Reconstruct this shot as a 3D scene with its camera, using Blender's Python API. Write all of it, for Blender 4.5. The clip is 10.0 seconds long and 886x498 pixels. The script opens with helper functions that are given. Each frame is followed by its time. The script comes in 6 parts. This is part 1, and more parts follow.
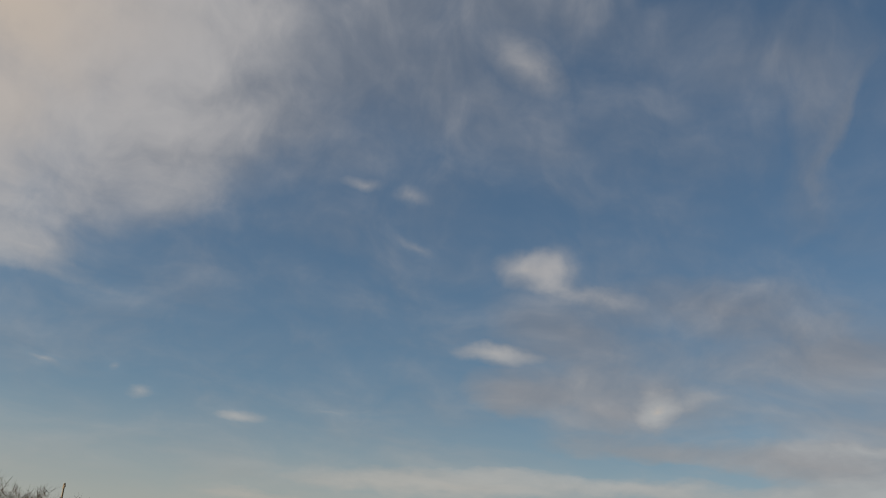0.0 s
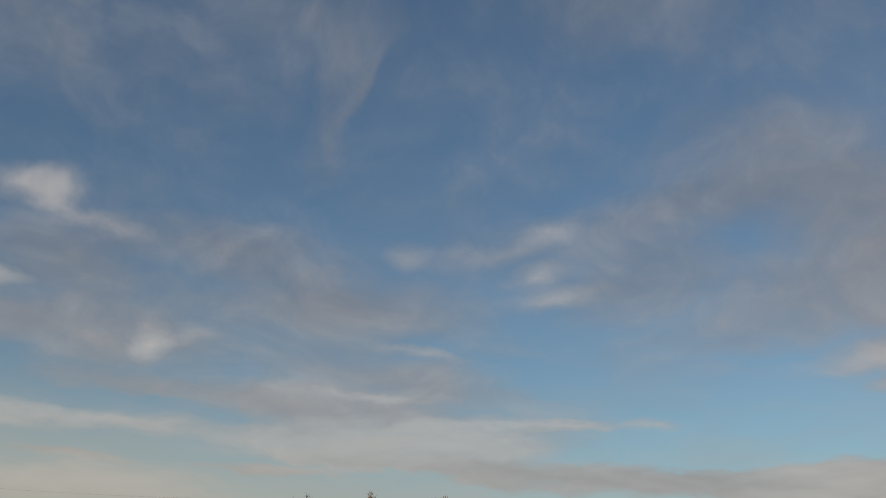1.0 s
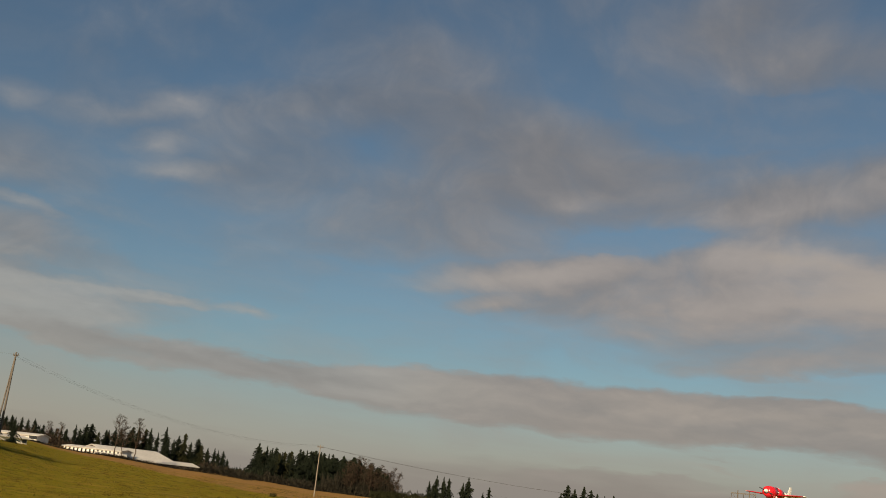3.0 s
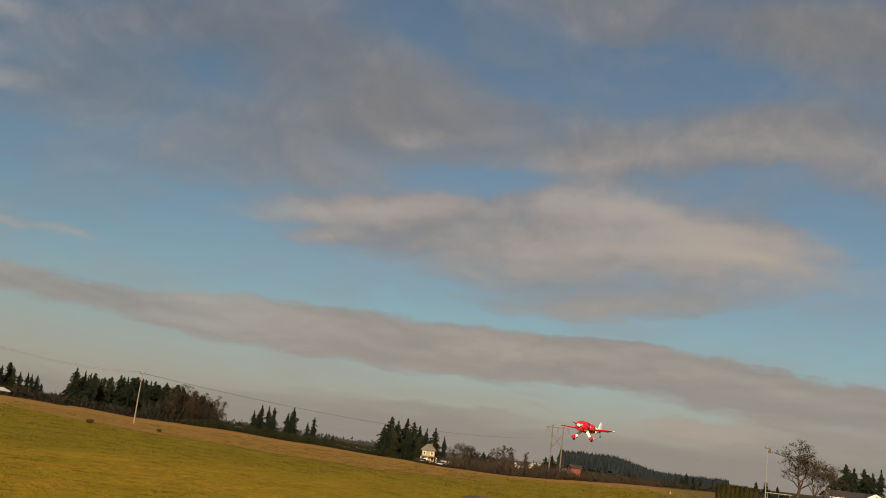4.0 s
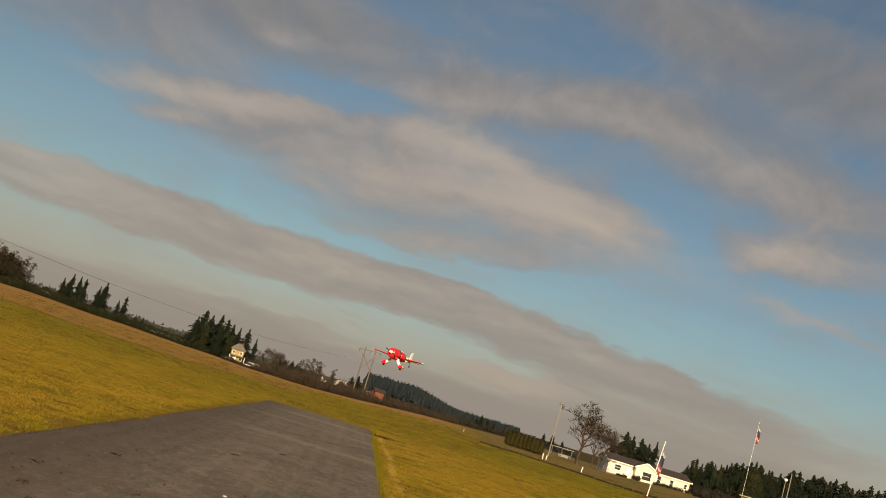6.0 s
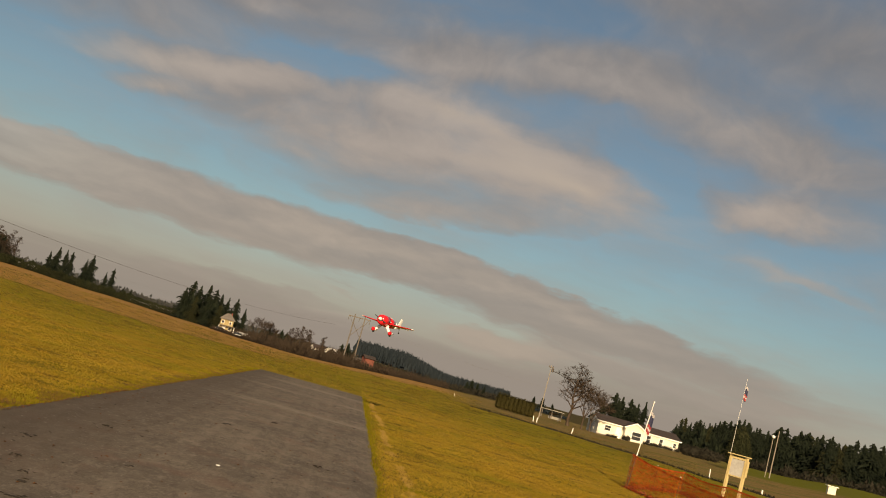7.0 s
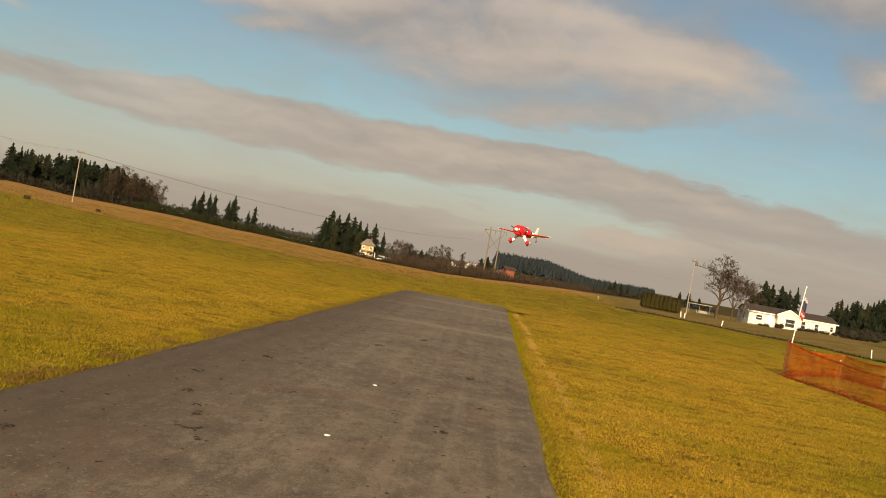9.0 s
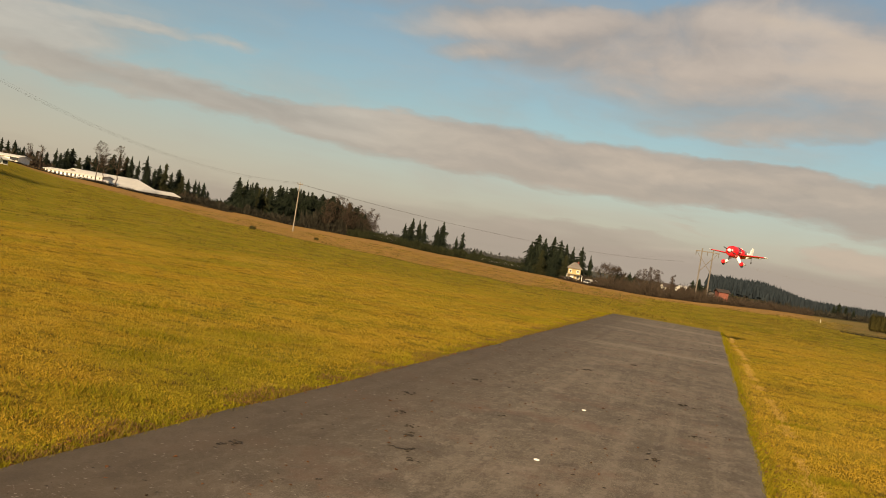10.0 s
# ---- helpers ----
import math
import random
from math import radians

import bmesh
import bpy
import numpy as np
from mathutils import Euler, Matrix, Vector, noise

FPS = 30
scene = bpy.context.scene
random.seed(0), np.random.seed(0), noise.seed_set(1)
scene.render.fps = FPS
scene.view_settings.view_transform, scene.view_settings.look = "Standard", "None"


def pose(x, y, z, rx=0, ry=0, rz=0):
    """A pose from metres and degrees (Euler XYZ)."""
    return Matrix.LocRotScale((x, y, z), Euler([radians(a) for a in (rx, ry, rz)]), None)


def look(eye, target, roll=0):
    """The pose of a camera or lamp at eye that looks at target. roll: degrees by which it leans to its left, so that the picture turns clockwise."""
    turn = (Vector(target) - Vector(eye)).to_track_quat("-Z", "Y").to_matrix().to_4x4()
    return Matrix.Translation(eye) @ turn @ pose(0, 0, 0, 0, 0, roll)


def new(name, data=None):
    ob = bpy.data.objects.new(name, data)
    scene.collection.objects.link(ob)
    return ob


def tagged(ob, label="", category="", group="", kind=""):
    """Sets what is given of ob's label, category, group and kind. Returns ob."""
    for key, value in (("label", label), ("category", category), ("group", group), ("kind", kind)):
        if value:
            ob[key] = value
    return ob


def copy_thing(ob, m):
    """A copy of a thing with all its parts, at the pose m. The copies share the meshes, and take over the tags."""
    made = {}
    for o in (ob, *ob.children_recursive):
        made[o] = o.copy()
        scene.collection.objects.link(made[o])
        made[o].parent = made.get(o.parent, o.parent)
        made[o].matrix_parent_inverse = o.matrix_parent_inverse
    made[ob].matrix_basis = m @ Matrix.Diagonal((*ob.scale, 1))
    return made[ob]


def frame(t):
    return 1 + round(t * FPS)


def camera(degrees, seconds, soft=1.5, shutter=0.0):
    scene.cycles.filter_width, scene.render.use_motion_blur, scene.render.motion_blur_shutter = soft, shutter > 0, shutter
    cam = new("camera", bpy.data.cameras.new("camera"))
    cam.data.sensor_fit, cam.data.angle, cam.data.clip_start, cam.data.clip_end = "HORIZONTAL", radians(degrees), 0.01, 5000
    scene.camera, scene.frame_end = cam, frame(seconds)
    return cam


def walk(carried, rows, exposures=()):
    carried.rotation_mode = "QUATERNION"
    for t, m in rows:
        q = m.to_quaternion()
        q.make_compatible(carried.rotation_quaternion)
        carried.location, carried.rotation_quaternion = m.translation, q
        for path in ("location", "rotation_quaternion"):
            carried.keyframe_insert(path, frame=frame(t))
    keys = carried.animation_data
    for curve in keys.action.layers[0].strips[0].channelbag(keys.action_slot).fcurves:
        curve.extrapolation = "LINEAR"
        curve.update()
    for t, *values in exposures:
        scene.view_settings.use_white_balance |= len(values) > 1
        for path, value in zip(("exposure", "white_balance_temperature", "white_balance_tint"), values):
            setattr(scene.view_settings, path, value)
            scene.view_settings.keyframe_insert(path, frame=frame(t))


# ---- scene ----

# ======================= camera =======================
cam = camera(48.27, 10.0, soft=1.0)
EYE = (0.0, 0.0, 1.7)
TURNS = [
    (0.0, (111.60, -3.81, 69.09)),
    (0.5, (111.64, -1.54, 55.82)),
    (1.0, (109.24, -1.42, 40.36)),
    (1.5, (109.52, -2.20, 29.70)),
    (2.0, (106.64, -3.27, 22.66)),
    (2.2, (106.46, -3.56, 20.84)),
    (3.3, (102.52, -6.87, 13.99)),
    (3.5, (101.57, -6.67, 11.30)),
    (4.0, (101.50, -6.70, 6.32)),
    (4.5, (100.87, -8.27, 3.22)),
    (5.0, (100.55, -11.81, -1.33)),
    (5.5, (100.37, -15.00, -4.67)),
    (6.0, (99.20, -16.44, -4.97)),
    (6.2, (98.80, -16.55, -5.36)),
    (7.3, (96.86, -13.98, -5.26)),
    (7.5, (96.36, -12.89, -4.64)),
    (8.0, (93.81, -11.72, -2.64)),
    (8.5, (92.17, -10.60, -0.34)),
    (9.0, (90.43, -9.90, 2.74)),
    (9.5, (90.73, -9.61, 6.51)),
    (10.0, (89.81, -9.10, 14.83)),
]
walk(cam, [(t, pose(*EYE, *turn)) for t, turn in TURNS], [(0.0, 1.0, 6400, 10), (1.0, 0.98, 6400, 10), (2.0, 0.82, 6550, 10), (3.5, 0.71, 6850, 10), (4.5, 0.85, 7000, 10), (5.5, 0.85, 7100, 10), (6.2, 0.86, 7150, 10), (7.5, 0.89, 7450, 13), (8.5, 1.06, 7450, 11), (9.0, 1.22, 7500, 11), (9.5, 1.27, 7500, 11), (10.0, 1.27, 7550, 11)])

# ======================= light =======================
SUN_AZ, SUN_EL = 184.0, 21.0          # degrees, clockwise from +y
sun_data = bpy.data.lights.new("sun", "SUN")
sun_data.energy, sun_data.angle, sun_data.color = 4.4, radians(0.6), (1.0, 0.80, 0.54)
sun = new("sun", sun_data)
sun_way = Vector((math.sin(radians(SUN_AZ)) * math.cos(radians(SUN_EL)), math.cos(radians(SUN_AZ)) * math.cos(radians(SUN_EL)), math.sin(radians(SUN_EL))))
sun.matrix_world = look(sun_way * 200, (0, 0, 0))

world = bpy.data.worlds.new("sky")
scene.world = world
world.use_nodes = True
wt = world.node_tree
wt.nodes.clear()


def wnode(kind, **props):
    n = wt.nodes.new(kind)
    for k, v in props.items():
        if k == "operation":
            n.operation = v
        elif k == "vector_type":
            n.vector_type = v
        elif k == "gradient_type":
            n.gradient_type = v
    return n


def wmath(op, a, b=None, c=None, clamp=False):
    n = wnode("ShaderNodeMath", operation=op)
    n.use_clamp = clamp
    for i, v in enumerate((a, b, c)):
        if v is None:
            continue
        if isinstance(v, (int, float)):
            n.inputs[i].default_value = v
        else:
            wt.links.new(v, n.inputs[i])
    return n.outputs[0]


def wsmooth(value, lo, hi):
    n = wnode("ShaderNodeMapRange")
    n.interpolation_type = "SMOOTHSTEP"
    wt.links.new(value, n.inputs["Value"])
    n.inputs["From Min"].default_value, n.inputs["From Max"].default_value = lo, hi
    return n.outputs["Result"]


def wmix(fac, a, b):
    n = wnode("ShaderNodeMix")
    n.data_type = "RGBA"
    for sock, v in ((n.inputs[0], fac), (n.inputs[6], a), (n.inputs[7], b)):
        if isinstance(v, tuple):
            sock.default_value = (*v, 1)
        elif isinstance(v, (int, float)):
            sock.default_value = v
        else:
            wt.links.new(v, sock)
    return n.outputs[2]


def wnoise(vec, scale, detail, rough=0.55):
    n = wnode("ShaderNodeTexNoise")
    wt.links.new(vec, n.inputs["Vector"])
    n.inputs["Scale"].default_value, n.inputs["Detail"].default_value, n.inputs["Roughness"].default_value = scale, detail, rough
    return n


way = wnode("ShaderNodeTexCoord").outputs["Generated"]
split = wnode("ShaderNodeSeparateXYZ")
wt.links.new(way, split.inputs[0])
az = wmath("MULTIPLY", wmath("ARCTAN2", split.outputs[0], split.outputs[1]), 180 / math.pi)
el = wmath("MULTIPLY", wmath("ARCSINE", split.outputs[2]), 180 / math.pi)
# cloud coordinates: the layer closes up towards the horizon
rise_c = wmath("MULTIPLY", wmath("LOGARITHM", wmath("ADD", wmath("ABSOLUTE", el), 4.0), math.e), 3.0)


def layer(ka, ke, lift, seed):
    """Texture coordinates of the cloud layer, lifted by a step for the shading of its undersides."""
    n = wnode("ShaderNodeCombineXYZ")
    wt.links.new(wmath("MULTIPLY", az, ka), n.inputs[0])
    wt.links.new(wmath("MULTIPLY_ADD", az, ke, wmath("ADD", rise_c, lift)), n.inputs[1])
    n.inputs[2].default_value = seed
    return n.outputs[0]


def bent(vec, by, amount):
    """vec pushed about by the colours of a noise."""
    c = wnode("ShaderNodeVectorMath", operation="MULTIPLY_ADD")
    wt.links.new(by, c.inputs[0])
    c.inputs[1].default_value = (amount, amount * 0.8, 0)
    wt.links.new(vec, c.inputs[2])
    return c.outputs[0]


base_v = layer(0.10, 0.0, 0.0, 0.0)
broad = wnoise(base_v, 0.9, 3.0, 0.5)
fine = wnoise(base_v, 3.6, 4.0, 0.55)
billow = wnoise(bent(base_v, broad.outputs["Color"], 0.9), 1.5, 7.0, 0.56)
billow_up = wnoise(bent(layer(0.10, 0.0, 0.13, 0.0), broad.outputs["Color"], 0.9), 1.5, 5.0, 0.52)
strand = wnoise(bent(layer(0.045, 0.012, 0.0, 5.3), broad.outputs["Color"], 0.6), 2.6, 6.0, 0.6)
sep_b, sep_f = wnode("ShaderNodeSeparateColor"), wnode("ShaderNodeSeparateColor")
wt.links.new(broad.outputs["Color"], sep_b.inputs[0])
wt.links.new(fine.outputs["Color"], sep_f.inputs[0])


def shifted(base, b, f, kb, kf):
    return wmath("ADD", base, wmath("ADD", wmath("MULTIPLY", wmath("SUBTRACT", b, 0.5), kb), wmath("MULTIPLY", wmath("SUBTRACT", f, 0.5), kf)))


place = wnode("ShaderNodeCombineXYZ")
wt.links.new(shifted(az, sep_b.outputs[0], sep_f.outputs[0], 3.2, 2.6), place.inputs[0])
wt.links.new(shifted(el, sep_b.outputs[1], sep_f.outputs[1], 1.4, 1.3), place.inputs[1])
place = place.outputs[0]
spot = wnode("ShaderNodeCombineXYZ")
wt.links.new(wmath("MULTIPLY_ADD", wmath("SUBTRACT", sep_f.outputs[0], 0.5), 1.7, az), spot.inputs[0])
wt.links.new(wmath("MULTIPLY_ADD", wmath("SUBTRACT", sep_f.outputs[1], 0.5), 1.2, el), spot.inputs[1])
spot = spot.outputs[0]
sums = {"veil": None, "lit": None, "clear": None}


def cloud(layer, a, e, ha, he, tilt=0.0, strength=1.0):
    """A soft patch of cloud: azimuth, elevation, half width, half height and tilt in degrees."""
    m = wnode("ShaderNodeMapping")
    m.vector_type = "TEXTURE"
    wt.links.new(spot if ha < 4.6 and he < 1.9 else place, m.inputs["Vector"])
    m.inputs["Location"].default_value = (a, e, 0)
    m.inputs["Rotation"].default_value = (0, 0, radians(tilt))
    m.inputs["Scale"].default_value = (ha, he, 1)
    g = wnode("ShaderNodeTexGradient", gradient_type="SPHERICAL")
    wt.links.new(m.outputs[0], g.inputs[0])
    last = sums[layer]
    sums[layer] = wmath("MULTIPLY_ADD", g.outputs["Fac"], strength, last if last is not None else 0.0)


# the long low bank
cloud("veil", -30, 6.0, 12, 1.2, -1, 1.2)
cloud("veil", -36, 5.6, 8, 0.5, -6, 0.5)
cloud("veil", -11, 5.7, 20, 2.2, 0, 1.7)
cloud("veil", 7, 5.3, 13, 2.1, -4, 1.6)
cloud("veil", 19, 4.0, 16, 2.1, -4, 1.3)
cloud("lit", -18, 6.2, 9, 1.4, 0, 1.0)
cloud("lit", -19.5, 5.3, 4, 0.8, 2, 0.5)
cloud("lit", -5, 6.4, 9, 1.0, -2, 0.7)
cloud("lit", 4, 6.0, 10, 1.2, -3, 0.7)
cloud("lit", -8, 5.2, 12, 1.2, 0, 0.4)
cloud("lit", 12, 5.4, 9, 1.0, -6, 0.45)
# the mass above it
cloud("veil", 0.2, 12.0, 22, 4.4, 5, 0.8)
cloud("veil", -9, 12.6, 13, 2.4, 7, 0.6)
cloud("lit", -12.8, 13.1, 10, 1.1, 8, 1.0)
cloud("lit", -14.7, 11.2, 3.5, 0.6, 8, 0.6)
cloud("lit", 1.2, 15.1, 6.5, 1.6, 4, 1.0)
cloud("lit", 5.5, 14.5, 5, 1.2, -8, 0.7)
cloud("lit", 10.2, 12.4, 9, 2.2, -4, 1.1)
cloud("lit", 1, 12.4, 15, 3.0, 4, 0.85)
cloud("veil", 3.5, 9.3, 12, 1.7, 6, 0.6)
cloud("lit", 3.5, 9.2, 9, 1.2, 6, 0.4)
cloud("clear", 14.3, 13.8, 4.5, 2.4, -29, 0.9)
cloud("clear", -5.7, 16.0, 7, 1.3, 8, 0.8)
cloud("clear", -0.1, 22.1, 9, 1.8, 7, 1.0)
# the bands that sweep over it
cloud("veil", 1.5, 17.6, 13, 1.8, 6, 0.9)
cloud("lit", 2, 17.5, 11, 1.1, 6, 0.45)
cloud("veil", 8.4, 19.1, 10, 2.0, 4, 0.9)
cloud("lit", 8, 18.8, 9, 1.4, 0, 0.4)
cloud("veil", 19.5, 17.5, 12, 3.0, -15, 1.3)
cloud("lit", 18.5, 17.6, 11, 2.0, -14, 0.6)
cloud("veil", -14.9, 17.2, 19, 4.2, 12, 0.75)
cloud("lit", -10.3, 17.3, 3.5, 0.8, 12, 0.4)
cloud("lit", -6.4, 18.4, 8, 0.9, 8, 0.25)
cloud("veil", 22.5, 13.2, 8, 2.0, -2, 0.8)
cloud("lit", 20.5, 13.2, 5, 1.4, -2, 0.9)
cloud("lit", 24, 13.6, 5, 1.5, -6, 0.5)
cloud("lit", 22, 10.3, 7, 0.9, -4, 0.55)
cloud("lit", 26.5, 9.6, 5, 0.7, -5, 0.4)
cloud("lit", 17, 8.2, 6, 0.5, -4, 0.3)
cloud("veil", 21, 23, 14, 4.0, -6, 1.4)
cloud("veil", 9.8, 25, 13, 2.6, 0, 1.0)
cloud("veil", 0, 27.6, 10, 4.5, 0, 1.2)
cloud("veil", -46.6, 28.2, 5, 0.8, 65, 0.4)
cloud("veil", 9, 17, 32, 9, 0, 0.4)
cloud("veil", -16, 22, 20, 7, 0, 0.3)
# low in the sky, to the right
cloud("veil", 4, 0.8, 34, 2.0, 0, 1.2)
cloud("veil", -7, 2.2, 8, 0.7, 2, 0.8)
cloud("lit", 7, 2.8, 7, 0.8, -2, 0.6)
cloud("veil", 19, 2.4, 12, 0.8, -2, 0.8)
cloud("veil", -1, 3.7, 3.5, 0.35, -4, 0.5)
cloud("lit", -1, 3.1, 4, 0.4, -3, 0.5)
cloud("lit", 9, 2.6, 5, 0.6, -3, 0.7)
cloud("veil", 13, 3.0, 5, 0.35, -5, 0.6)
# low bands to the left
cloud("veil", -44, 12.0, 11, 1.8, -4, 1.0)
cloud("veil", -50, 10.2, 10, 1.2, -2, 1.0)
cloud("veil", -60, 10.6, 7, 1.0, -2, 0.8)
cloud("veil", -35, 10.6, 9, 1.2, -3, 0.4)
cloud("lit", -44, 8.2, 11, 1.6, 0, 0.7)
cloud("veil", -42, 9.4, 12, 2.4, -3, 0.6)
cloud("lit", -48, 10.8, 9, 1.0, -4, 0.35)
cloud("lit", -39, 9.2, 5, 0.5, 3, 0.6)
cloud("lit", -45, 10.6, 6, 0.4, -3, 0.4)
cloud("lit", -33, 9.2, 6, 0.45, 1, 0.6)
cloud("lit", -38, 7.6, 15, 3.6, 0, 0.45)
cloud("lit", -28.3, 9.2, 2.4, 0.55, 0, 0.75)
cloud("veil", -43.5, 6.9, 7, 0.7, -4, 1.3)
cloud("veil", -37, 6.6, 6, 0.9, -2, 0.9)
cloud("veil", -61.5, 6.7, 4.5, 0.42, -3, 1.0)
cloud("veil", -50.5, 6.4, 5, 0.42, 0, 0.9)
cloud("lit", -60, 5.0, 14, 1.8, 0, 0.9)
cloud("lit", -57, 8.4, 9, 0.8, -1, 0.6)
cloud("lit", -66, 9.0, 6, 0.6, 0, 0.4)
cloud("lit", -42.2, 13.2, 3.5, 0.4, -6, 0.6)
# small bright puffs
cloud("lit", -35.2, 17.7, 2.4, 0.9, 8, 0.6)
cloud("lit", -34.0, 16.5, 4.0, 0.8, 8, 0.5)
cloud("lit", -34.4, 20.2, 3.0, 1.1, 22, 0.4)
cloud("lit", -37.0, 18.9, 3.2, 0.8, 14, 0.25)
cloud("lit", -43, 18.6, 1.9, 1.1, 0, 0.4)
cloud("lit", -40, 18.6, 3.5, 1.0, 4, 0.2)
cloud("lit", -65.3, 20.7, 2.6, 1.5, -8, 0.9)
cloud("lit", -63.6, 20.9, 2.0, 1.6, 0, 0.6)
cloud("lit", -63.2, 19.6, 2.4, 1.0, -10, 0.35)
cloud("lit", -60.5, 19.0, 3.5, 0.7, -8, 0.35)
cloud("lit", -67.2, 15.7, 3.4, 0.7, -2, 1.0)
cloud("lit", -57.6, 12.9, 1.5, 1.3, 30, 1.2)
cloud("lit", -55.5, 13.3, 3.2, 0.5, 10, 0.2)
cloud("lit", -62.0, 14.2, 1.8, 1.4, 40, 0.25)
cloud("lit", -66, 32.4, 3.4, 1.6, -25, 0.65)
cloud("lit", -72.3, 21.6, 2.6, 0.7, -25, 0.45)
cloud("lit", -72.8, 24.5, 1.6, 0.7, 0, 0.45)
cloud("lit", -76, 24.9, 1.6, 0.5, 0, 0.4)
cloud("lit", -87.3, 11.8, 1.3, 0.7, 10, 0.8)
cloud("lit", -88.9, 12.7, 0.9, 0.7, 20, 0.5)
cloud("lit", -81.6, 10.9, 2.2, 0.5, -3, 0.7)
cloud("lit", -92.6, 12.6, 2.0, 0.5, -10, 0.6)
cloud("lit", -90.5, 16.9, 9, 1.0, -8, 0.38)
cloud("lit", -95, 18.2, 6, 1.4, -6, 0.4)
cloud("lit", -76, 11.8, 5, 0.6, 0, 0.4)
cloud("lit", -69, 8.0, 12, 1.2, 1, 0.9)
cloud("lit", -80, 6.7, 6, 0.7, 0, 0.7)
cloud("lit", -92, 9.5, 10, 2.4, -6, 0.35)
# grey veils
cloud("veil", -20, 17.5, 34, 6.0, 2, 0.45)
cloud("veil", -58, 14.0, 20, 7.0, -6, 0.40)
cloud("veil", -45, 22.0, 26, 7.0, -6, 0.40)
cloud("veil", -70, 27.0, 20, 8.0, -10, 0.35)
cloud("lit", -52, 7.4, 16, 2.2, 0, 0.40)
cloud("lit", -50, 14.5, 14, 2.0, 4, 0.22)
cloud("lit", -33, 19.0, 12, 3.0, 12, 0.20)
cloud("lit", -78, 9.0, 14, 3.0, 0, 0.30)
cloud("veil", -63, 17.0, 8, 4.0, -25, 0.8)
cloud("veil", -66, 13.6, 4, 1.8, 0, 1.0)
cloud("veil", -22, 24.5, 12, 5, -8, 0.75)
cloud("veil", -14, 20.5, 11, 3.0, -4, 0.7)
cloud("veil", -20, 14.2, 11, 2.2, 4, 0.3)
cloud("veil", -48, 27.0, 2.4, 6, -12, 0.5)
cloud("veil", -60, 13.0, 8, 2.2, -2, 0.9)
cloud("veil", -47, 15.5, 12, 2.6, -2, 0.9)
cloud("veil", -54, 18.6, 9, 2.2, -3, 0.9)
cloud("veil", -30, 17.0, 7, 2.4, 20, 0.5)
cloud("veil", -27, 21.0, 8, 2.0, 12, 0.5)
cloud("veil", -68, 30.0, 9, 4, -10, 0.7)
cloud("veil", -68, 36.0, 17, 6, 0, 1.0)
cloud("veil", -50, 32.0, 12, 5, 0, 0.8)
cloud("veil", -30, 33.0, 14, 6, 0, 0.9)
# the great bright cloud
cloud("lit", -100, 31.0, 22, 14, -8, 1.8)
cloud("lit", -85, 35.0, 12, 5.5, 8, 0.35)
cloud("lit", -100, 20.0, 8, 8, 0, 0.8)
cloud("veil", -84, 31.0, 14, 6, 25, 1.3)
cloud("veil", -90, 23.0, 8, 4, 30, 0.7)
cloud("veil", -78, 29.0, 14, 6, 30, 0.7)

both = wmath("MAXIMUM", wmath("SUBTRACT", wmath("ADD", sums["veil"], wmath("MULTIPLY", sums["lit"], 1.15)), sums["clear"]), 0.0)
puffy = wmath("SUBTRACT", billow.outputs["Fac"], 0.5)
thready = wmath("SUBTRACT", strand.outputs["Fac"], 0.5)
ragged = wmath("MULTIPLY_ADD", puffy, 1.5, wmath("MULTIPLY", thready, 0.9))
relief = wmath("SUBTRACT", billow.outputs["Fac"], billow_up.outputs["Fac"])
# dense bodies with crisp rims, thin veils between them
body = wmath("SUBTRACT", 1.0, wmath("POWER", math.e, wmath("MULTIPLY", both, -1.15)))
bulk = wmath("MULTIPLY_ADD", ragged, wmath("MULTIPLY_ADD", body, 0.34, 0.18), body)
soft, crisp = wsmooth(bulk, 0.06, 0.92), wsmooth(bulk, 0.2, 0.72)
solid = wmath("MULTIPLY_ADD", wmath("SUBTRACT", soft, crisp), wsmooth(el, 6.5, 11.0), crisp)
loose = wmath("MULTIPLY_ADD", wsmooth(ragged, -0.3, 0.55), 0.32, 0.10)
cover = wmath("MAXIMUM", wmath("MULTIPLY", solid, 0.86), loose, clamp=True)
lit = wsmooth(wmath("ADD", wmath("SUBTRACT", sums["lit"], wmath("MULTIPLY", sums["veil"], 0.12)), wmath("MULTIPLY_ADD", relief, 0.9, wmath("MULTIPLY", ragged, 0.25))), -0.35, 0.95)
sky = wnode("ShaderNodeTexSky")
sky.sky_type = "NISHITA"
sky.sun_disc = False
sky.sun_elevation, sky.sun_rotation = radians(SUN_EL), radians(SUN_AZ)
sky.altitude, sky.air_density, sky.dust_density, sky.ozone_density = 60, 1.0, 1.2, 1.5
leftward = wsmooth(wmath("MULTIPLY", az, -1.0), 8.0, 30.0)
blue = wnode("ShaderNodeVectorMath", operation="MULTIPLY")
wt.links.new(sky.outputs[0], blue.inputs[0])
pale = wmix(wsmooth(el, 2.0, 7.5), (0.0366, 0.0388, 0.0416), (0.0334, 0.0403, 0.0412))
deep = wmix(leftward, (0.0342, 0.0400, 0.0408), (0.0322, 0.0396, 0.0418))
wt.links.new(wmix(wsmooth(el, 8.0, 24.0), pale, deep), blue.inputs[1])
high = wsmooth(el, 6.0, 22.0)
grey = wmix(high, (0.150, 0.131, 0.124), (0.118, 0.114, 0.117))
cream = wmix(high, (0.224, 0.186, 0.160), (0.226, 0.206, 0.193))
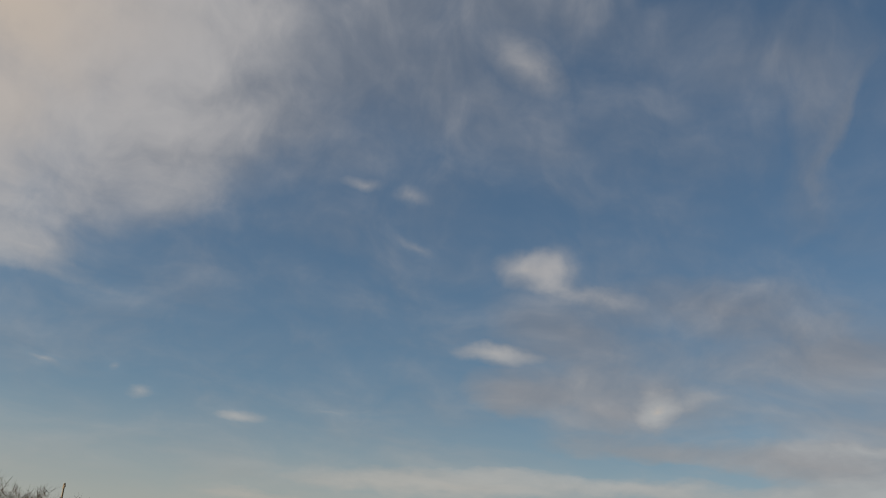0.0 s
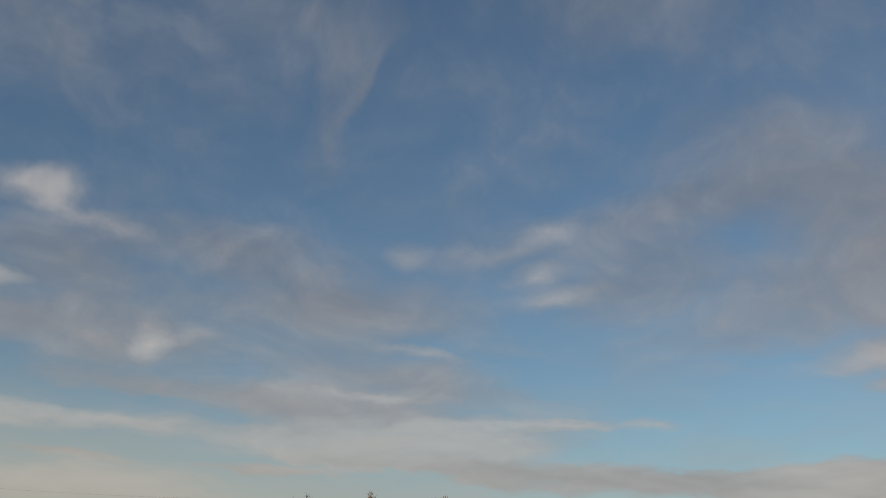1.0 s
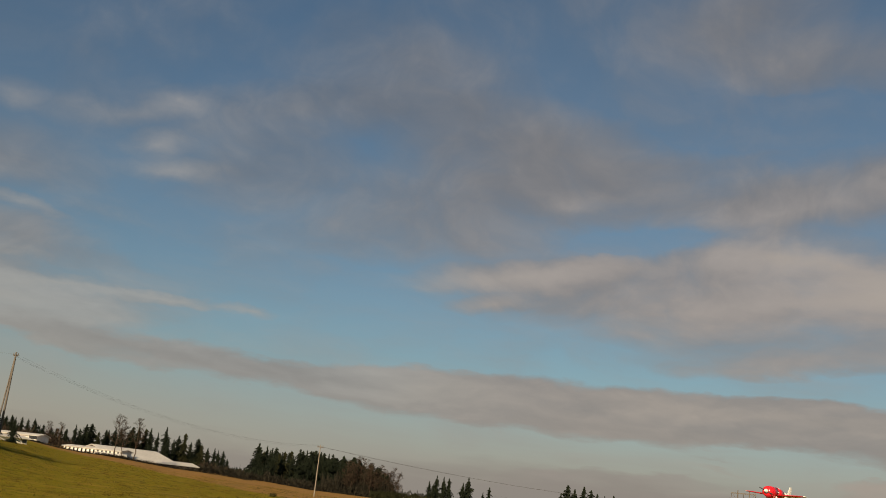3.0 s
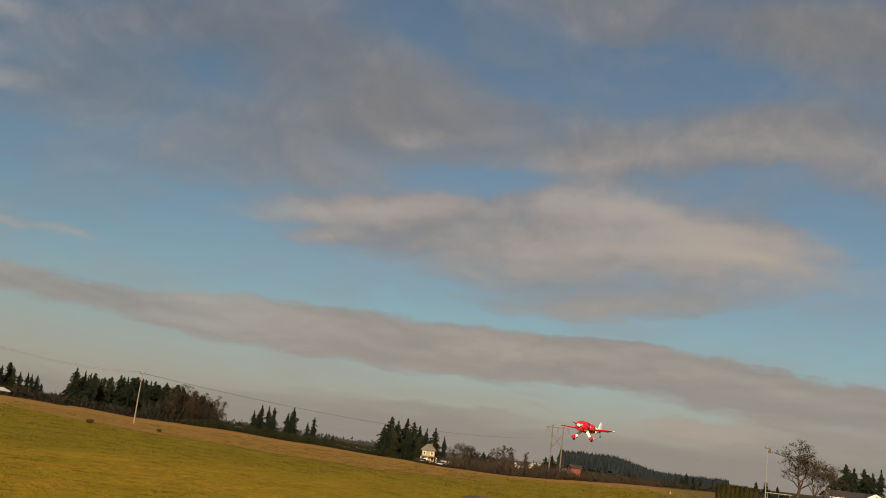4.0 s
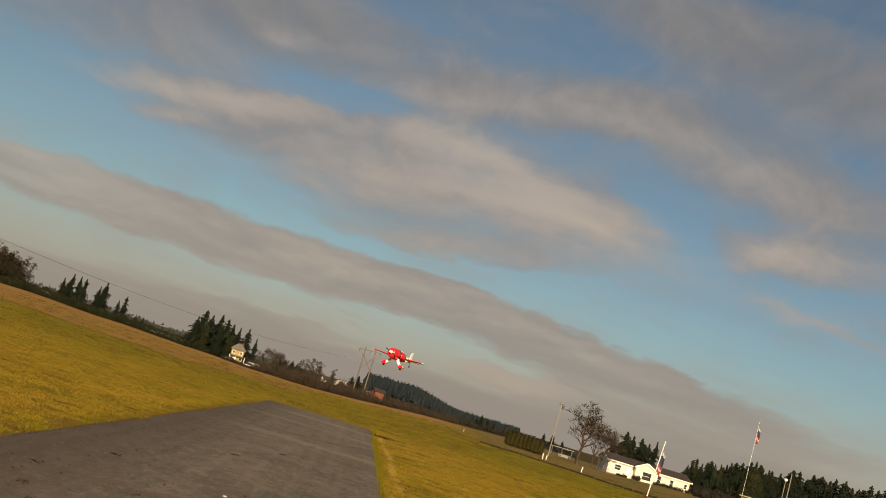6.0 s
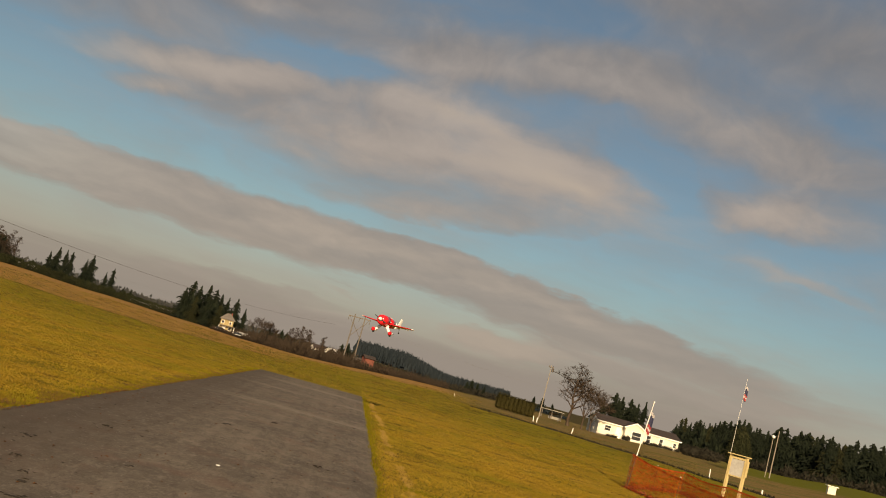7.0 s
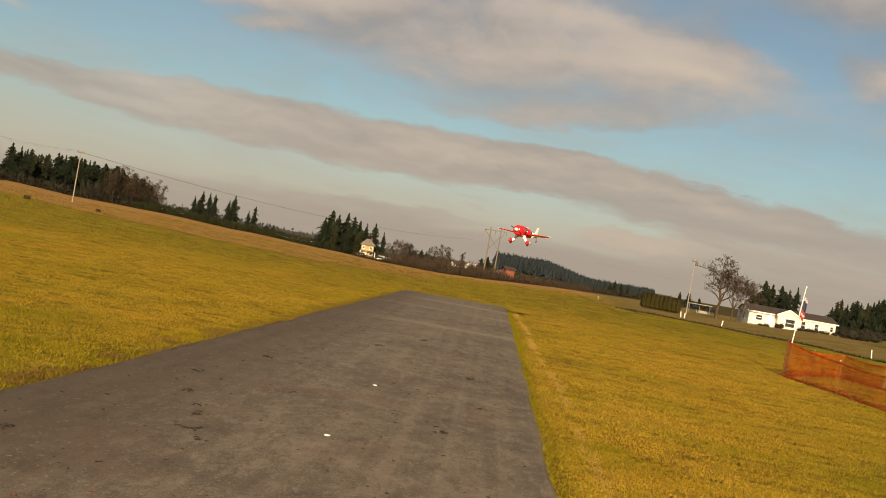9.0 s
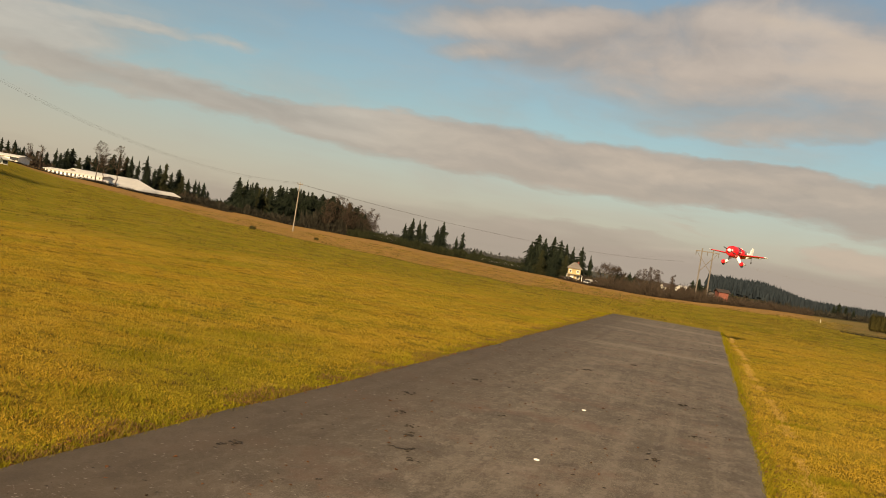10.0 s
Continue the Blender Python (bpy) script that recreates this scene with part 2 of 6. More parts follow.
grey = wmix(leftward, grey, wmix(high, (0.158, 0.147, 0.142), (0.084, 0.096, 0.117)))
cream = wmix(leftward, cream, wmix(high, (0.206, 0.205, 0.198), (0.222, 0.211, 0.203)))
tone = wmix(lit, grey, cream)
mottle = wnode("ShaderNodeVectorMath", operation="SCALE")
wt.links.new(tone, mottle.inputs[0])
wt.links.new(wmath("MULTIPLY_ADD", relief, 0.32, wmath("MULTIPLY_ADD", ragged, 0.04, 1.0)), mottle.inputs["Scale"])
tone = mottle.outputs[0]
bright = wsmooth(sums["lit"], 0.8, 1.9)
tone = wmix(bright, tone, (0.295, 0.245, 0.195))
final = wmix(cover, blue.outputs[0], tone)
# pale haze low down
sunward = wsmooth(wmath("MULTIPLY", az, -1.0), 8.0, 72.0)
reach = wmath("MULTIPLY_ADD", sunward, -0.45, 1.0)
haze = wmath("MULTIPLY", wmath("SUBTRACT", 1.0, wsmooth(wmath("MULTIPLY", wmath("ABSOLUTE", el), reach), 0.0, 7.5)), wmath("MULTIPLY_ADD", sunward, 0.16, 0.68))
final = wmix(haze, final, wmix(sunward, (0.200, 0.184, 0.166), (0.240, 0.215, 0.172)))
# a grey bank of far cloud along the horizon
low = wmath("ADD", el, wmath("MULTIPLY_ADD", wmath("SUBTRACT", sep_b.outputs[2], 0.5), 2.2, wmath("MULTIPLY", ragged, 1.1)))
shelf = wmath("SUBTRACT", 1.0, wsmooth(wmath("ADD", low, wmath("MULTIPLY", az, -0.006)), 1.3, 2.5))
shelf = wmath("MULTIPLY", wmath("MULTIPLY", shelf, 0.6), wsmooth(az, -75.0, -50.0))
final = wmix(shelf, final, (0.150, 0.134, 0.123))
back = wnode("ShaderNodeBackground")
wt.links.new(final, back.inputs["Color"])
back.inputs["Strength"].default_value = 1.0
wout = wnode("ShaderNodeOutputWorld")
wt.links.new(back.outputs[0], wout.inputs["Surface"])

# ======================= materials =======================


def mat(name, dark, light, scale=4.0, rough=0.85, bump=0.0, metal=0.0, fine_scale=None, island=0.0, third=None, stretch=(1, 1, 1)):
    """Two tones mixed by broad and fine noise, with relief; island: how much single pieces differ."""
    m = bpy.data.materials.new(name)
    m.use_nodes = True
    nt = m.node_tree
    b = nt.nodes["Principled BSDF"]
    co = nt.nodes.new("ShaderNodeTexCoord")
    mp = nt.nodes.new("ShaderNodeMapping")
    mp.inputs["Scale"].default_value = stretch
    nt.links.new(co.outputs["Object"], mp.inputs["Vector"])
    n1, n2 = nt.nodes.new("ShaderNodeTexNoise"), nt.nodes.new("ShaderNodeTexNoise")
    for n, s, d in ((n1, scale, 4), (n2, fine_scale or scale * 9, 5)):
        nt.links.new(mp.outputs[0], n.inputs["Vector"])
        n.inputs["Scale"].default_value, n.inputs["Detail"].default_value = s, d
    mixv = nt.nodes.new("ShaderNodeMath")
    mixv.operation = "ADD"
    nt.links.new(n1.outputs["Fac"], mixv.inputs[0])
    nt.links.new(n2.outputs["Fac"], mixv.inputs[1])
    value = mixv.outputs[0]
    if island:
        g = nt.nodes.new("ShaderNodeNewGeometry")
        ma = nt.nodes.new("ShaderNodeMath")
        ma.operation = "MULTIPLY_ADD"
        nt.links.new(g.outputs["Random Per Island"], ma.inputs[0])
        ma.inputs[1].default_value = island
        nt.links.new(value, ma.inputs[2])
        value = ma.outputs[0]
    ramp = nt.nodes.new("ShaderNodeMapRange")
    ramp.inputs["From Min"].default_value, ramp.inputs["From Max"].default_value = 0.7 + island * 0.2, 1.3 + island * 0.8
    nt.links.new(value, ramp.inputs["Value"])
    mx = nt.nodes.new("ShaderNodeMix")
    mx.data_type = "RGBA"
    nt.links.new(ramp.outputs[0], mx.inputs[0])
    mx.inputs[6].default_value, mx.inputs[7].default_value = (*dark, 1), (*light, 1)
    colour = mx.outputs[2]
    if third:
        n3 = nt.nodes.new("ShaderNodeTexNoise")
        nt.links.new(mp.outputs[0], n3.inputs["Vector"])
        n3.inputs["Scale"].default_value, n3.inputs["Detail"].default_value = scale * 0.35, 3
        r3 = nt.nodes.new("ShaderNodeMapRange")
        r3.inputs["From Min"].default_value, r3.inputs["From Max"].default_value = 0.48, 0.66
        nt.links.new(n3.outputs["Fac"], r3.inputs["Value"])
        m3 = nt.nodes.new("ShaderNodeMix")
        m3.data_type = "RGBA"
        nt.links.new(r3.outputs[0], m3.inputs[0])
        nt.links.new(colour, m3.inputs[6])
        m3.inputs[7].default_value = (*third, 1)
        colour = m3.outputs[2]
    nt.links.new(colour, b.inputs["Base Color"])
    b.inputs["Roughness"].default_value, b.inputs["Metallic"].default_value = rough, metal
    b.inputs["Specular IOR Level"].default_value = 0.3
    if bump:
        bp = nt.nodes.new("ShaderNodeBump")
        bp.inputs["Strength"].default_value, bp.inputs["Distance"].default_value = 0.6, bump
        nt.links.new(n2.outputs["Fac"], bp.inputs["Height"])
        nt.links.new(bp.outputs[0], b.inputs["Normal"])
    return m


M = {
    "blade": mat("blade", (0.145, 0.092, 0.007), (0.280, 0.176, 0.024), 0.8, 0.95, island=0.3, third=(0.125, 0.104, 0.008)),
    "dark_tuft": mat("dark_tuft", (0.026, 0.02, 0.005), (0.07, 0.046, 0.01), 0.6, 0.95, island=0.5, third=(0.05, 0.052, 0.009)),
    "straw": mat("straw", (0.10, 0.068, 0.010), (0.18, 0.12, 0.024), 1.2, 0.95, island=0.5),
    "flat_straw": mat("flat_straw", (0.16, 0.100, 0.020), (0.27, 0.172, 0.042), 1.2, 0.95, island=0.5),
    "thatch": mat("thatch", (0.040, 0.023, 0.006), (0.13, 0.070, 0.016), 2.5, 0.95, island=0.6),
    "dead_leaf": mat("dead_leaf", (0.05, 0.022, 0.008), (0.15, 0.058, 0.02), 3.0, 0.9, island=0.9),
    "moss": mat("moss", (0.075, 0.066, 0.005), (0.19, 0.146, 0.011), 3.0, 0.95, island=0.5),
    "weed": mat("weed", (0.065, 0.060, 0.004), (0.15, 0.118, 0.009), 2.0, 0.95, island=0.6),
    "needles": mat("needles", (0.005, 0.008, 0.006), (0.018, 0.023, 0.012), 0.4, 0.8, island=0.5),
    "needles_warm": mat("needles_warm", (0.009, 0.011, 0.006), (0.032, 0.032, 0.012), 0.4, 0.8, island=0.5),
    "hedge": mat("hedge", (0.010, 0.010, 0.003), (0.042, 0.034, 0.009), 0.8, 0.8, island=0.6),
    "hedge_far": mat("hedge_far", (0.008, 0.011, 0.005), (0.034, 0.036, 0.016), 0.5, 0.85, island=0.6),
    # far trees: the haze of distance is painted into this grey
    "hazed_trees": mat("hazed_trees", (0.020, 0.022, 0.023), (0.042, 0.043, 0.042), 0.05, 0.9, island=0.5),
    "shrub": mat("shrub", (0.010, 0.010, 0.008), (0.030, 0.026, 0.018), 0.6, 0.85, island=0.6),
    "bark": mat("bark", (0.03, 0.021, 0.015), (0.085, 0.06, 0.042), 2.0, 0.9, 0.01, stretch=(1, 1, 0.3)),
    "red_bark": mat("red_bark", (0.05, 0.032, 0.02), (0.17, 0.10, 0.055), 2.0, 0.9, 0.01, stretch=(1, 1, 0.3)),
    "red_twig": mat("red_twig", (0.045, 0.027, 0.017), (0.15, 0.085, 0.045), 0.5, 0.9, island=0.5),
    "twig": mat("twig", (0.020, 0.015, 0.011), (0.047, 0.034, 0.024), 0.5, 0.9, island=0.5),
    "pole_wood": mat("pole_wood", (0.15, 0.125, 0.1), (0.27, 0.235, 0.19), 1.5, 0.85, 0.004, stretch=(6, 6, 0.4)),
    "grey_wood": mat("grey_wood", (0.08, 0.068, 0.058), (0.15, 0.13, 0.11), 1.5, 0.85, 0.004, stretch=(6, 6, 0.4)),
    "lumber": mat("lumber", (0.34, 0.26, 0.11), (0.58, 0.47, 0.24), 2.0, 0.75, 0.002, stretch=(6, 6, 0.5)),
    "board_grey": mat("board_grey", (0.30, 0.29, 0.27), (0.42, 0.41, 0.38), 2.0, 0.7, 0.001),
    "white_paint": mat("white_paint", (0.66, 0.63, 0.57), (0.82, 0.79, 0.73), 1.0, 0.6, 0.001),
    "siding": mat("siding", (0.56, 0.51, 0.41), (0.70, 0.65, 0.54), 0.5, 0.7, 0.002),
    "shelter_grey": mat("shelter_grey", (0.15, 0.14, 0.125), (0.24, 0.225, 0.2), 1.2, 0.8, 0.001),
    "rusty_steel": mat("rusty_steel", (0.07, 0.030, 0.014), (0.15, 0.065, 0.028), 8.0, 0.8, metal=0.2),
    "roof_brown": mat("roof_brown", (0.026, 0.019, 0.017), (0.055, 0.04, 0.034), 1.0, 0.9, 0.01),
    "roof_metal": mat("roof_metal", (0.44, 0.42, 0.39), (0.58, 0.56, 0.52), 0.15, 0.6, 0.0),
    "shade_wall": mat("shade_wall", (0.1, 0.085, 0.075), (0.17, 0.15, 0.13), 0.4, 0.9),
    "yellow_wall": mat("yellow_wall", (0.25, 0.19, 0.085), (0.34, 0.265, 0.125), 0.4, 0.8),
    "red_wall": mat("red_wall", (0.12, 0.038, 0.027), (0.185, 0.062, 0.043), 0.5, 0.85),
    "glass": mat("glass", (0.02, 0.022, 0.025), (0.04, 0.042, 0.045), 1.0, 0.12),
    "steel": mat("steel", (0.05, 0.04, 0.035), (0.11, 0.095, 0.085), 8.0, 0.6, metal=0.4),
    "wire": mat("wire", (0.09, 0.09, 0.085), (0.15, 0.15, 0.14), 1.0, 0.6),
    "red_gloss": mat("red_gloss", (0.55, 0.012, 0.02), (0.7, 0.02, 0.03), 3.0, 0.22),
    "white_gloss": mat("white_gloss", (0.72, 0.7, 0.66), (0.84, 0.82, 0.78), 3.0, 0.25),
    "dark_plastic": mat("dark_plastic", (0.015, 0.015, 0.015), (0.035, 0.03, 0.03), 10.0, 0.4),
    "rubber": mat("rubber", (0.012, 0.012, 0.012), (0.03, 0.03, 0.03), 20.0, 0.8),
    "debris": mat("debris", (0.012, 0.01, 0.008), (0.035, 0.026, 0.018), 20.0, 0.9),
    "chalk": mat("chalk", (0.55, 0.54, 0.5), (0.75, 0.73, 0.7), 20.0, 0.8),
    "scuff": mat("scuff", (0.14, 0.118, 0.10), (0.24, 0.205, 0.175), 20.0, 0.9),
    "orange_net_dark": mat("orange_net_dark", (0.06, 0.018, 0.007), (0.26, 0.045, 0.009), 6.0, 0.7, island=0.9),
    "flag_red": mat("flag_red", (0.2, 0.025, 0.03), (0.32, 0.05, 0.05), 4.0, 0.8),
    "flag_blue": mat("flag_blue", (0.015, 0.018, 0.045), (0.04, 0.042, 0.08), 4.0, 0.8),
    "flag_white": mat("flag_white", (0.3, 0.28, 0.28), (0.45, 0.42, 0.42), 4.0, 0.8),
    "forest_far": mat("forest_far", (0.009, 0.014, 0.019), (0.021, 0.027, 0.032), 0.05, 0.9, island=0.5),
    "car_white": mat("car_white", (0.6, 0.6, 0.6), (0.72, 0.72, 0.72), 1.0, 0.3),
    "car_dark": mat("car_dark", (0.09, 0.02, 0.02), (0.14, 0.03, 0.03), 1.0, 0.3),
}



class Nodes:
    """Short forms for wiring a material."""

    def __init__(self, name):
        self.m = bpy.data.materials.new(name)
        self.m.use_nodes = True
        self.t = self.m.node_tree
        self.b = self.t.nodes["Principled BSDF"]
        self.pos = self.t.nodes.new("ShaderNodeTexCoord").outputs["Object"]

    def put(self, sock, v):
        if isinstance(v, tuple):
            sock.default_value = (*v, 1) if len(sock.default_value) == 4 else v
        elif isinstance(v, (int, float)):
            sock.default_value = v
        else:
            self.t.links.new(v, sock)

    def math(self, op, a, b=0.0, c=0.0):
        n = self.t.nodes.new("ShaderNodeMath")
        n.operation = op
        for i, v in enumerate((a, b, c)):
            self.put(n.inputs[i], v)
        return n.outputs[0]

    def noise(self, scale, detail=4.0, rough=0.55, stretch=(1.0, 1.0, 1.0), seed=0.0):
        mp = self.t.nodes.new("ShaderNodeMapping")
        mp.inputs["Scale"].default_value = stretch
        mp.inputs["Location"].default_value = (seed, seed * 0.7, 0)
        self.put(mp.inputs["Vector"], self.pos)
        n = self.t.nodes.new("ShaderNodeTexNoise")
        self.put(n.inputs["Vector"], mp.outputs[0])
        n.inputs["Scale"].default_value, n.inputs["Detail"].default_value, n.inputs["Roughness"].default_value = scale, detail, rough
        return n.outputs["Fac"]

    def step(self, v, lo, hi):
        n = self.t.nodes.new("ShaderNodeMapRange")
        n.interpolation_type = "SMOOTHSTEP"
        self.put(n.inputs["Value"], v)
        n.inputs["From Min"].default_value, n.inputs["From Max"].default_value = lo, hi
        return n.outputs[0]

    def mix(self, f, a, b):
        n = self.t.nodes.new("ShaderNodeMix")
        n.data_type = "RGBA"
        self.put(n.inputs[0], f)
        self.put(n.inputs[6], a)
        self.put(n.inputs[7], b)
        return n.outputs[2]

    def finish(self, colour, rough, height=None, distance=0.01, spec=0.3):
        self.put(self.b.inputs["Base Color"], colour)
        self.put(self.b.inputs["Roughness"], rough)
        self.b.inputs["Specular IOR Level"].default_value = spec
        if height is not None:
            bp = self.t.nodes.new("ShaderNodeBump")
            bp.inputs["Strength"].default_value, bp.inputs["Distance"].default_value = 0.7, distance
            self.put(bp.inputs["Height"], height)
            self.put(self.b.inputs["Normal"], bp.outputs[0])
        return self.m


def land_material():
    """Mown grass, a greener uncut strip, stubble and rough grass, each with its own ragged border."""
    k = Nodes("land")
    sp = k.t.nodes.new("ShaderNodeSeparateXYZ")
    k.put(sp.inputs[0], k.pos)
    x, y = sp.outputs[0], sp.outputs[1]
    far = k.math("SQRT", k.math("ADD", k.math("MULTIPLY", x, x), k.math("MULTIPLY", y, y)))
    bearing = k.math("MULTIPLY", k.math("ARCTAN2", x, y), 180 / math.pi)
    big, mid, fine_n, tiny = k.noise(0.035, 4.0, seed=3.0), k.noise(0.35, 5.0, 0.6), k.noise(3.0, 6.0, 0.7), k.noise(22.0, 4.0, 0.7)
    ragged = k.math("ADD", k.math("MULTIPLY", k.math("SUBTRACT", k.noise(0.07, 6.0, 0.7, seed=9.0), 0.5), 34.0), k.math("MULTIPLY", k.math("SUBTRACT", mid, 0.5), 9.0))
    grain = k.math("ADD", k.math("MULTIPLY", fine_n, 0.6), k.math("MULTIPLY", tiny, 0.4))
    tuft = k.step(grain, 0.34, 0.66)
    patchy = k.noise(0.22, 7.0, 0.72, (1.0, 0.6, 1.0), 14.0)
    tussock = k.noise(1.6, 6.0, 0.75, (0.8, 1.0, 1.0), 21.0)
    lawn = k.mix(tuft, (0.118, 0.076, 0.006), (0.300, 0.192, 0.024))
    lawn = k.mix(k.step(mid, 0.38, 0.60), lawn, k.mix(tuft, (0.108, 0.090, 0.005), (0.248, 0.190, 0.020)))
    lawn = k.mix(k.math("MULTIPLY", k.step(big, 0.45, 0.62), 0.5), lawn, (0.245, 0.155, 0.024))
    lawn = k.mix(k.math("MULTIPLY", k.step(patchy, 0.52, 0.7), 0.55), lawn, (0.33, 0.214, 0.042))
    lawn = k.mix(k.math("MULTIPLY", k.step(patchy, 0.47, 0.32), 0.5), lawn, (0.090, 0.076, 0.006))
    lawn = k.mix(k.math("MULTIPLY", k.step(tussock, 0.55, 0.7), 0.6), lawn, (0.40, 0.258, 0.048))
    lawn = k.mix(k.math("MULTIPLY", k.step(tussock, 0.42, 0.33), 0.8), lawn, (0.080, 0.052, 0.006))
    green = k.mix(tuft, (0.098, 0.090, 0.005), (0.225, 0.183, 0.013))
    green = k.mix(k.math("MULTIPLY", k.step(patchy, 0.47, 0.33), 0.6), green, (0.075, 0.066, 0.007))
    green = k.mix(k.step(k.noise(0.5, 6.0, 0.7, (0.4, 1.6, 1.0), 5.0), 0.5, 0.68), green, (0.24, 0.165, 0.026))
    green = k.mix(k.math("MULTIPLY", k.step(tussock, 0.55, 0.7), 0.5), green, (0.26, 0.185, 0.03))
    green = k.mix(k.math("MULTIPLY", k.step(tussock, 0.42, 0.3), 0.6), green, (0.055, 0.05, 0.006))
    stub = k.mix(tuft, (0.19, 0.104, 0.03), (0.36, 0.2, 0.066))
    stub = k.mix(k.math("MULTIPLY", k.step(patchy, 0.48, 0.34), 0.6), stub, (0.12, 0.066, 0.024))
    stub = k.mix(k.step(k.noise(0.12, 5.0, 0.65, seed=2.0), 0.45, 0.7), stub, (0.2, 0.13, 0.045))
    dull = k.mix(tuft, (0.11, 0.075, 0.028), (0.235, 0.155, 0.062))
    dull = k.mix(k.step(k.noise(0.1, 5.0, 0.65, (1.0, 2.5, 1.0), 7.0), 0.46, 0.62), dull, (0.1, 0.098, 0.022))
    # clumps that show from afar
    clumps = k.noise(0.5, 6.0, 0.78, (1.0, 0.7, 1.0), 31.0)
    dark_c, pale_c = k.math("MULTIPLY", k.step(clumps, 0.45, 0.34), 0.65), k.math("MULTIPLY", k.step(clumps, 0.54, 0.66), 0.55)
    lawn = k.mix(k.math("MULTIPLY", dark_c, 0.6), lawn, (0.075, 0.056, 0.007))
    green = k.mix(dark_c, green, (0.05, 0.046, 0.006))
    green = k.mix(pale_c, green, (0.27, 0.19, 0.03))
    stub = k.mix(dark_c, stub, (0.13, 0.075, 0.022))
    stub = k.mix(pale_c, stub, (0.34, 0.2, 0.075))
    dull = k.mix(dark_c, dull, (0.06, 0.05, 0.018))
    dull = k.mix(pale_c, dull, (0.21, 0.142, 0.058))
    # the greener strip
    m1 = k.math("MULTIPLY", k.step(k.math("ADD", far, k.math("MULTIPLY", ragged, 1.3)), 30.0, 58.0), 0.9)
    col = k.mix(m1, lawn, green)
    # stubble to the left
    past = k.math("ADD", k.math("ADD", k.math("MULTIPLY", x, 0.634), k.math("MULTIPLY", y, 0.773)), k.math("MULTIPLY", ragged, 0.10))
    past = k.math("SUBTRACT", past, k.math("MULTIPLY", k.step(bearing, -11.0, -4.0), 16.0))
    side = k.step(k.math("ADD", bearing, k.math("MULTIPLY", ragged, 0.06)), -2.0, -4.5)
    m2 = k.math("MULTIPLY", k.step(k.math("ADD", past, k.math("MULTIPLY", k.step(bearing, -26.0, -36.0), k.math("SUBTRACT", k.math("MULTIPLY", ragged, 0.7), 9.0))), 46.0, 48.5), side)
    col = k.mix(m2, col, stub)
    # the dark rim between grass and stubble
    rim = k.math("MULTIPLY", k.step(k.math("ABSOLUTE", k.math("SUBTRACT", past, 46.6)), 1.1, 0.2), k.math("MULTIPLY", side, k.step(bearing, -27.0, -22.0)))
    col = k.mix(k.math("MULTIPLY", rim, 0.55), col, (0.06, 0.04, 0.012))
    # narrow bare band past the end of the field ahead
    m4 = k.math("MULTIPLY", k.step(k.math("ADD", far, k.math("MULTIPLY", ragged, 0.5)), 150.0, 172.0), k.math("MULTIPLY", k.step(bearing, -6.0, -2.0), k.step(bearing, 9.0, 5.0)))
    col = k.mix(m4, col, stub)
    # rough grass to the right, past the ditch
    ditch = k.math("SUBTRACT", 104.0, k.math("MULTIPLY", k.math("MAXIMUM", k.math("SUBTRACT", bearing, 6.0), 0.0), 2.35))
    m3 = k.math("MULTIPLY", k.step(k.math("SUBTRACT", k.math("ADD", far, k.math("MULTIPLY", ragged, 0.12)), k.math("MAXIMUM", ditch, 52.0)), -3.0, 1.0), k.step(bearing, 5.0, 8.0))
    col = k.mix(m3, col, dull)
    m5 = k.math("MULTIPLY", k.step(k.math("ADD", far, k.math("MULTIPLY", ragged, 0.3)), 120.0, 132.0), k.step(bearing, 20.5, 23.0))
    col = k.mix(m5, col, (0.1, 0.1, 0.012))
    col = k.mix(k.step(k.math("ADD", far, ragged), 330.0, 400.0), col, (0.055, 0.045, 0.018))
    return k.finish(col, 1.0, k.math("ADD", k.math("ADD", fine_n, k.math("MULTIPLY", tussock, 1.4)), k.math("MULTIPLY", tiny, 0.5)), 0.07, 0.03)


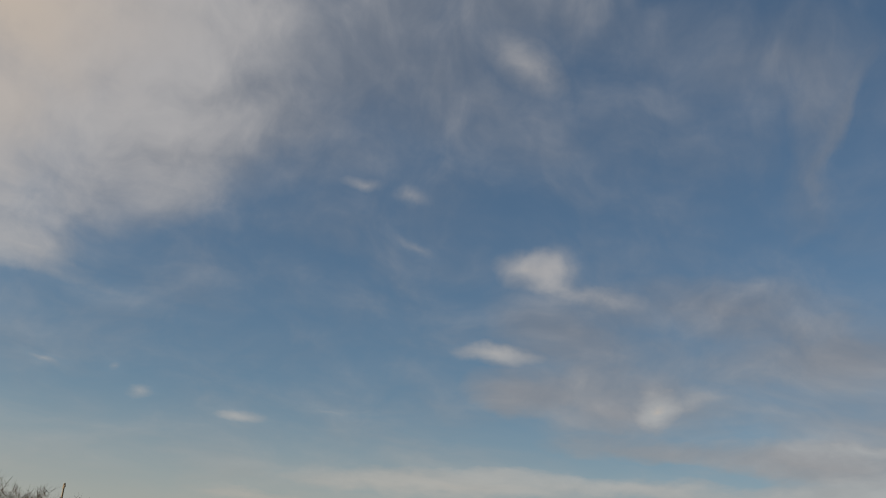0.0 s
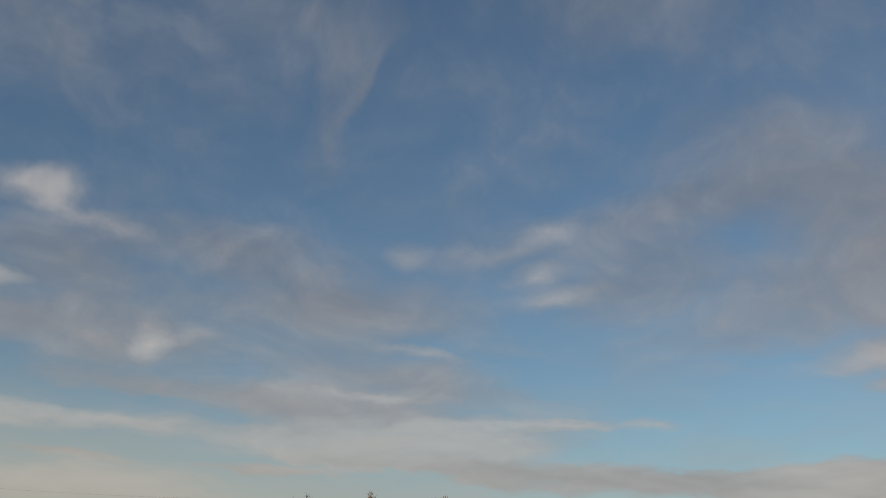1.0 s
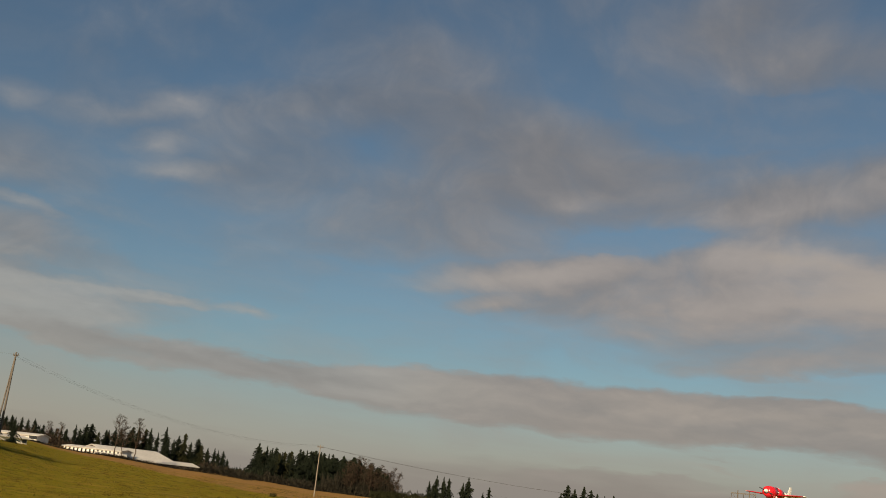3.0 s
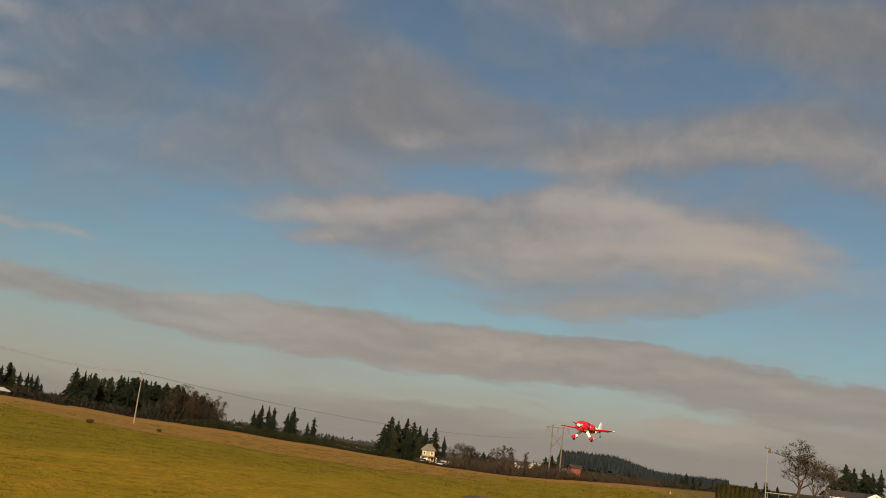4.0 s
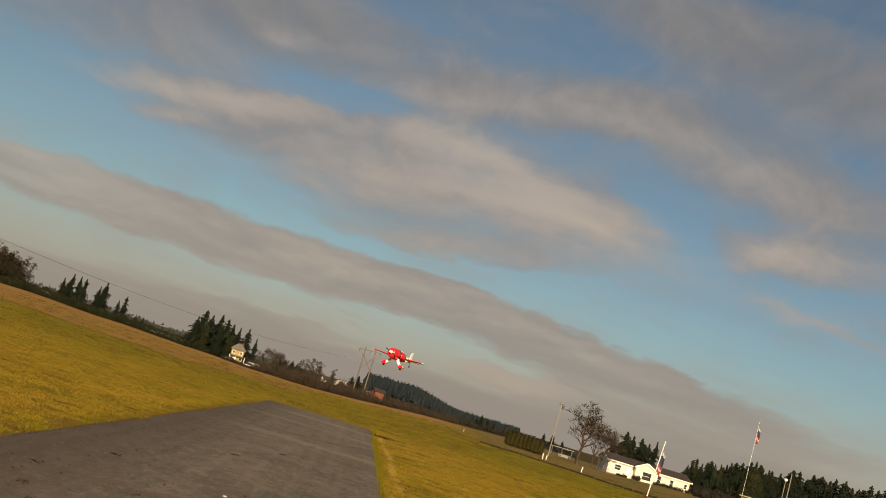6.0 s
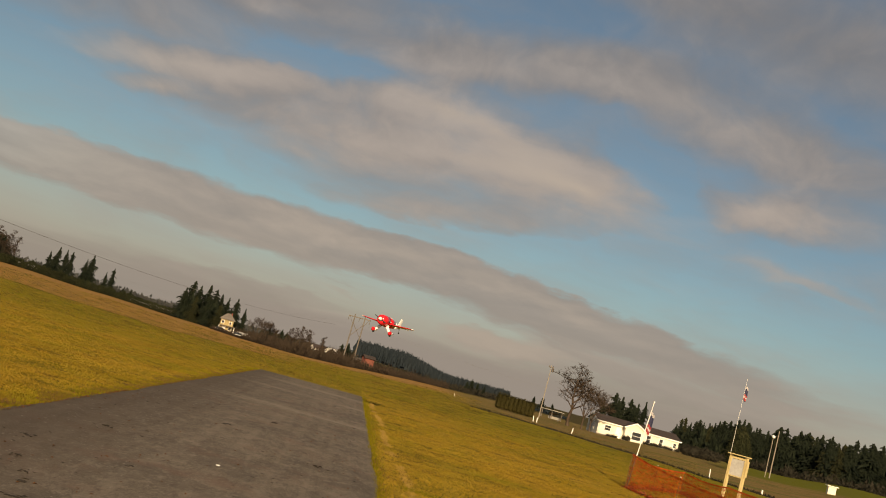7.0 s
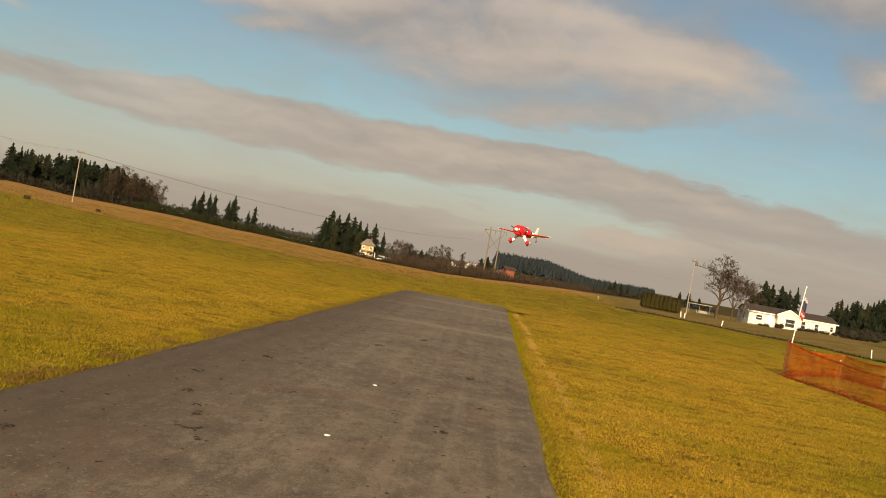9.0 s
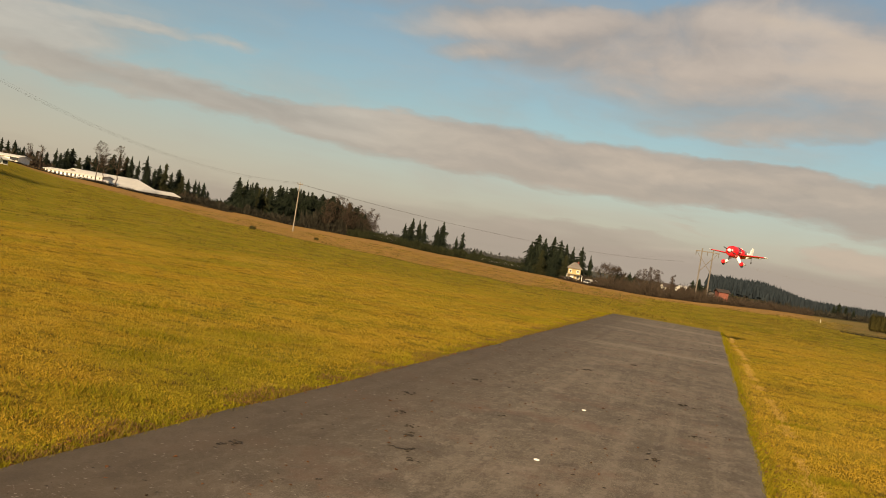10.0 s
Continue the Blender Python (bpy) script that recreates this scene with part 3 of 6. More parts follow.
def asphalt_material():
    """Old grey asphalt: fine stone grain, blotches, streaks along its length and a few pale cross joints."""
    k = Nodes("asphalt")
    stone = k.noise(95.0, 3.0, 0.7)
    mid = k.noise(1.3, 6.0, 0.65)
    streak = k.noise(1.0, 5.0, 0.6, (5.0, 0.05, 1.0), 4.0)
    blotch = k.noise(0.4, 5.0, 0.6, seed=8.0)
    grit = k.noise(28.0, 4.0, 0.75, seed=6.0)
    base = k.mix(k.step(stone, 0.36, 0.64), (0.060, 0.049, 0.037), (0.164, 0.133, 0.101))
    base = k.mix(k.math("MULTIPLY", k.step(grit, 0.5, 0.66), 0.55), base, (0.162, 0.137, 0.113))
    base = k.mix(k.math("MULTIPLY", k.step(grit, 0.46, 0.32), 0.5), base, (0.054, 0.046, 0.037))
    base = k.mix(k.math("MULTIPLY", k.step(streak, 0.5, 0.63), 0.52), base, (0.162, 0.132, 0.104))
    base = k.mix(k.math("MULTIPLY", k.step(streak, 0.5, 0.36), 0.32), base, (0.060, 0.049, 0.038))
    base = k.mix(k.math("MULTIPLY", k.step(mid, 0.48, 0.68), 0.6), base, (0.160, 0.122, 0.094))
    base = k.mix(k.math("MULTIPLY", k.step(blotch, 0.48, 0.62), 0.5), base, (0.062, 0.050, 0.039))
    worn = k.noise(4.6, 6.0, 0.8, (1.0, 0.45, 1.0), 52.0)
    base = k.mix(k.math("MULTIPLY", k.step(worn, 0.52, 0.62), 0.6), base, (0.178, 0.144, 0.116))
    base = k.mix(k.math("MULTIPLY", k.step(worn, 0.46, 0.37), 0.55), base, (0.056, 0.042, 0.035))
    cross = k.noise(1.0, 6.0, 0.7, (0.5, 3.2, 1.0), 15.0)
    base = k.mix(k.math("MULTIPLY", k.step(cross, 0.56, 0.72), 0.16), base, (0.180, 0.150, 0.114))
    base = k.mix(k.math("MULTIPLY", k.step(cross, 0.42, 0.28), 0.1), base, (0.058, 0.046, 0.036))
    scratch = k.noise(2.2, 2.0, 0.5, (9.0, 0.7, 1.0), 12.0)
    base = k.mix(k.math("MULTIPLY", k.step(k.math("ABSOLUTE", k.math("SUBTRACT", scratch, 0.5)), 0.014, 0.0), k.math("MULTIPLY", k.step(mid, 0.5, 0.62), 0.45)), base, (0.204, 0.180, 0.156))
    sp = k.t.nodes.new("ShaderNodeSeparateXYZ")
    k.put(sp.inputs[0], k.pos)
    for at, wide in ((36.5, 0.55), (31.0, 0.35), (23.5, 0.4)):
        d = k.math("ABSOLUTE", k.math("SUBTRACT", k.math("ADD", sp.outputs[1], k.math("MULTIPLY", k.math("SUBTRACT", mid, 0.5), 0.5)), at))
        base = k.mix(k.math("MULTIPLY", k.step(d, wide * 2.2, 0.0), k.math("MULTIPLY", k.step(cross, 0.36, 0.56), 0.8)), base, (0.200, 0.166, 0.132))
    chips = k.noise(11.0, 5.0, 0.8, (1.0, 0.4, 1.0), 63.0)
    base = k.mix(k.math("MULTIPLY", k.step(chips, 0.54, 0.66), 0.55), base, (0.190, 0.158, 0.130))
    base = k.mix(k.math("MULTIPLY", k.step(chips, 0.45, 0.34), 0.5), base, (0.058, 0.043, 0.036))
    rusty = k.noise(0.9, 6.0, 0.7, (1.0, 0.8, 1.0), 44.0)
    base = k.mix(k.math("MULTIPLY", k.step(rusty, 0.52, 0.66), 0.6), base, (0.122, 0.078, 0.058))
    base = k.mix(k.math("MULTIPLY", k.step(grit, 0.62, 0.74), 0.6), base, (0.19, 0.165, 0.13))
    base = k.mix(k.math("MULTIPLY", k.step(grit, 0.36, 0.26), 0.6), base, (0.04, 0.032, 0.025))
    dirt = k.step(k.math("ADD", sp.outputs[0], k.math("MULTIPLY", k.math("SUBTRACT", blotch, 0.5), 3.0)), -1.5, -3.3)
    base = k.mix(k.math("MULTIPLY", dirt, 0.7), base, (0.055, 0.040, 0.028))
    return k.finish(base, 0.88, stone, 0.004, 0.2)


def net_material():
    """Thin orange plastic, which lets some light through."""
    k = Nodes("orange_net")
    col = k.mix(k.step(k.noise(3.0, 4.0), 0.4, 0.62), (0.5, 0.07, 0.007), (0.72, 0.14, 0.016))
    mat_net = k.finish(col, 0.5)
    tr = k.t.nodes.new("ShaderNodeBsdfTranslucent")
    k.put(tr.inputs[0], col)
    mx = k.t.nodes.new("ShaderNodeMixShader")
    mx.inputs[0].default_value = 0.5
    k.t.links.new(k.b.outputs[0], mx.inputs[1])
    k.t.links.new(tr.outputs[0], mx.inputs[2])
    k.t.links.new(mx.outputs[0], k.t.nodes["Material Output"].inputs[0])
    return mat_net


for leaf in ("needles", "needles_warm", "shrub", "twig", "hedge", "hedge_far", "forest_far", "red_twig", "bark"):
    M[leaf].node_tree.nodes["Principled BSDF"].inputs["Specular IOR Level"].default_value = 0.08
for leaf in ("blade", "weed", "dark_tuft", "straw", "moss"):
    M[leaf].node_tree.nodes["Principled BSDF"].inputs["Specular IOR Level"].default_value = 0.05
M["lawn"], M["asphalt"], M["orange_net"] = land_material(), asphalt_material(), net_material()

# ======================= builders =======================


def link(name, mesh, material, parent=None, label=""):
    mesh.materials.append(material)
    ob = new(name, mesh)
    if parent is not None:
        ob.parent = parent
    if label:
        tagged(ob, label)
    return ob


def part(name, bm, material, parent=None, label="", smooth=False):
    me = bpy.data.meshes.new(name)
    bm.to_mesh(me)
    bm.free()
    if smooth:
        me.polygons.foreach_set("use_smooth", [True] * len(me.polygons))
    return link(name, me, material, parent, label)


def raw(name, verts, faces, material, parent=None, label="", smooth=False):
    me = bpy.data.meshes.new(name)
    me.from_pydata([tuple(v) for v in verts], [], faces)
    me.update()
    if smooth:
        me.polygons.foreach_set("use_smooth", [True] * len(me.polygons))
    return link(name, me, material, parent, label)


def thing(name, m, label, category, group="", kind=""):
    ob = new(name)
    ob.empty_display_size = 0.2
    ob.matrix_world = m
    return tagged(ob, label, category, group, kind)


def box(bm, x, y, z, sx, sy, sz, m=None, bevel=0.0):
    """A box of size sx, sy, sz centred on x, y, z."""
    r = bmesh.ops.create_cube(bm, size=1.0, matrix=(m or Matrix()) @ Matrix.Translation((x, y, z)) @ Matrix.Diagonal((sx, sy, sz, 1)))
    if bevel:
        edges = list({e for v in r["verts"] for e in v.link_edges})
        bmesh.ops.bevel(bm, geom=edges, offset=bevel, segments=1, affect="EDGES")
    return bm


def rod(bm, p, q, r0, r1=None, n=8):
    """A tapered rod from p to q."""
    p, q = Vector(p), Vector(q)
    r1 = r0 if r1 is None else r1
    d = q - p
    m = Matrix.Translation((p + q) / 2) @ d.to_track_quat("Z", "Y").to_matrix().to_4x4()
    bmesh.ops.create_cone(bm, cap_ends=True, segments=n, radius1=r0, radius2=r1, depth=d.length, matrix=m)
    return bm


def fresh():
    return bmesh.new()


# rise of the land along each bearing, per metre past 40 m
RISE = ((-180, 0.0), (-100, 0.012), (-60, 0.03), (-45, 0.034), (-40, 0.026), (-36, 0.0172), (-30, 0.0096), (-27, 0.0058), (-23, 0.001), (-19, -0.0005), (-14.5, -0.0050), (-9, -0.0096), (-6, -0.0125), (-3, -0.0136), (0, -0.0118),
        (2, -0.0093), (5, -0.007), (10, -0.005), (15, -0.006), (19, -0.002), (24, 0.001), (29, 0.010), (45, 0.010), (90, 0.0), (180, 0.0))


def ground_z(x, y):
    r = math.hypot(x, y)
    if r < 40:
        return 0.0
    a = math.degrees(math.atan2(x, y))
    for (a0, k0), (a1, k1) in zip(RISE, RISE[1:]):
        if a0 <= a <= a1:
            s = (a - a0) / (a1 - a0)
            s = s * s * (3 - 2 * s)
            k = k0 + (k1 - k0) * s
            break
    knoll = 3.2 * math.exp(-((a + 46.0) / 4.5) ** 2) * max(0, min(1, (r - 55) / 40)) * max(0, min(1, (230 - r) / 80))
    d = r - 40
    ramp = d * d / (d + 12)
    return knoll + k * min(ramp, 420 + 60 * (1 - math.exp(-max(0, ramp - 420) / 60)))


def polar(a, r, dz=0.0):
    """A place on the land at bearing a (degrees right of the runway's line) and distance r."""
    x, y = r * math.sin(radians(a)), r * math.cos(radians(a))
    return Vector((x, y, ground_z(x, y) + dz))


def rise_to(a, r, e):
    """Height of a thing on the land whose top stands at the elevation e, in degrees."""
    return r * math.tan(radians(e)) + 1.7 - polar(a, r).z


# ======================= land =======================
rings = [0, 4, 8, 12, 16, 20, 25, 30, 35, 40, 45, 50, 56, 62, 70, 78, 86, 95, 105, 115, 125, 140, 155, 170, 190, 210, 235, 260, 290, 320, 355, 390, 430, 480, 550, 650, 800, 1000, 1400, 2000, 3000, 4400]
SEG = 288
gv, gf = [(0, 0, 0)], []
for r in rings[1:]:
    for k in range(SEG):
        a = 360 * k / SEG - 180
        x, y = r * math.sin(radians(a)), r * math.cos(radians(a))
        gv.append((x, y, ground_z(x, y)))
for k in range(SEG):
    gf.append((0, 1 + (k + 1) % SEG, 1 + k))
for i in range(len(rings) - 2):
    b0, b1 = 1 + i * SEG, 1 + (i + 1) * SEG
    for k in range(SEG):
        k2 = (k + 1) % SEG
        gf.append((b0 + k, b0 + k2, b1 + k2, b1 + k))
ground = raw("ground", gv, gf, M["lawn"], smooth=True)
tagged(ground, "mown yellow-green winter grass field reaching the horizon", "ground", kind="structure")


# ======================= runway =======================
rv, rf = [], []
LEN = 64
for i in range(LEN + 1):
    y = -14 + i * (55.6 / LEN)
    wl = noise.noise((y * 0.9, 1.3, 0)) * 0.09 + noise.noise((y * 3.1, 4.3, 0)) * 0.05
    wr = noise.noise((y * 0.8, 7.7, 0)) * 0.05 + noise.noise((y * 3.3, 9.1, 0)) * 0.03
    left, right = -3.63 + 0.009 * (y - 10) + wl, 0.80 + 0.006 * (y - 10) + wr
    rv += [(left - 0.06, y, 0.0), (left, y, 0.035), (left * 0.5 + right * 0.5, y, 0.05), (right, y, 0.035), (right + 0.06, y, 0.0)]
for i in range(LEN):
    for j in range(4):
        a = i * 5 + j
        rf.append((a, a + 1, a + 6, a + 5))
rf.append((LEN * 5, LEN * 5 + 1, LEN * 5 + 2, LEN * 5 + 3, LEN * 5 + 4))
runway = tagged(raw("runway", rv, rf, M["asphalt"]), "weathered grey asphalt model-aircraft runway with worn edges", "runway", kind="structure")

rng = random.Random(5)


def lump(bm, x, y, z, r, flat=0.35, turn=3.14, long=2.2):
    m = Matrix.Translation((x, y, z)) @ Matrix.Rotation(rng.uniform(-turn, turn), 4, "Z") @ Matrix.Diagonal((r * rng.uniform(0.8, long), r, r * flat, 1))
    ret = bmesh.ops.create_icosphere(bm, subdivisions=1, radius=1.0, matrix=m)
    for v in ret["verts"]:
        v.co += Vector((rng.uniform(-1, 1), rng.uniform(-1, 1), 0)) * r * 0.95


bm = fresh()
for i in range(800):
    y = 4.5 + 30 * rng.random() ** 1.6
    x = rng.uniform(-3.45, 0.7)
    lump(bm, x, y, 0.047, rng.choice((0.004, 0.006, 0.008, 0.014)) * rng.uniform(0.5, 1.2) * min(1.0, 0.35 + y / 16), 0.3, 1.2, 2.6)
for x, y, r in ((-3.1, 6.6, 0.07), (-1.4, 14.5, 0.06), (0.2, 11.4, 0.05), (-1.75, 10.2, 0.05), (-2.3, 8.6, 0.05), (-2.2, 8.2, 0.06), (-1.0, 19.0, 0.09), (-2.9, 10.5, 0.06), (-2.6, 9.2, 0.05), (-2.05, 7.6, 0.06), (-1.9, 7.3, 0.05), (-0.2, 9.4, 0.06), (-2.6, 12.6, 0.07), (-1.6, 16.5, 0.09), (0.0, 14.2, 0.07)):
    for k in range(9):
        lump(bm, x + rng.gauss(0, 0.035), y + rng.gauss(0, 0.05), 0.048, r * rng.uniform(0.07, 0.26), 0.45, 1.4, 2.6)
tagged(part("leaf_litter", bm, M["debris"]), "dark crumbs of dead leaf and clods on the asphalt", "debris", kind="stuff")
sv, sf = [], []
for i in range(7000):
    y = 4.5 + 35 * rng.random() ** 1.4
    x, r, an = rng.uniform(-3.45, 0.65), rng.uniform(0.002, 0.005) * (0.7 + y / 11), rng.gauss(0, 0.5)
    c, n = Vector((x, y, 0.0515 - 0.0068 * abs(x + 1.4))), len(sv)
    u, w = Vector((math.cos(an), math.sin(an), 0)) * r * rng.uniform(1.0, 3.5), Vector((-math.sin(an), math.cos(an), 0)) * r * rng.uniform(0.8, 2.0)
    sv += [c - u, c - u * 0.3 - w, c + u, c + u * 0.2 + w * rng.uniform(0.4, 1)]
    sf.append((n, n + 1, n + 2, n + 3))
tagged(raw("scuff_marks", sv, sf, M["scuff"]), "pale scuffs and chips in the asphalt surface", "scuffs", kind="stuff")
for x, y in ((-1.1, 8.3), (-1.1, 11.75)):
    bm = fresh()
    bmesh.ops.create_cone(bm, cap_ends=True, segments=14, radius1=0.028, radius2=0.024, depth=0.008, matrix=Matrix.Translation((0, 0, 0.007)))
    d = part("marker_disc", bm, M["chalk"])
    d.matrix_world = pose(x, y, 0.043)
    tagged(d, "small white marker disc lying on the asphalt", "marker", "discs on the runway")

# ======================= grass =======================


def blades(name, spots, material, height, label, seed):
    """Short upright blades, one triangle each, in tufts round the given spots."""
    g = np.random.default_rng(seed)
    pts = np.asarray(spots)
    n = len(pts)
    ang, lean = g.uniform(0, 2 * np.pi, n), g.uniform(0, 2 * np.pi, n)
    w = g.uniform(0.002, 0.0045, n) * (1 + pts[:, 1] / 12)
    h = height * g.uniform(0.5, 1.4, n)
    dx, dy = np.cos(ang) * w, np.sin(ang) * w
    tip = pts + np.stack([np.cos(lean) * h * 0.7, np.sin(lean) * h * 0.7, h], 1)
    v = np.empty((n * 3, 3))
    v[0::3] = pts + np.stack([dx, dy, np.zeros(n)], 1)
    v[1::3] = pts - np.stack([dx, dy, np.zeros(n)], 1)
    v[2::3] = tip
    me = bpy.data.meshes.new(name)
    me.vertices.add(n * 3)
    me.vertices.foreach_set("co", v.astype(np.float32).ravel())
    me.loops.add(n * 3)
    me.loops.foreach_set("vertex_index", np.arange(n * 3, dtype=np.int32))
    me.polygons.add(n)
    me.polygons.foreach_set("loop_start", np.arange(0, n * 3, 3, dtype=np.int32))
    me.update(calc_edges=True)
    return tagged(link(name, me, material), label, "grass", kind="stuff")


g = np.random.default_rng(11)
spots = []
n_try = 1300000
yy = 3.2 + 50 * g.random(n_try) ** 2.1
xx = np.where(g.random(n_try) < 0.55, -3.2 - (2 + yy * 0.72) * g.random(n_try), 0.8 + (1 + yy * 0.5) * g.random(n_try))
keep = np.abs(xx) < 60
left_edge, right_edge = -3.62 + 0.009 * (yy - 10), 0.82 + 0.006 * (yy - 10)
keep &= (xx < left_edge) | (xx > right_edge)
clump_n = np.sin(xx * 2.1 + 1.3 * np.sin(yy * 1.7)) * np.sin(yy * 2.6 + np.sin(xx * 1.9)) + 0.5 * np.sin(xx * 7.3 + yy * 5.1)
keep &= ~((xx > left_edge - 0.12 - 0.42 * np.abs(np.sin(yy * 1.1 + np.sin(yy * 2.7)))) & (xx < -3))
keep &= g.random(n_try) < np.clip((yy - 3.0) / 3.0, 0.0, 1.0)
keep &= g.random(n_try) < (0.6 + 0.25 * clump_n) * np.clip((54 - yy) / 30, 0, 1)
spots = np.stack([xx[keep], yy[keep], np.zeros(keep.sum())], 1)
blades("grass", spots, M["blade"], 0.015, "short dry yellow-green lawn grass", 3)
# greener tufts and the mossy strip along the asphalt
tw = []
for x, y, n, s in ((-4.6, 7.4, 500, 0.35), (-5.6, 9.6, 420, 0.4), (-5.0, 10.6, 300, 0.3), (-6.5, 11.2, 300, 0.3), (-8.2, 14, 400, 0.5), (1.5, 10.4, 260, 0.16), (1.45, 14.5, 200, 0.2), (-5.0, 6.2, 600, 0.4), (-6.0, 13.0, 220, 0.4), (3.4, 12.0, 160, 0.4)):
    tw.append(np.stack([g.normal(x, s, n), g.normal(y, s * 0.6, n), np.zeros(n)], 1))
for edge in (0, 1):
    n = 6000
    y = 3.5 + 38 * g.random(n) ** 1.4
    x = (-3.61 + 0.009 * (y - 10) - np.abs(g.normal(0.02, 0.12, n))) if edge == 0 else (0.80 + 0.006 * (y - 10) + np.abs(g.normal(0.02, 0.09, n)))
    tw.append(np.stack([x, y, np.zeros(n)], 1))
tw = np.concatenate(tw)
tw = tw[(tw[:, 0] < -3.58 + 0.009 * (tw[:, 1] - 10)) | (tw[:, 0] > 0.8)]
blades("edge_grass", tw, M["weed"], 0.055, "greener weedy tufts along the asphalt edge", 4)
# dark and straw-coloured tufts all over the mown field
for nm, mt, count, per, hh, label, seed in (("dark_tufts", "dark_tuft", 2600, 34, 0.03, "dark matted tufts in the lawn", 61), ("straw_tufts", "straw", 1200, 26, 0.03, "pale straw-coloured tufts in the lawn", 62)):
    gg = np.random.default_rng(seed)
    cy = 4 + 105 * gg.random(count) ** 1.45
    side = gg.random(count) < 0.6
    cx = np.where(side, -3.9 - (1 + cy * 0.85) * gg.random(count), 1.1 + (1 + cy * 0.35) * gg.random(count))
    sz = gg.uniform(0.05, 0.16, count) * (1 + cy / 60)
    px = (cx[:, None] + gg.normal(0, 1, (count, per)) * sz[:, None] * 1.5).ravel()
    py = (cy[:, None] + gg.normal(0, 1, (count, per)) * sz[:, None] * 0.5).ravel()
    ok = (px < -3.75 + 0.009 * (py - 10)) | (px > 0.95) | (py > 42.5)
    ok &= np.hypot(px, py) < 118
    pz = np.array([ground_z(a, b) for a, b in zip(px[ok], py[ok])])
    blades(nm, np.stack([px[ok], py[ok], pz], 1), M[mt], hh, label, seed)
# rough clumps farther out in the field and the stubble
for nm, mt, count, label, seed in (("field_clumps", "dark_tuft", 3800, "dark rough clumps in the far field", 65), ("stubble_clumps", "straw", 3800, "dry pale clumps in the far field", 66)):
    gg = np.random.default_rng(seed)
    ca, cr = np.radians(gg.uniform(-47, 8, count)), 45 + 150 * gg.random(count) ** 1.1
    cx, cy = np.sin(ca) * cr, np.cos(ca) * cr
    per = 9
    px = (cx[:, None] + gg.normal(0, 0.3, (count, per))).ravel()
    py = (cy[:, None] + gg.normal(0, 0.25, (count, per))).ravel()
    pz = np.array([ground_z(a, b) for a, b in zip(px, py)])
    blades(nm, np.stack([px, py, pz - 0.01], 1), M[mt], 0.085, label, seed)
# moss and dead leaves along the edges of the asphalt
gg = np.random.default_rng(71)
n = 34000
y = 3.5 + 38 * gg.random(n) ** 1.7
wide = 0.16 + 0.12 * np.sin(y * 1.9) + 0.08 * np.sin(y * 4.7 + 1)
wide = np.maximum(wide, 0.06) * 1.8
x = -3.60 + 0.009 * (y - 10) - np.abs(gg.normal(0, 1, n)) * wide
blades("moss", np.stack([x, y, np.full(n, 0.004)], 1), M["moss"], 0.018, "bright moss and weeds along the asphalt edge", 72)
n = 20000
y = 3.5 + 34 * gg.random(n) ** 1.7
y = y[np.sin(y * 2.3) + np.sin(y * 5.9 + 2) > -0.3]
x = -3.60 + 0.009 * (y - 10) - 0.03 - np.abs(gg.normal(0, 0.16 + 0.08 * np.sin(y * 3.1), len(y)))
blades("edge_thatch", np.stack([x, y, np.full(len(y), 0.004)], 1), M["thatch"], 0.034, "dark brown thatch along the asphalt edge", 77)
lv, lf = [], []
rg = random.Random(73)
for i in range(4200):
    y = 3.5 + 36 * rg.random() ** 1.8
    if i % 14 == 3:
        x, y = rg.uniform(-3.4, 0.6), 5 + 22 * rg.random() ** 1.3
    elif i % 4:
        e = -3.61 + 0.009 * (y - 10)
        x = e - abs(rg.gauss(0, 0.09 + 0.07 * math.sin(y * 1.3) ** 2)) + 0.02
    else:
        x = 0.84 + 0.006 * (y - 10) + abs(rg.gauss(0, 0.12))
    z = 0.014 + (0.036 - 0.0068 * abs(x + 1.4) if -3.6 < x < 0.78 else 0.0)
    r, an, tip = rg.uniform(0.010, 0.024), rg.uniform(0, 6.28), rg.uniform(0.002, 0.016)
    b = len(lv)
    u, w = Vector((math.cos(an), math.sin(an), 0)) * r, Vector((-math.sin(an), math.cos(an), 0)) * r * 0.55
    c = Vector((x, y, z))
    lv += [c - u, c + w + Vector((0, 0, tip)), c + u + Vector((0, 0, tip * 0.5)), c - w + Vector((0, 0, tip))]
    lf += [(b, b + 1, b + 2), (b, b + 2, b + 3)]
tagged(raw("dead_leaves", lv, lf, M["dead_leaf"]), "brown dead leaves caught along the asphalt edge", "leaves", kind="stuff")
# broken line of straw and bare soil beside the runway
gg = np.random.default_rng(75)
n = 6500
y = 5.5 + 34 * gg.random(n) ** 1.4
gap = np.sin(y * 0.9) + 0.7 * np.sin(y * 2.3 + 1) > -0.55
y = y[gap]
x = 1.34 + 0.05 * np.sin(y * 0.5) + gg.normal(0, 1, len(y)) * (0.03 + 0.03 * np.sin(y * 1.7) ** 2)
blades("straw_line", np.stack([x, y, np.full(len(y), 0.003)], 1), M["flat_straw"], 0.018, "broken line of flattened straw-coloured grass beside the asphalt", 76)

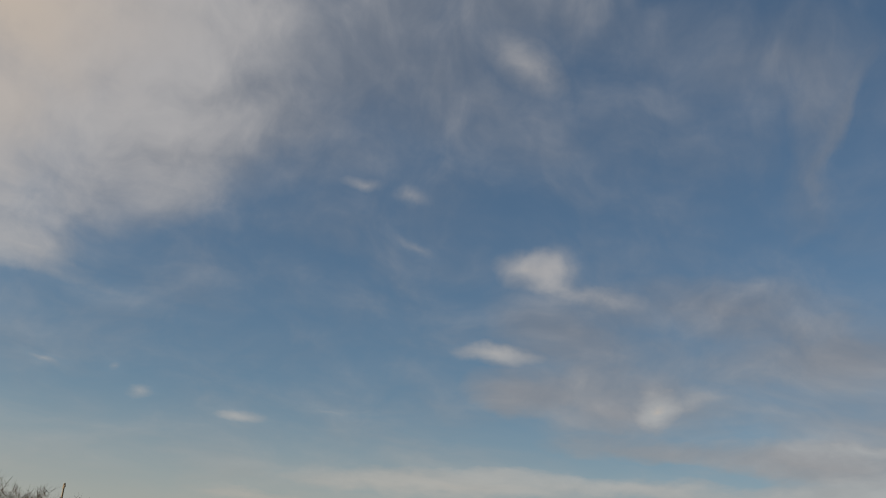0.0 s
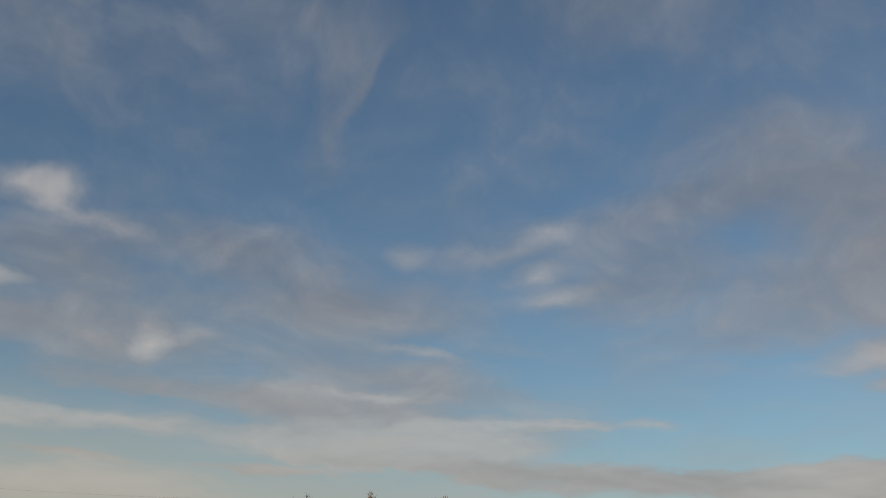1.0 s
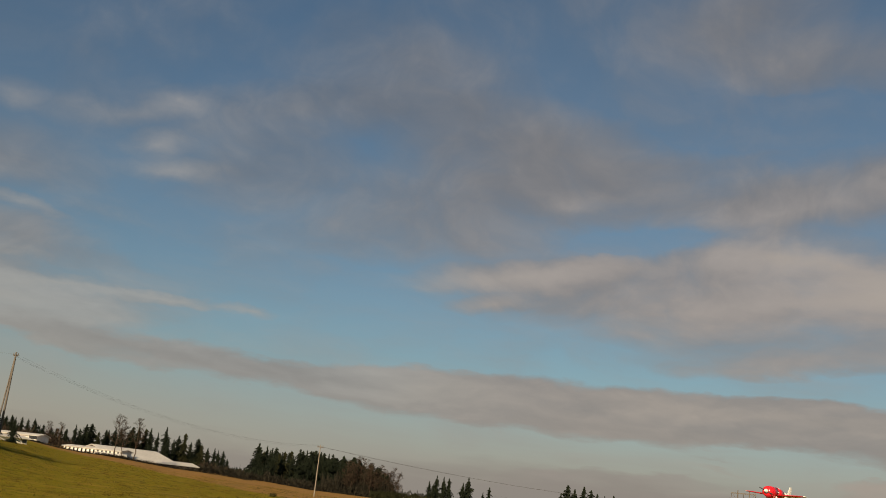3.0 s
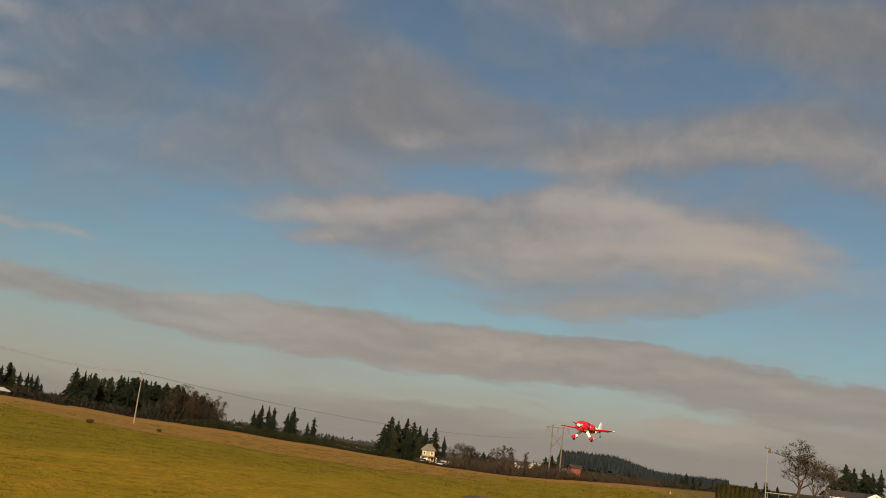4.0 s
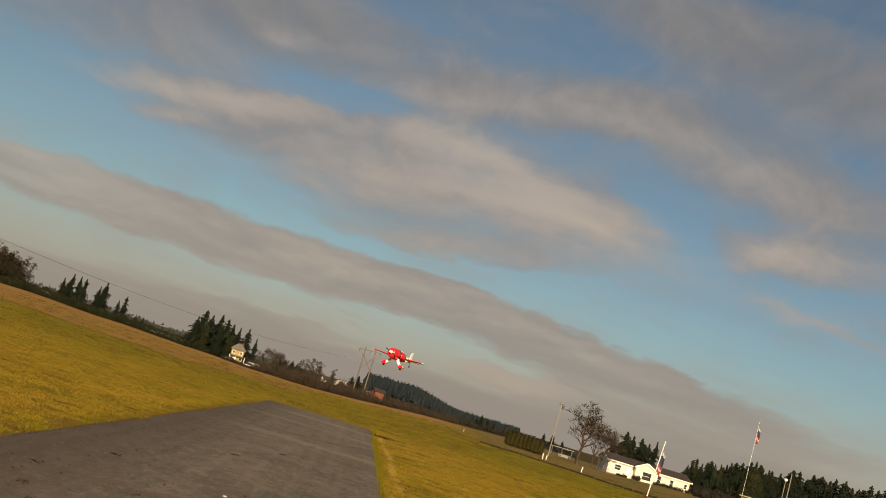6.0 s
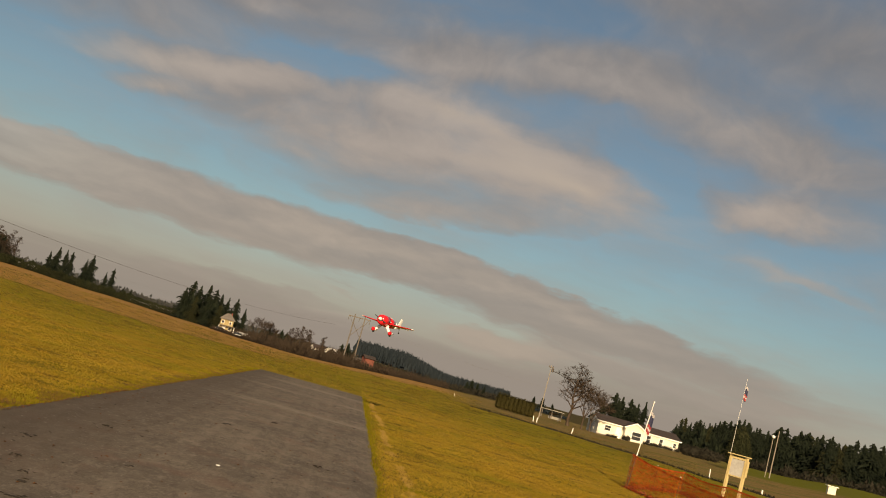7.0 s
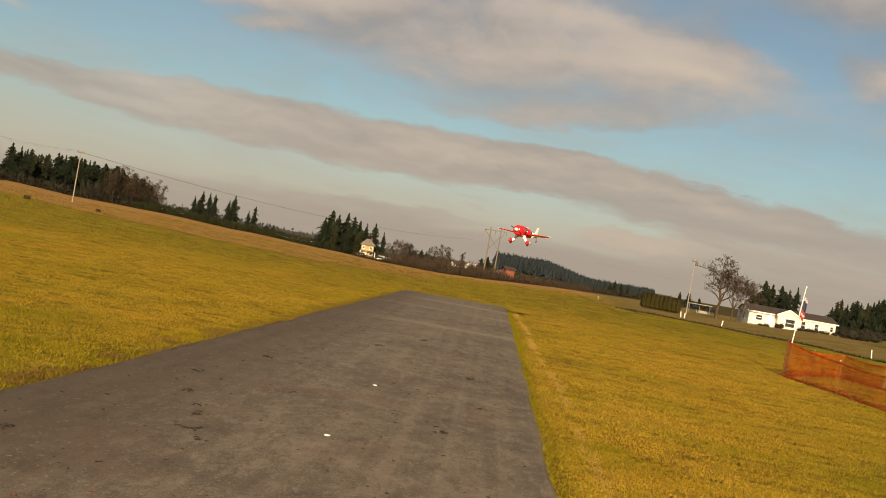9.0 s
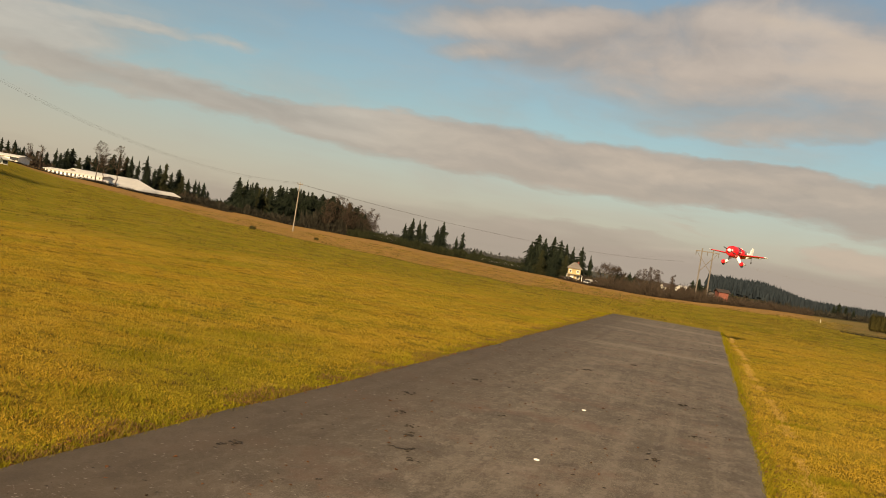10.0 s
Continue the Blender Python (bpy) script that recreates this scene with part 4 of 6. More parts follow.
# ditch with dead tufts on the far side of the mown grass
DITCH = ((7.5, 93), (10, 90), (13.5, 86), (17, 77.5), (21, 65), (25, 60), (29, 57), (34, 54))
tv, tf = [], []
for (a0, r0), (a1, r1) in zip(DITCH, DITCH[1:]):
    for k in range(300):
        s = rng.random()
        p = polar(a0 + (a1 - a0) * s, r0 + (r1 - r0) * s + rng.gauss(0, 0.35))
        w, h, an = rng.uniform(0.03, 0.08), rng.uniform(0.06, 0.2), rng.uniform(0, 6.28)
        i = len(tv)
        tv += [p + Vector((math.cos(an) * w, math.sin(an) * w, 0)), p - Vector((math.cos(an) * w, math.sin(an) * w, 0)), p + Vector((rng.uniform(-0.15, 0.15), rng.uniform(-0.15, 0.15), h))]
        tf.append((i, i + 1, i + 2))
tagged(raw("ditch_tufts", tv, tf, M["shrub"]), "line of dark dead grass tufts along a ditch", "grass", kind="stuff")

# ======================= trees =======================


def conifer(seed, thin=1.0):
    """A fir one metre high: trunk, and a crown of drooping boughs with ragged needles."""
    rg = random.Random(seed)
    bm = fresh()
    rod(bm, (0, 0, -0.03), (0, 0, 0.98), 0.018, 0.003, 6)
    crown_v, crown_f = [], []
    levels = 34
    for i in range(levels):
        s = i / (levels - 1)
        z = 0.06 + 0.92 * s
        reach = thin * (0.225 * (1 - s) ** 0.75 + 0.012) * rg.uniform(0.55, 1.3) * (1 + 0.25 * math.sin(s * 17 + seed))
        lop = rg.uniform(0, 6.28)
        count = 13 if s < 0.6 else 9
        for k in range(count):
            if rg.random() < 0.16:
                continue
            an = 2 * math.pi * (k + rg.random() * 0.8) / count + i
            L = reach * rg.uniform(0.5, 1.3) * (1 + 0.35 * math.cos(an - lop))
            d, side = Vector((math.cos(an), math.sin(an), 0)), Vector((-math.sin(an), math.cos(an), 0))
            droop = L * rg.uniform(0.15, 0.6)
            root = Vector((0, 0, z))
            for j in range(4):
                f0 = j / 4
                w = 0.036 * (1 - s * 0.6) * rg.uniform(0.7, 1.4)
                c0 = root + d * L * f0 + Vector((0, 0, -droop * f0 * f0))
                c1 = root + d * L * (f0 + 0.38) + Vector((0, 0, -droop * (f0 + 0.38) ** 2))
                for sg in (-1, 1):
                    n = len(crown_v)
                    crown_v.extend([c0 + Vector((0, 0, 0.012)), c1, c0 + d * L * 0.22 + side * sg * w * (1.3 - f0) + Vector((0, 0, -0.02 * rg.random() - 0.01))])
                    crown_f.append((n, n + 1, n + 2))
                n = len(crown_v)
                crown_v.extend([c0 + Vector((0, 0, 0.016)), c1, c0 + d * L * 0.15 + Vector((0, 0, -0.035 * rg.uniform(0.6, 1.4)))])
                crown_f.append((n, n + 1, n + 2))
    return bm, crown_v, crown_f


FIRS = []
for k, (thin, leaf) in enumerate(((1.0, "needles"), (0.72, "needles"), (1.3, "needles"), (0.9, "needles_warm"), (1.15, "needles"), (0.85, "needles"))):
    tbm, cv, cf = conifer(20 + k, thin)
    t = thing("conifer_tree", pose(0, 0, 0), "tall dark green conifer with ragged drooping boughs", "tree", "conifers round the fields")
    part("trunk", tbm, M["bark"], t)
    raw("crown", cv, cf, M[leaf], t)
    FIRS.append(t)
FIRST_USED = [False] * len(FIRS)


def plant(kind, a, r, h, spread=1.0, turn=None, dz=0.0):
    m = Matrix.Translation(polar(a, r, dz - 0.05)) @ Matrix.Rotation(rng.uniform(0, 6.28) if turn is None else turn, 4, "Z") @ Matrix.Diagonal((h * spread, h * spread, h, 1))
    if not FIRST_USED[kind]:
        FIRST_USED[kind] = True
        FIRS[kind].matrix_basis = m
        return FIRS[kind]
    src = FIRS[kind]
    keep_basis = src.matrix_basis.copy()
    src.matrix_basis = Matrix()
    ob = copy_thing(src, m)
    src.matrix_basis = keep_basis
    return ob


def tube(vs, fs, p, q, r0, r1, n):
    """Adds an open tapered tube to lists of vertices and faces."""
    d = (q - p).normalized()
    u = d.cross(Vector((0.3, 0.9, 0.2))).normalized()
    w = d.cross(u)
    b = len(vs)
    for c, r in ((p, r0), (q, r1)):
        for k in range(n):
            an = 2 * math.pi * k / n
            vs.append(c + (u * math.cos(an) + w * math.sin(an)) * r)
    for k in range(n):
        k2 = (k + 1) % n
        fs.append((b + k, b + k2, b + n + k2, b + n + k))


def sprig(twigs, p, d, length, width, rg, count):
    """A few thin twigs that leave a branch near p."""
    for k in range(count):
        b = p - d * length * rg.random()
        e = b + (d * 0.7 + Vector((rg.uniform(-1, 1), rg.uniform(-1, 1), rg.uniform(-0.3, 0.9)))).normalized() * length * rg.uniform(0.5, 1.2)
        w = Vector((rg.uniform(-1, 1), rg.uniform(-1, 1), rg.uniform(-0.5, 0.5))).normalized() * width
        twigs += [b + w, b - w, e]


def limbs(vs, fs, p, d, length, radius, depth, rg, twigs, spread, fine_w=0.012):
    """Forked limbs, each tapering into the next; the last become twigs."""
    for i in range(2):
        d2 = (d + Vector((rg.uniform(-1, 1), rg.uniform(-1, 1), rg.uniform(-0.4, 0.6))) * 0.24).normalized()
        q = p + d2 * length / 2
        r2 = radius * 0.82
        tube(vs, fs, p - d2 * radius * 0.3, q, max(radius, fine_w * 0.9), max(r2, fine_w * 0.8), 6 if depth > 2 else 3)
        p, d, radius = q, d2, r2
        if depth <= 2:
            sprig(twigs, p, d, length * 0.6, fine_w, rg, 2)
    if depth == 0:
        sprig(twigs, p + d * length * 0.2, d, length * 0.7, fine_w, rg, 3)
        return
    for k in range(3):
        an = rg.uniform(0, 6.28)
        out = Vector((math.cos(an), math.sin(an), rg.uniform(-0.25, 0.5)))
        limbs(vs, fs, p, (d * 0.8 + out * spread).normalized(), length * rg.uniform(0.62, 0.9), radius * rg.uniform(0.55, 0.75), depth - 1, rg, twigs, spread, fine_w)


def bare_tree(name, at, height, seed, label, spread=0.8, depth=4, lean=(0, 0), trunk=0.25, bark="bark", twig="twig", rad=0.03, group="", leader=False, reach=0.17, fork=2):
    rg = random.Random(seed)
    t = thing(name, Matrix.Translation(at), label, "tree", group)
    vs, fs, tw = [], [], []
    fine_w = max(0.012, 0.00011 * Vector(at).length)
    tube(vs, fs, Vector((0, 0, -0.2)), Vector((0, 0, 0.2)), height * rad * 1.5, height * rad * 1.1, 8)
    if leader:
        # one stem to the top with side limbs that shorten upwards
        p, steps = Vector((0, 0, 0.15)), 9
        for i in range(steps):
            s0 = i / steps
            q = Vector((rg.uniform(-1, 1) * 0.02 * height, rg.uniform(-1, 1) * 0.02 * height, height * (i + 1) / steps * 0.96))
            r0 = height * rad * (1.1 - s0)
            tube(vs, fs, p, q, r0, height * rad * (1.1 - (i + 1) / steps) + fine_w * 0.5, 6)
            if s0 > trunk:
                for k in range(3):
                    an = rg.uniform(0, 6.28)
                    d = Vector((math.cos(an) * spread, math.sin(an) * spread, rg.uniform(0.5, 0.9))).normalized()
                    limbs(vs, fs, q, d, height * reach * (1 - 0.65 * s0) * rg.uniform(0.7, 1.25), r0 * 0.5, fork, rg, tw, spread, fine_w)
            p = q
    else:
        top = Vector((lean[0], lean[1], height * trunk))
        tube(vs, fs, Vector((0, 0, 0.2)), top, height * rad * 1.1, height * rad * 0.85, 8)
        for k in range(4):
            an = k * 1.57 + rg.uniform(-0.4, 0.4)
            out = Vector((math.cos(an), math.sin(an), 0)) * spread
            limbs(vs, fs, top, (Vector((0, 0, 1.0)) + out * rg.uniform(0.6, 1.2)).normalized(), height * 0.25, height * rad * 0.6, depth - 1, rg, tw, spread, fine_w)
        limbs(vs, fs, top, Vector((0, 0, 1)), height * 0.26, height * rad * 0.65, depth - 1, rg, tw, spread, fine_w)
    raw("trunk", vs, fs, M[bark], t, smooth=True)
    raw("twig_crown", tw, [(i, i + 1, i + 2) for i in range(0, len(tw), 3)], M[twig], t)
    return t


def leafy(name, at, sx, sy, h, count, size, material, label, category, seed, cone=0.0, group="", boxy=0.0):
    """A dense shrub: a dark core and many small leaf clumps over it, with an uneven outline."""
    rg = random.Random(seed)
    t = thing(name, Matrix.Translation(at), label, category, group)
    bm = fresh()
    bmesh.ops.create_icosphere(bm, subdivisions=3, radius=1.0)
    for v in bm.verts:
        p = v.co.copy()
        if boxy:
            k = max(abs(p.x), abs(p.y), abs(p.z))
            p = p * (1 - boxy) + (p / k) * boxy
        s = 1 - cone * max(0, (p.z + 1) / 2) ** 1.2
        wob = (0.86 + 0.12 * noise.noise(p * 2.3 + Vector((seed, 0, 0)))) if boxy < 0.9 else (0.97 + 0.05 * noise.noise(p * 4.0))
        v.co = Vector((p.x * sx / 2 * s * wob, p.y * sy / 2 * s * wob, (p.z * wob + 1) / 2 * h * 0.97))
    bm.normal_update()
    skin = [([v.co.copy() for v in fc.verts], fc.normal.copy(), fc.calc_area()) for fc in bm.faces]
    picks = rg.choices(skin, [k[2] for k in skin], k=count)
    for v in bm.verts:
        v.co.x, v.co.y, v.co.z = v.co.x * 0.93, v.co.y * 0.93, v.co.z * 0.96
    part("core", bm, M[material], t)
    vs, fs = [], []
    for k in range(count):
        tri, n, area = picks[k]
        u, w = sorted((rg.random(), rg.random()))
        p = tri[0] * u + tri[1] * (w - u) + tri[2] * (1 - w)
        c = p + n * rg.uniform(-0.3, 1.0) * size + Vector((rg.uniform(-1, 1), rg.uniform(-1, 1), rg.uniform(-1, 1))) * size
        if c.z < 0:
            c.z = abs(c.z)
        i = len(vs)
        for j in range(3):
            vs.append(c + Vector((rg.uniform(-1, 1), rg.uniform(-1, 1), rg.uniform(-0.8, 1.2))) * size)
        fs.append((i, i + 1, i + 2))
    raw("leaves", vs, fs, M[material], t)
    return t


def thicket(name, line, height, count, label, material, seed, depth=6.0, dense=0.5):
    """A brake of leafless brush along a line of (bearing, distance, height factor)."""
    rg = random.Random(seed)
    vs, fs = [], []
    for k in range(count):
        i = rg.randrange(len(line) - 1)
        s = rg.random()
        a = line[i][0] * (1 - s) + line[i + 1][0] * s
        r = line[i][1] * (1 - s) + line[i + 1][1] * s + rg.uniform(0, depth)
        hf = line[i][2] * (1 - s) + line[i + 1][2] * s
        p = polar(a, r, -0.1)
        lump_h = 0.6 + 0.5 * noise.noise((a * 1.7, r * 0.05, seed))
        h = height * hf * max(0.25, lump_h) * rg.uniform(0.5, 1.0)
        z0 = h * rg.random() ** 1.5 * 0.75
        w = rg.uniform(0.1, 0.35) * dense * 2
        an = rg.uniform(0, 6.28)
        side = Vector((math.cos(an) * w, math.sin(an) * w, 0))
        n = len(vs)
        vs += [p + Vector((0, 0, z0)) + side, p + Vector((0, 0, z0)) - side, p + Vector((rg.uniform(-0.8, 0.8), rg.uniform(-0.8, 0.8), z0 + h * rg.uniform(0.2, 0.45)))]
        fs.append((n, n + 1, n + 2))
    return tagged(raw(name, vs, fs, M[material]), label, "brush", kind="stuff")


# --- far left, beside the road
bare_tree("bare_tree", polar(-92.6, 80, 0), 10.3, 41, "round-topped leafless tree with dense dark twigs", 0.95, 5, rad=0.022)
bare_tree("bare_tree", polar(-94.6, 82, 0), 10.8, 42, "round-topped leafless tree with dense dark twigs", 0.95, 5, rad=0.022)
bare_tree("bare_tree", polar(-91.0, 84, 0), 10.2, 43, "round-topped leafless tree with dense dark twigs", 0.95, 5, rad=0.022)
for k, (a, h) in enumerate(((-52, 7.5), (-50.3, 8.2), (-48.8, 7.6), (-47.7, 6.0))):
    leafy("evergreen_shrub", polar(a, 118), 4.2, 4.2, h * 0.8, 900, 0.34, "shrub", "tall dark tangled evergreen shrub", "shrub", 60 + k, 0.35, "shrubs by the farmyard")
    bare_tree("bare_tree", polar(a + 0.5, 120), h, 70 + k, "leafless tree rising out of dark shrubs", 0.7, 4)
bare_tree("bare_tree", polar(-44.65, 112), rise_to(-44.65, 112, 4.95), 81, "leafless tree with many upright orange-brown limbs", 0.55, 6, trunk=0.06, rad=0.014, bark="red_bark", twig="red_twig", leader=True)
for da, h, sd in ((-1.1, 5.6, 87), (-0.55, 6.6, 83), (0.45, 6.6, 84), (0.9, 6.0, 88), (1.35, 5.0, 89), (0.15, 7.2, 85), (-0.25, 6.9, 86)):
    bare_tree("bare_tree", polar(-44.65 + da, 112.5 + da), h * 0.8, sd, "leafless tree with many upright orange-brown limbs", 0.8, 5, trunk=0.05, rad=0.014, bark="red_bark", twig="red_twig", leader=True, group="bare trees by the farmhouse")
thicket("yard_brush", ((-52, 100, 1.6), (-49, 100, 1.5), (-46, 101, 1.3), (-44, 102, 1.2), (-43, 103, 0.9), (-42, 104, 0.5)), 3.2, 12000, "dark brown brush along the farmyard", "shrub", 53, 9, 0.35)
bare_tree("bare_tree", polar(-43.7, 116), rise_to(-43.7, 116, 3.9), 82, "leafless tree with many upright orange-brown limbs", 0.6, 4, trunk=0.14, rad=0.02)
plant(2, -42.85, 104, rise_to(-42.85, 104, 3.65), 1.1)
leafy("round_evergreen", polar(-41.4, 110), 3.3, 3.3, rise_to(-41.4, 110, 2.75), 1100, 0.26, "needles", "rounded dark evergreen tree", "tree", 91, 0.25)
plant(1, -40.6, 150, 4.4, 1.2)
plant(0, -39.7, 170, 4.0, 0.9)
# --- conifers behind the barns


def to_top(profile, a, r):
    """Height of a tree whose top reaches the skyline given by (bearing, angle of elevation)."""
    for (a0, e0), (a1, e1) in zip(profile, profile[1:]):
        if a0 <= a <= a1:
            e = e0 + (e1 - e0) * (a - a0) / (a1 - a0)
            break
    else:
        e = profile[0][1] if a < profile[0][0] else profile[-1][1]
    p = polar(a, r)
    return r * math.tan(radians(e)) + 1.7 - p.z


SKYLINE_LEFT = ((-40, 2.02), (-38.7, 1.97), (-37.5, 1.77), (-35.5, 2.12), (-34, 2.07), (-32.6, 2.37), (-30.1, 2.27), (-29.2, 1.77), (-28.3, 1.22), (-26, 1.07))
for k in range(42):
    a = -41 + 12.6 * (k + rng.uniform(-0.4, 0.4)) / 41
    r = 375 + rng.uniform(0, 35)
    plant(rng.choice((0, 1, 1, 3, 4, 5)), a, r, max(3.5, to_top(SKYLINE_LEFT, a, r) * rng.choice((1.0, 0.92, 0.82, 0.7))), rng.uniform(0.9, 1.5))
thicket("barn_brush", ((-40.5, 284, 0.7), (-38, 282, 0.9), (-35, 280, 1.0), (-33, 280, 1.1), (-30, 284, 1.0), (-27, 300, 1.0)), 1.35, 3600, "dark brush along the field before the barns", "shrub", 57, 4, 0.5)
thicket("brush_left", ((-46, 330, 1.0), (-39, 335, 1.2), (-36, 350, 0.8), (-30, 345, 0.9), (-27, 345, 1.0)), 4.6, 5200, "brown leafless brush along the field edge", "twig", 7, 14)
for a, h, s in ((-33.45, 10.4, 101), (-34.5, 10.4, 102), (-34.15, 8.6, 103), (-38.0, 6.0, 104), (-37.4, 6.6, 105)):
    bare_tree("bare_tree", polar(a, 285 if a > -36 else 340), h, s, "tall slender leafless tree beside the barns", 0.7, 5, trunk=0.15, rad=0.013, leader=True)
thicket("wood_back", ((-40, 385, 0.9), (-36, 385, 1.0), (-31, 385, 1.0), (-27, 385, 0.9)), 6.5, 7000, "dense dark undergrowth behind the barns", "needles", 39, 25, 0.9)
# --- the wood
for k in range(28):
    a = -27.0 + 4.2 * (k + rng.uniform(-0.5, 0.5)) / 28
    plant(rng.choice((0, 4, 1, 3, 5)), a, 352 + rng.uniform(0, 40), 12.0 + 2.2 * noise.noise((a * 1.3, 5, 5)) + rng.uniform(-2.4, 1.8), rng.uniform(0.9, 1.35))
for k in range(36):
    a = -24.2 + 4.8 * (k + rng.uniform(-0.5, 0.5)) / 36
    drop = 1.0 if a < -20.5 else 0.8
    plant(rng.choice((0, 4, 2, 3, 5)), a, 350 + rng.uniform(0, 45), (13.4 + 1.2 * noise.noise((a * 1.7, 8, 5)) + rng.uniform(-2.4, 1.0)) * drop, rng.uniform(1.3, 2.0))
for k in range(12):
    bare_tree("bare_tree", polar(-21.8 + 2.9 * k / 11, 345 + rng.uniform(-4, 4)), rng.uniform(10, 12.5) * (1 - 0.02 * k), 120 + k, "leafless tree at the edge of the wood", 0.75, 5, trunk=0.1, rad=0.011, leader=True, group="bare trees of the wood")
thicket("brush_wood", ((-30, 340, 0.8), (-27, 340, 1.0), (-22, 340, 1.0), (-19, 338, 0.7), (-14, 337, 0.35), (-10, 334, 0.35), (-7.4, 325, 0.4)), 5.4, 15000, "dark leafless brush under the trees along the field", "shrub", 9, 10)
thicket("brush_tall", ((-23.2, 342, 0.8), (-21.5, 342, 1.1), (-20, 342, 1.0), (-19.1, 342, 0.75)), 11.5, 5200, "tall grey-brown leafless saplings at the edge of the wood", "shrub", 31, 9, 0.3)
thicket("wood_left", ((-27.5, 358, 0.75), (-25, 358, 1.0), (-22, 358, 1.1), (-19.6, 358, 0.9)), 10.0, 9000, "dense dark undergrowth inside the wood", "needles", 37, 25, 1.0)
# --- single conifers and the clump


def fir_to(kind, a, r, e, spread):
    """A conifer whose top stands at the elevation e, in degrees."""
    return plant(kind, a, r, rise_to(a, r, e + 0.14), spread)


for a, e, k, s in ((-17.15, 0.85, 1, 1.1), (-16.75, 1.2, 0, 0.9), (-16.35, 1.16, 1, 1.15), (-16.05, 1.12, 5, 1.0), (-16.9, 0.7, 4, 1.0), (-15.25, 0.95, 1, 1.1), (-14.95, 1.27, 0, 1.0), (-15.05, 0.8, 4, 0.9), (-14.1, 0.55, 1, 1.1), (-13.75, 0.86, 5, 1.0), (-13.0, 0.05, 2, 0.9), (-12.6, 0.0, 2, 0.9)):
    fir_to(k, a, 345, e, s)
thicket("clump_inside", ((-9.9, 328, 0.6), (-9.2, 328, 1.1), (-8, 328, 1.1), (-7.1, 328, 0.8), (-6.7, 328, 0.4)), 13.0, 4200, "dark inside of the clump of conifers", "needles", 59, 10, 0.8)
for a, r, e, k, s in ((-9.75, 330, 0.95, 0, 1.1), (-9.4, 335, 1.42, 4, 1.15), (-9.0, 328, 1.25, 0, 1.15), (-8.5, 332, 1.42, 2, 0.9), (-8.1, 330, 1.28, 4, 1.1), (-7.75, 335, 1.1, 2, 0.9), (-9.1, 322, 0.6, 3, 1.2), (-8.3, 322, 0.7, 4, 1.2), (-7.7, 320, 0.5, 3, 1.3), (-7.35, 338, 1.02, 1, 1.1), (-6.85, 342, 1.1, 0, 1.0), (-6.3, 345, 0.68, 1, 1.0), (-7.1, 346, 0.5, 0, 1.0)):
    fir_to(k, a, r, e, s)


def hedgerow(name, line, count, size, material, label, seed, depth=2.5):
    """A grown-out hedge along a line of (bearing, distance, height): leaf clumps over rounded swellings."""
    rg = random.Random(seed)
    vs, fs = [], []
    for i in range(count):
        j = rg.randrange(len(line) - 1)
        s = rg.random()
        a, r, h = (p + (q - p) * s for p, q in zip(line[j], line[j + 1]))
        swell = 0.78 + 0.35 * noise.noise((a * 2.6, seed, 0)) + 0.2 * noise.noise((a * 9.0, seed, 3))
        up = rg.random() ** 0.8
        bulge = math.sqrt(max(0.0, 1 - (up * 1.02 - 0.35) ** 2 / 0.45)) if up > 0.35 else 1.0
        c = polar(a, r + rg.uniform(-1, 1) * depth * 0.5 * bulge, h * swell * up)
        n = len(vs)
        for m in range(3):
            vs.append(c + Vector((rg.uniform(-1, 1), rg.uniform(-1, 1), rg.uniform(-0.8, 1.0))) * size)
        fs.append((n, n + 1, n + 2))
    return tagged(raw(name, vs, fs, M[material]), label, "hedge", kind="stuff")


hedgerow("hedgerow", ((-20.4, 336, 2.6), (-19, 336, 3.3), (-16, 335, 3.2), (-13, 333, 3.0), (-10, 331, 3.0), (-8.6, 330, 2.8)), 26000, 0.3, "hedge_far", "long grown-out dark green hedge along the stubble field", 83)
bare_tree("bare_tree", polar(-5.1, 320), 8.4, 140, "spreading leafless tree by the yellow house", 0.8, 5, rad=0.018)
bare_tree("bare_tree", polar(-4.5, 325), 6.6, 141, "spreading leafless tree by the yellow house", 0.8, 4, rad=0.018)
thicket("brush_mid", ((-7, 300, 0.5), (-5, 290, 0.8), (-2.5, 280, 1.0), (0, 300, 0.9), (3, 340, 0.6), (6, 360, 0.55)), 7.6, 52000, "brown leafless thicket beyond the field edge", "twig", 13, 70, 0.17)
# its haze comes from the greyed base colour, not from the air
thicket("far_trees", ((-21, 900, 0.9), (-17, 900, 1.0), (-13, 900, 0.8), (-9, 880, 0.9), (-5, 860, 1.0), (-1, 860, 0.9), (1, 860, 0.8)), 12.5, 5200, "line of distant trees, haze put into their grey colour", "hazed_trees", 91, 60, 3.2)
thicket("brush_far", ((-8, 420, 0.9), (-3, 430, 1.0), (2, 450, 1.0), (6, 460, 0.8), (10, 460, 0.7)), 7.0, 12000, "distant dark hedgerows and brush", "shrub", 43, 60, 0.7)
thicket("brush_yard", ((-7.9, 284, 0.9), (-6.8, 283, 0.8), (-6.0, 284, 0.9), (-5.0, 285, 1.1)), 2.6, 2400, "low brown brush before the yellow house", "twig", 47, 6, 0.3)
thicket("brush_barn_foot", ((0.2, 318, 1.0), (1.2, 318, 1.0), (2.4, 320, 0.9)), 4.4, 1500, "brown leafless brush before the red barn", "twig", 48, 6, 0.3)
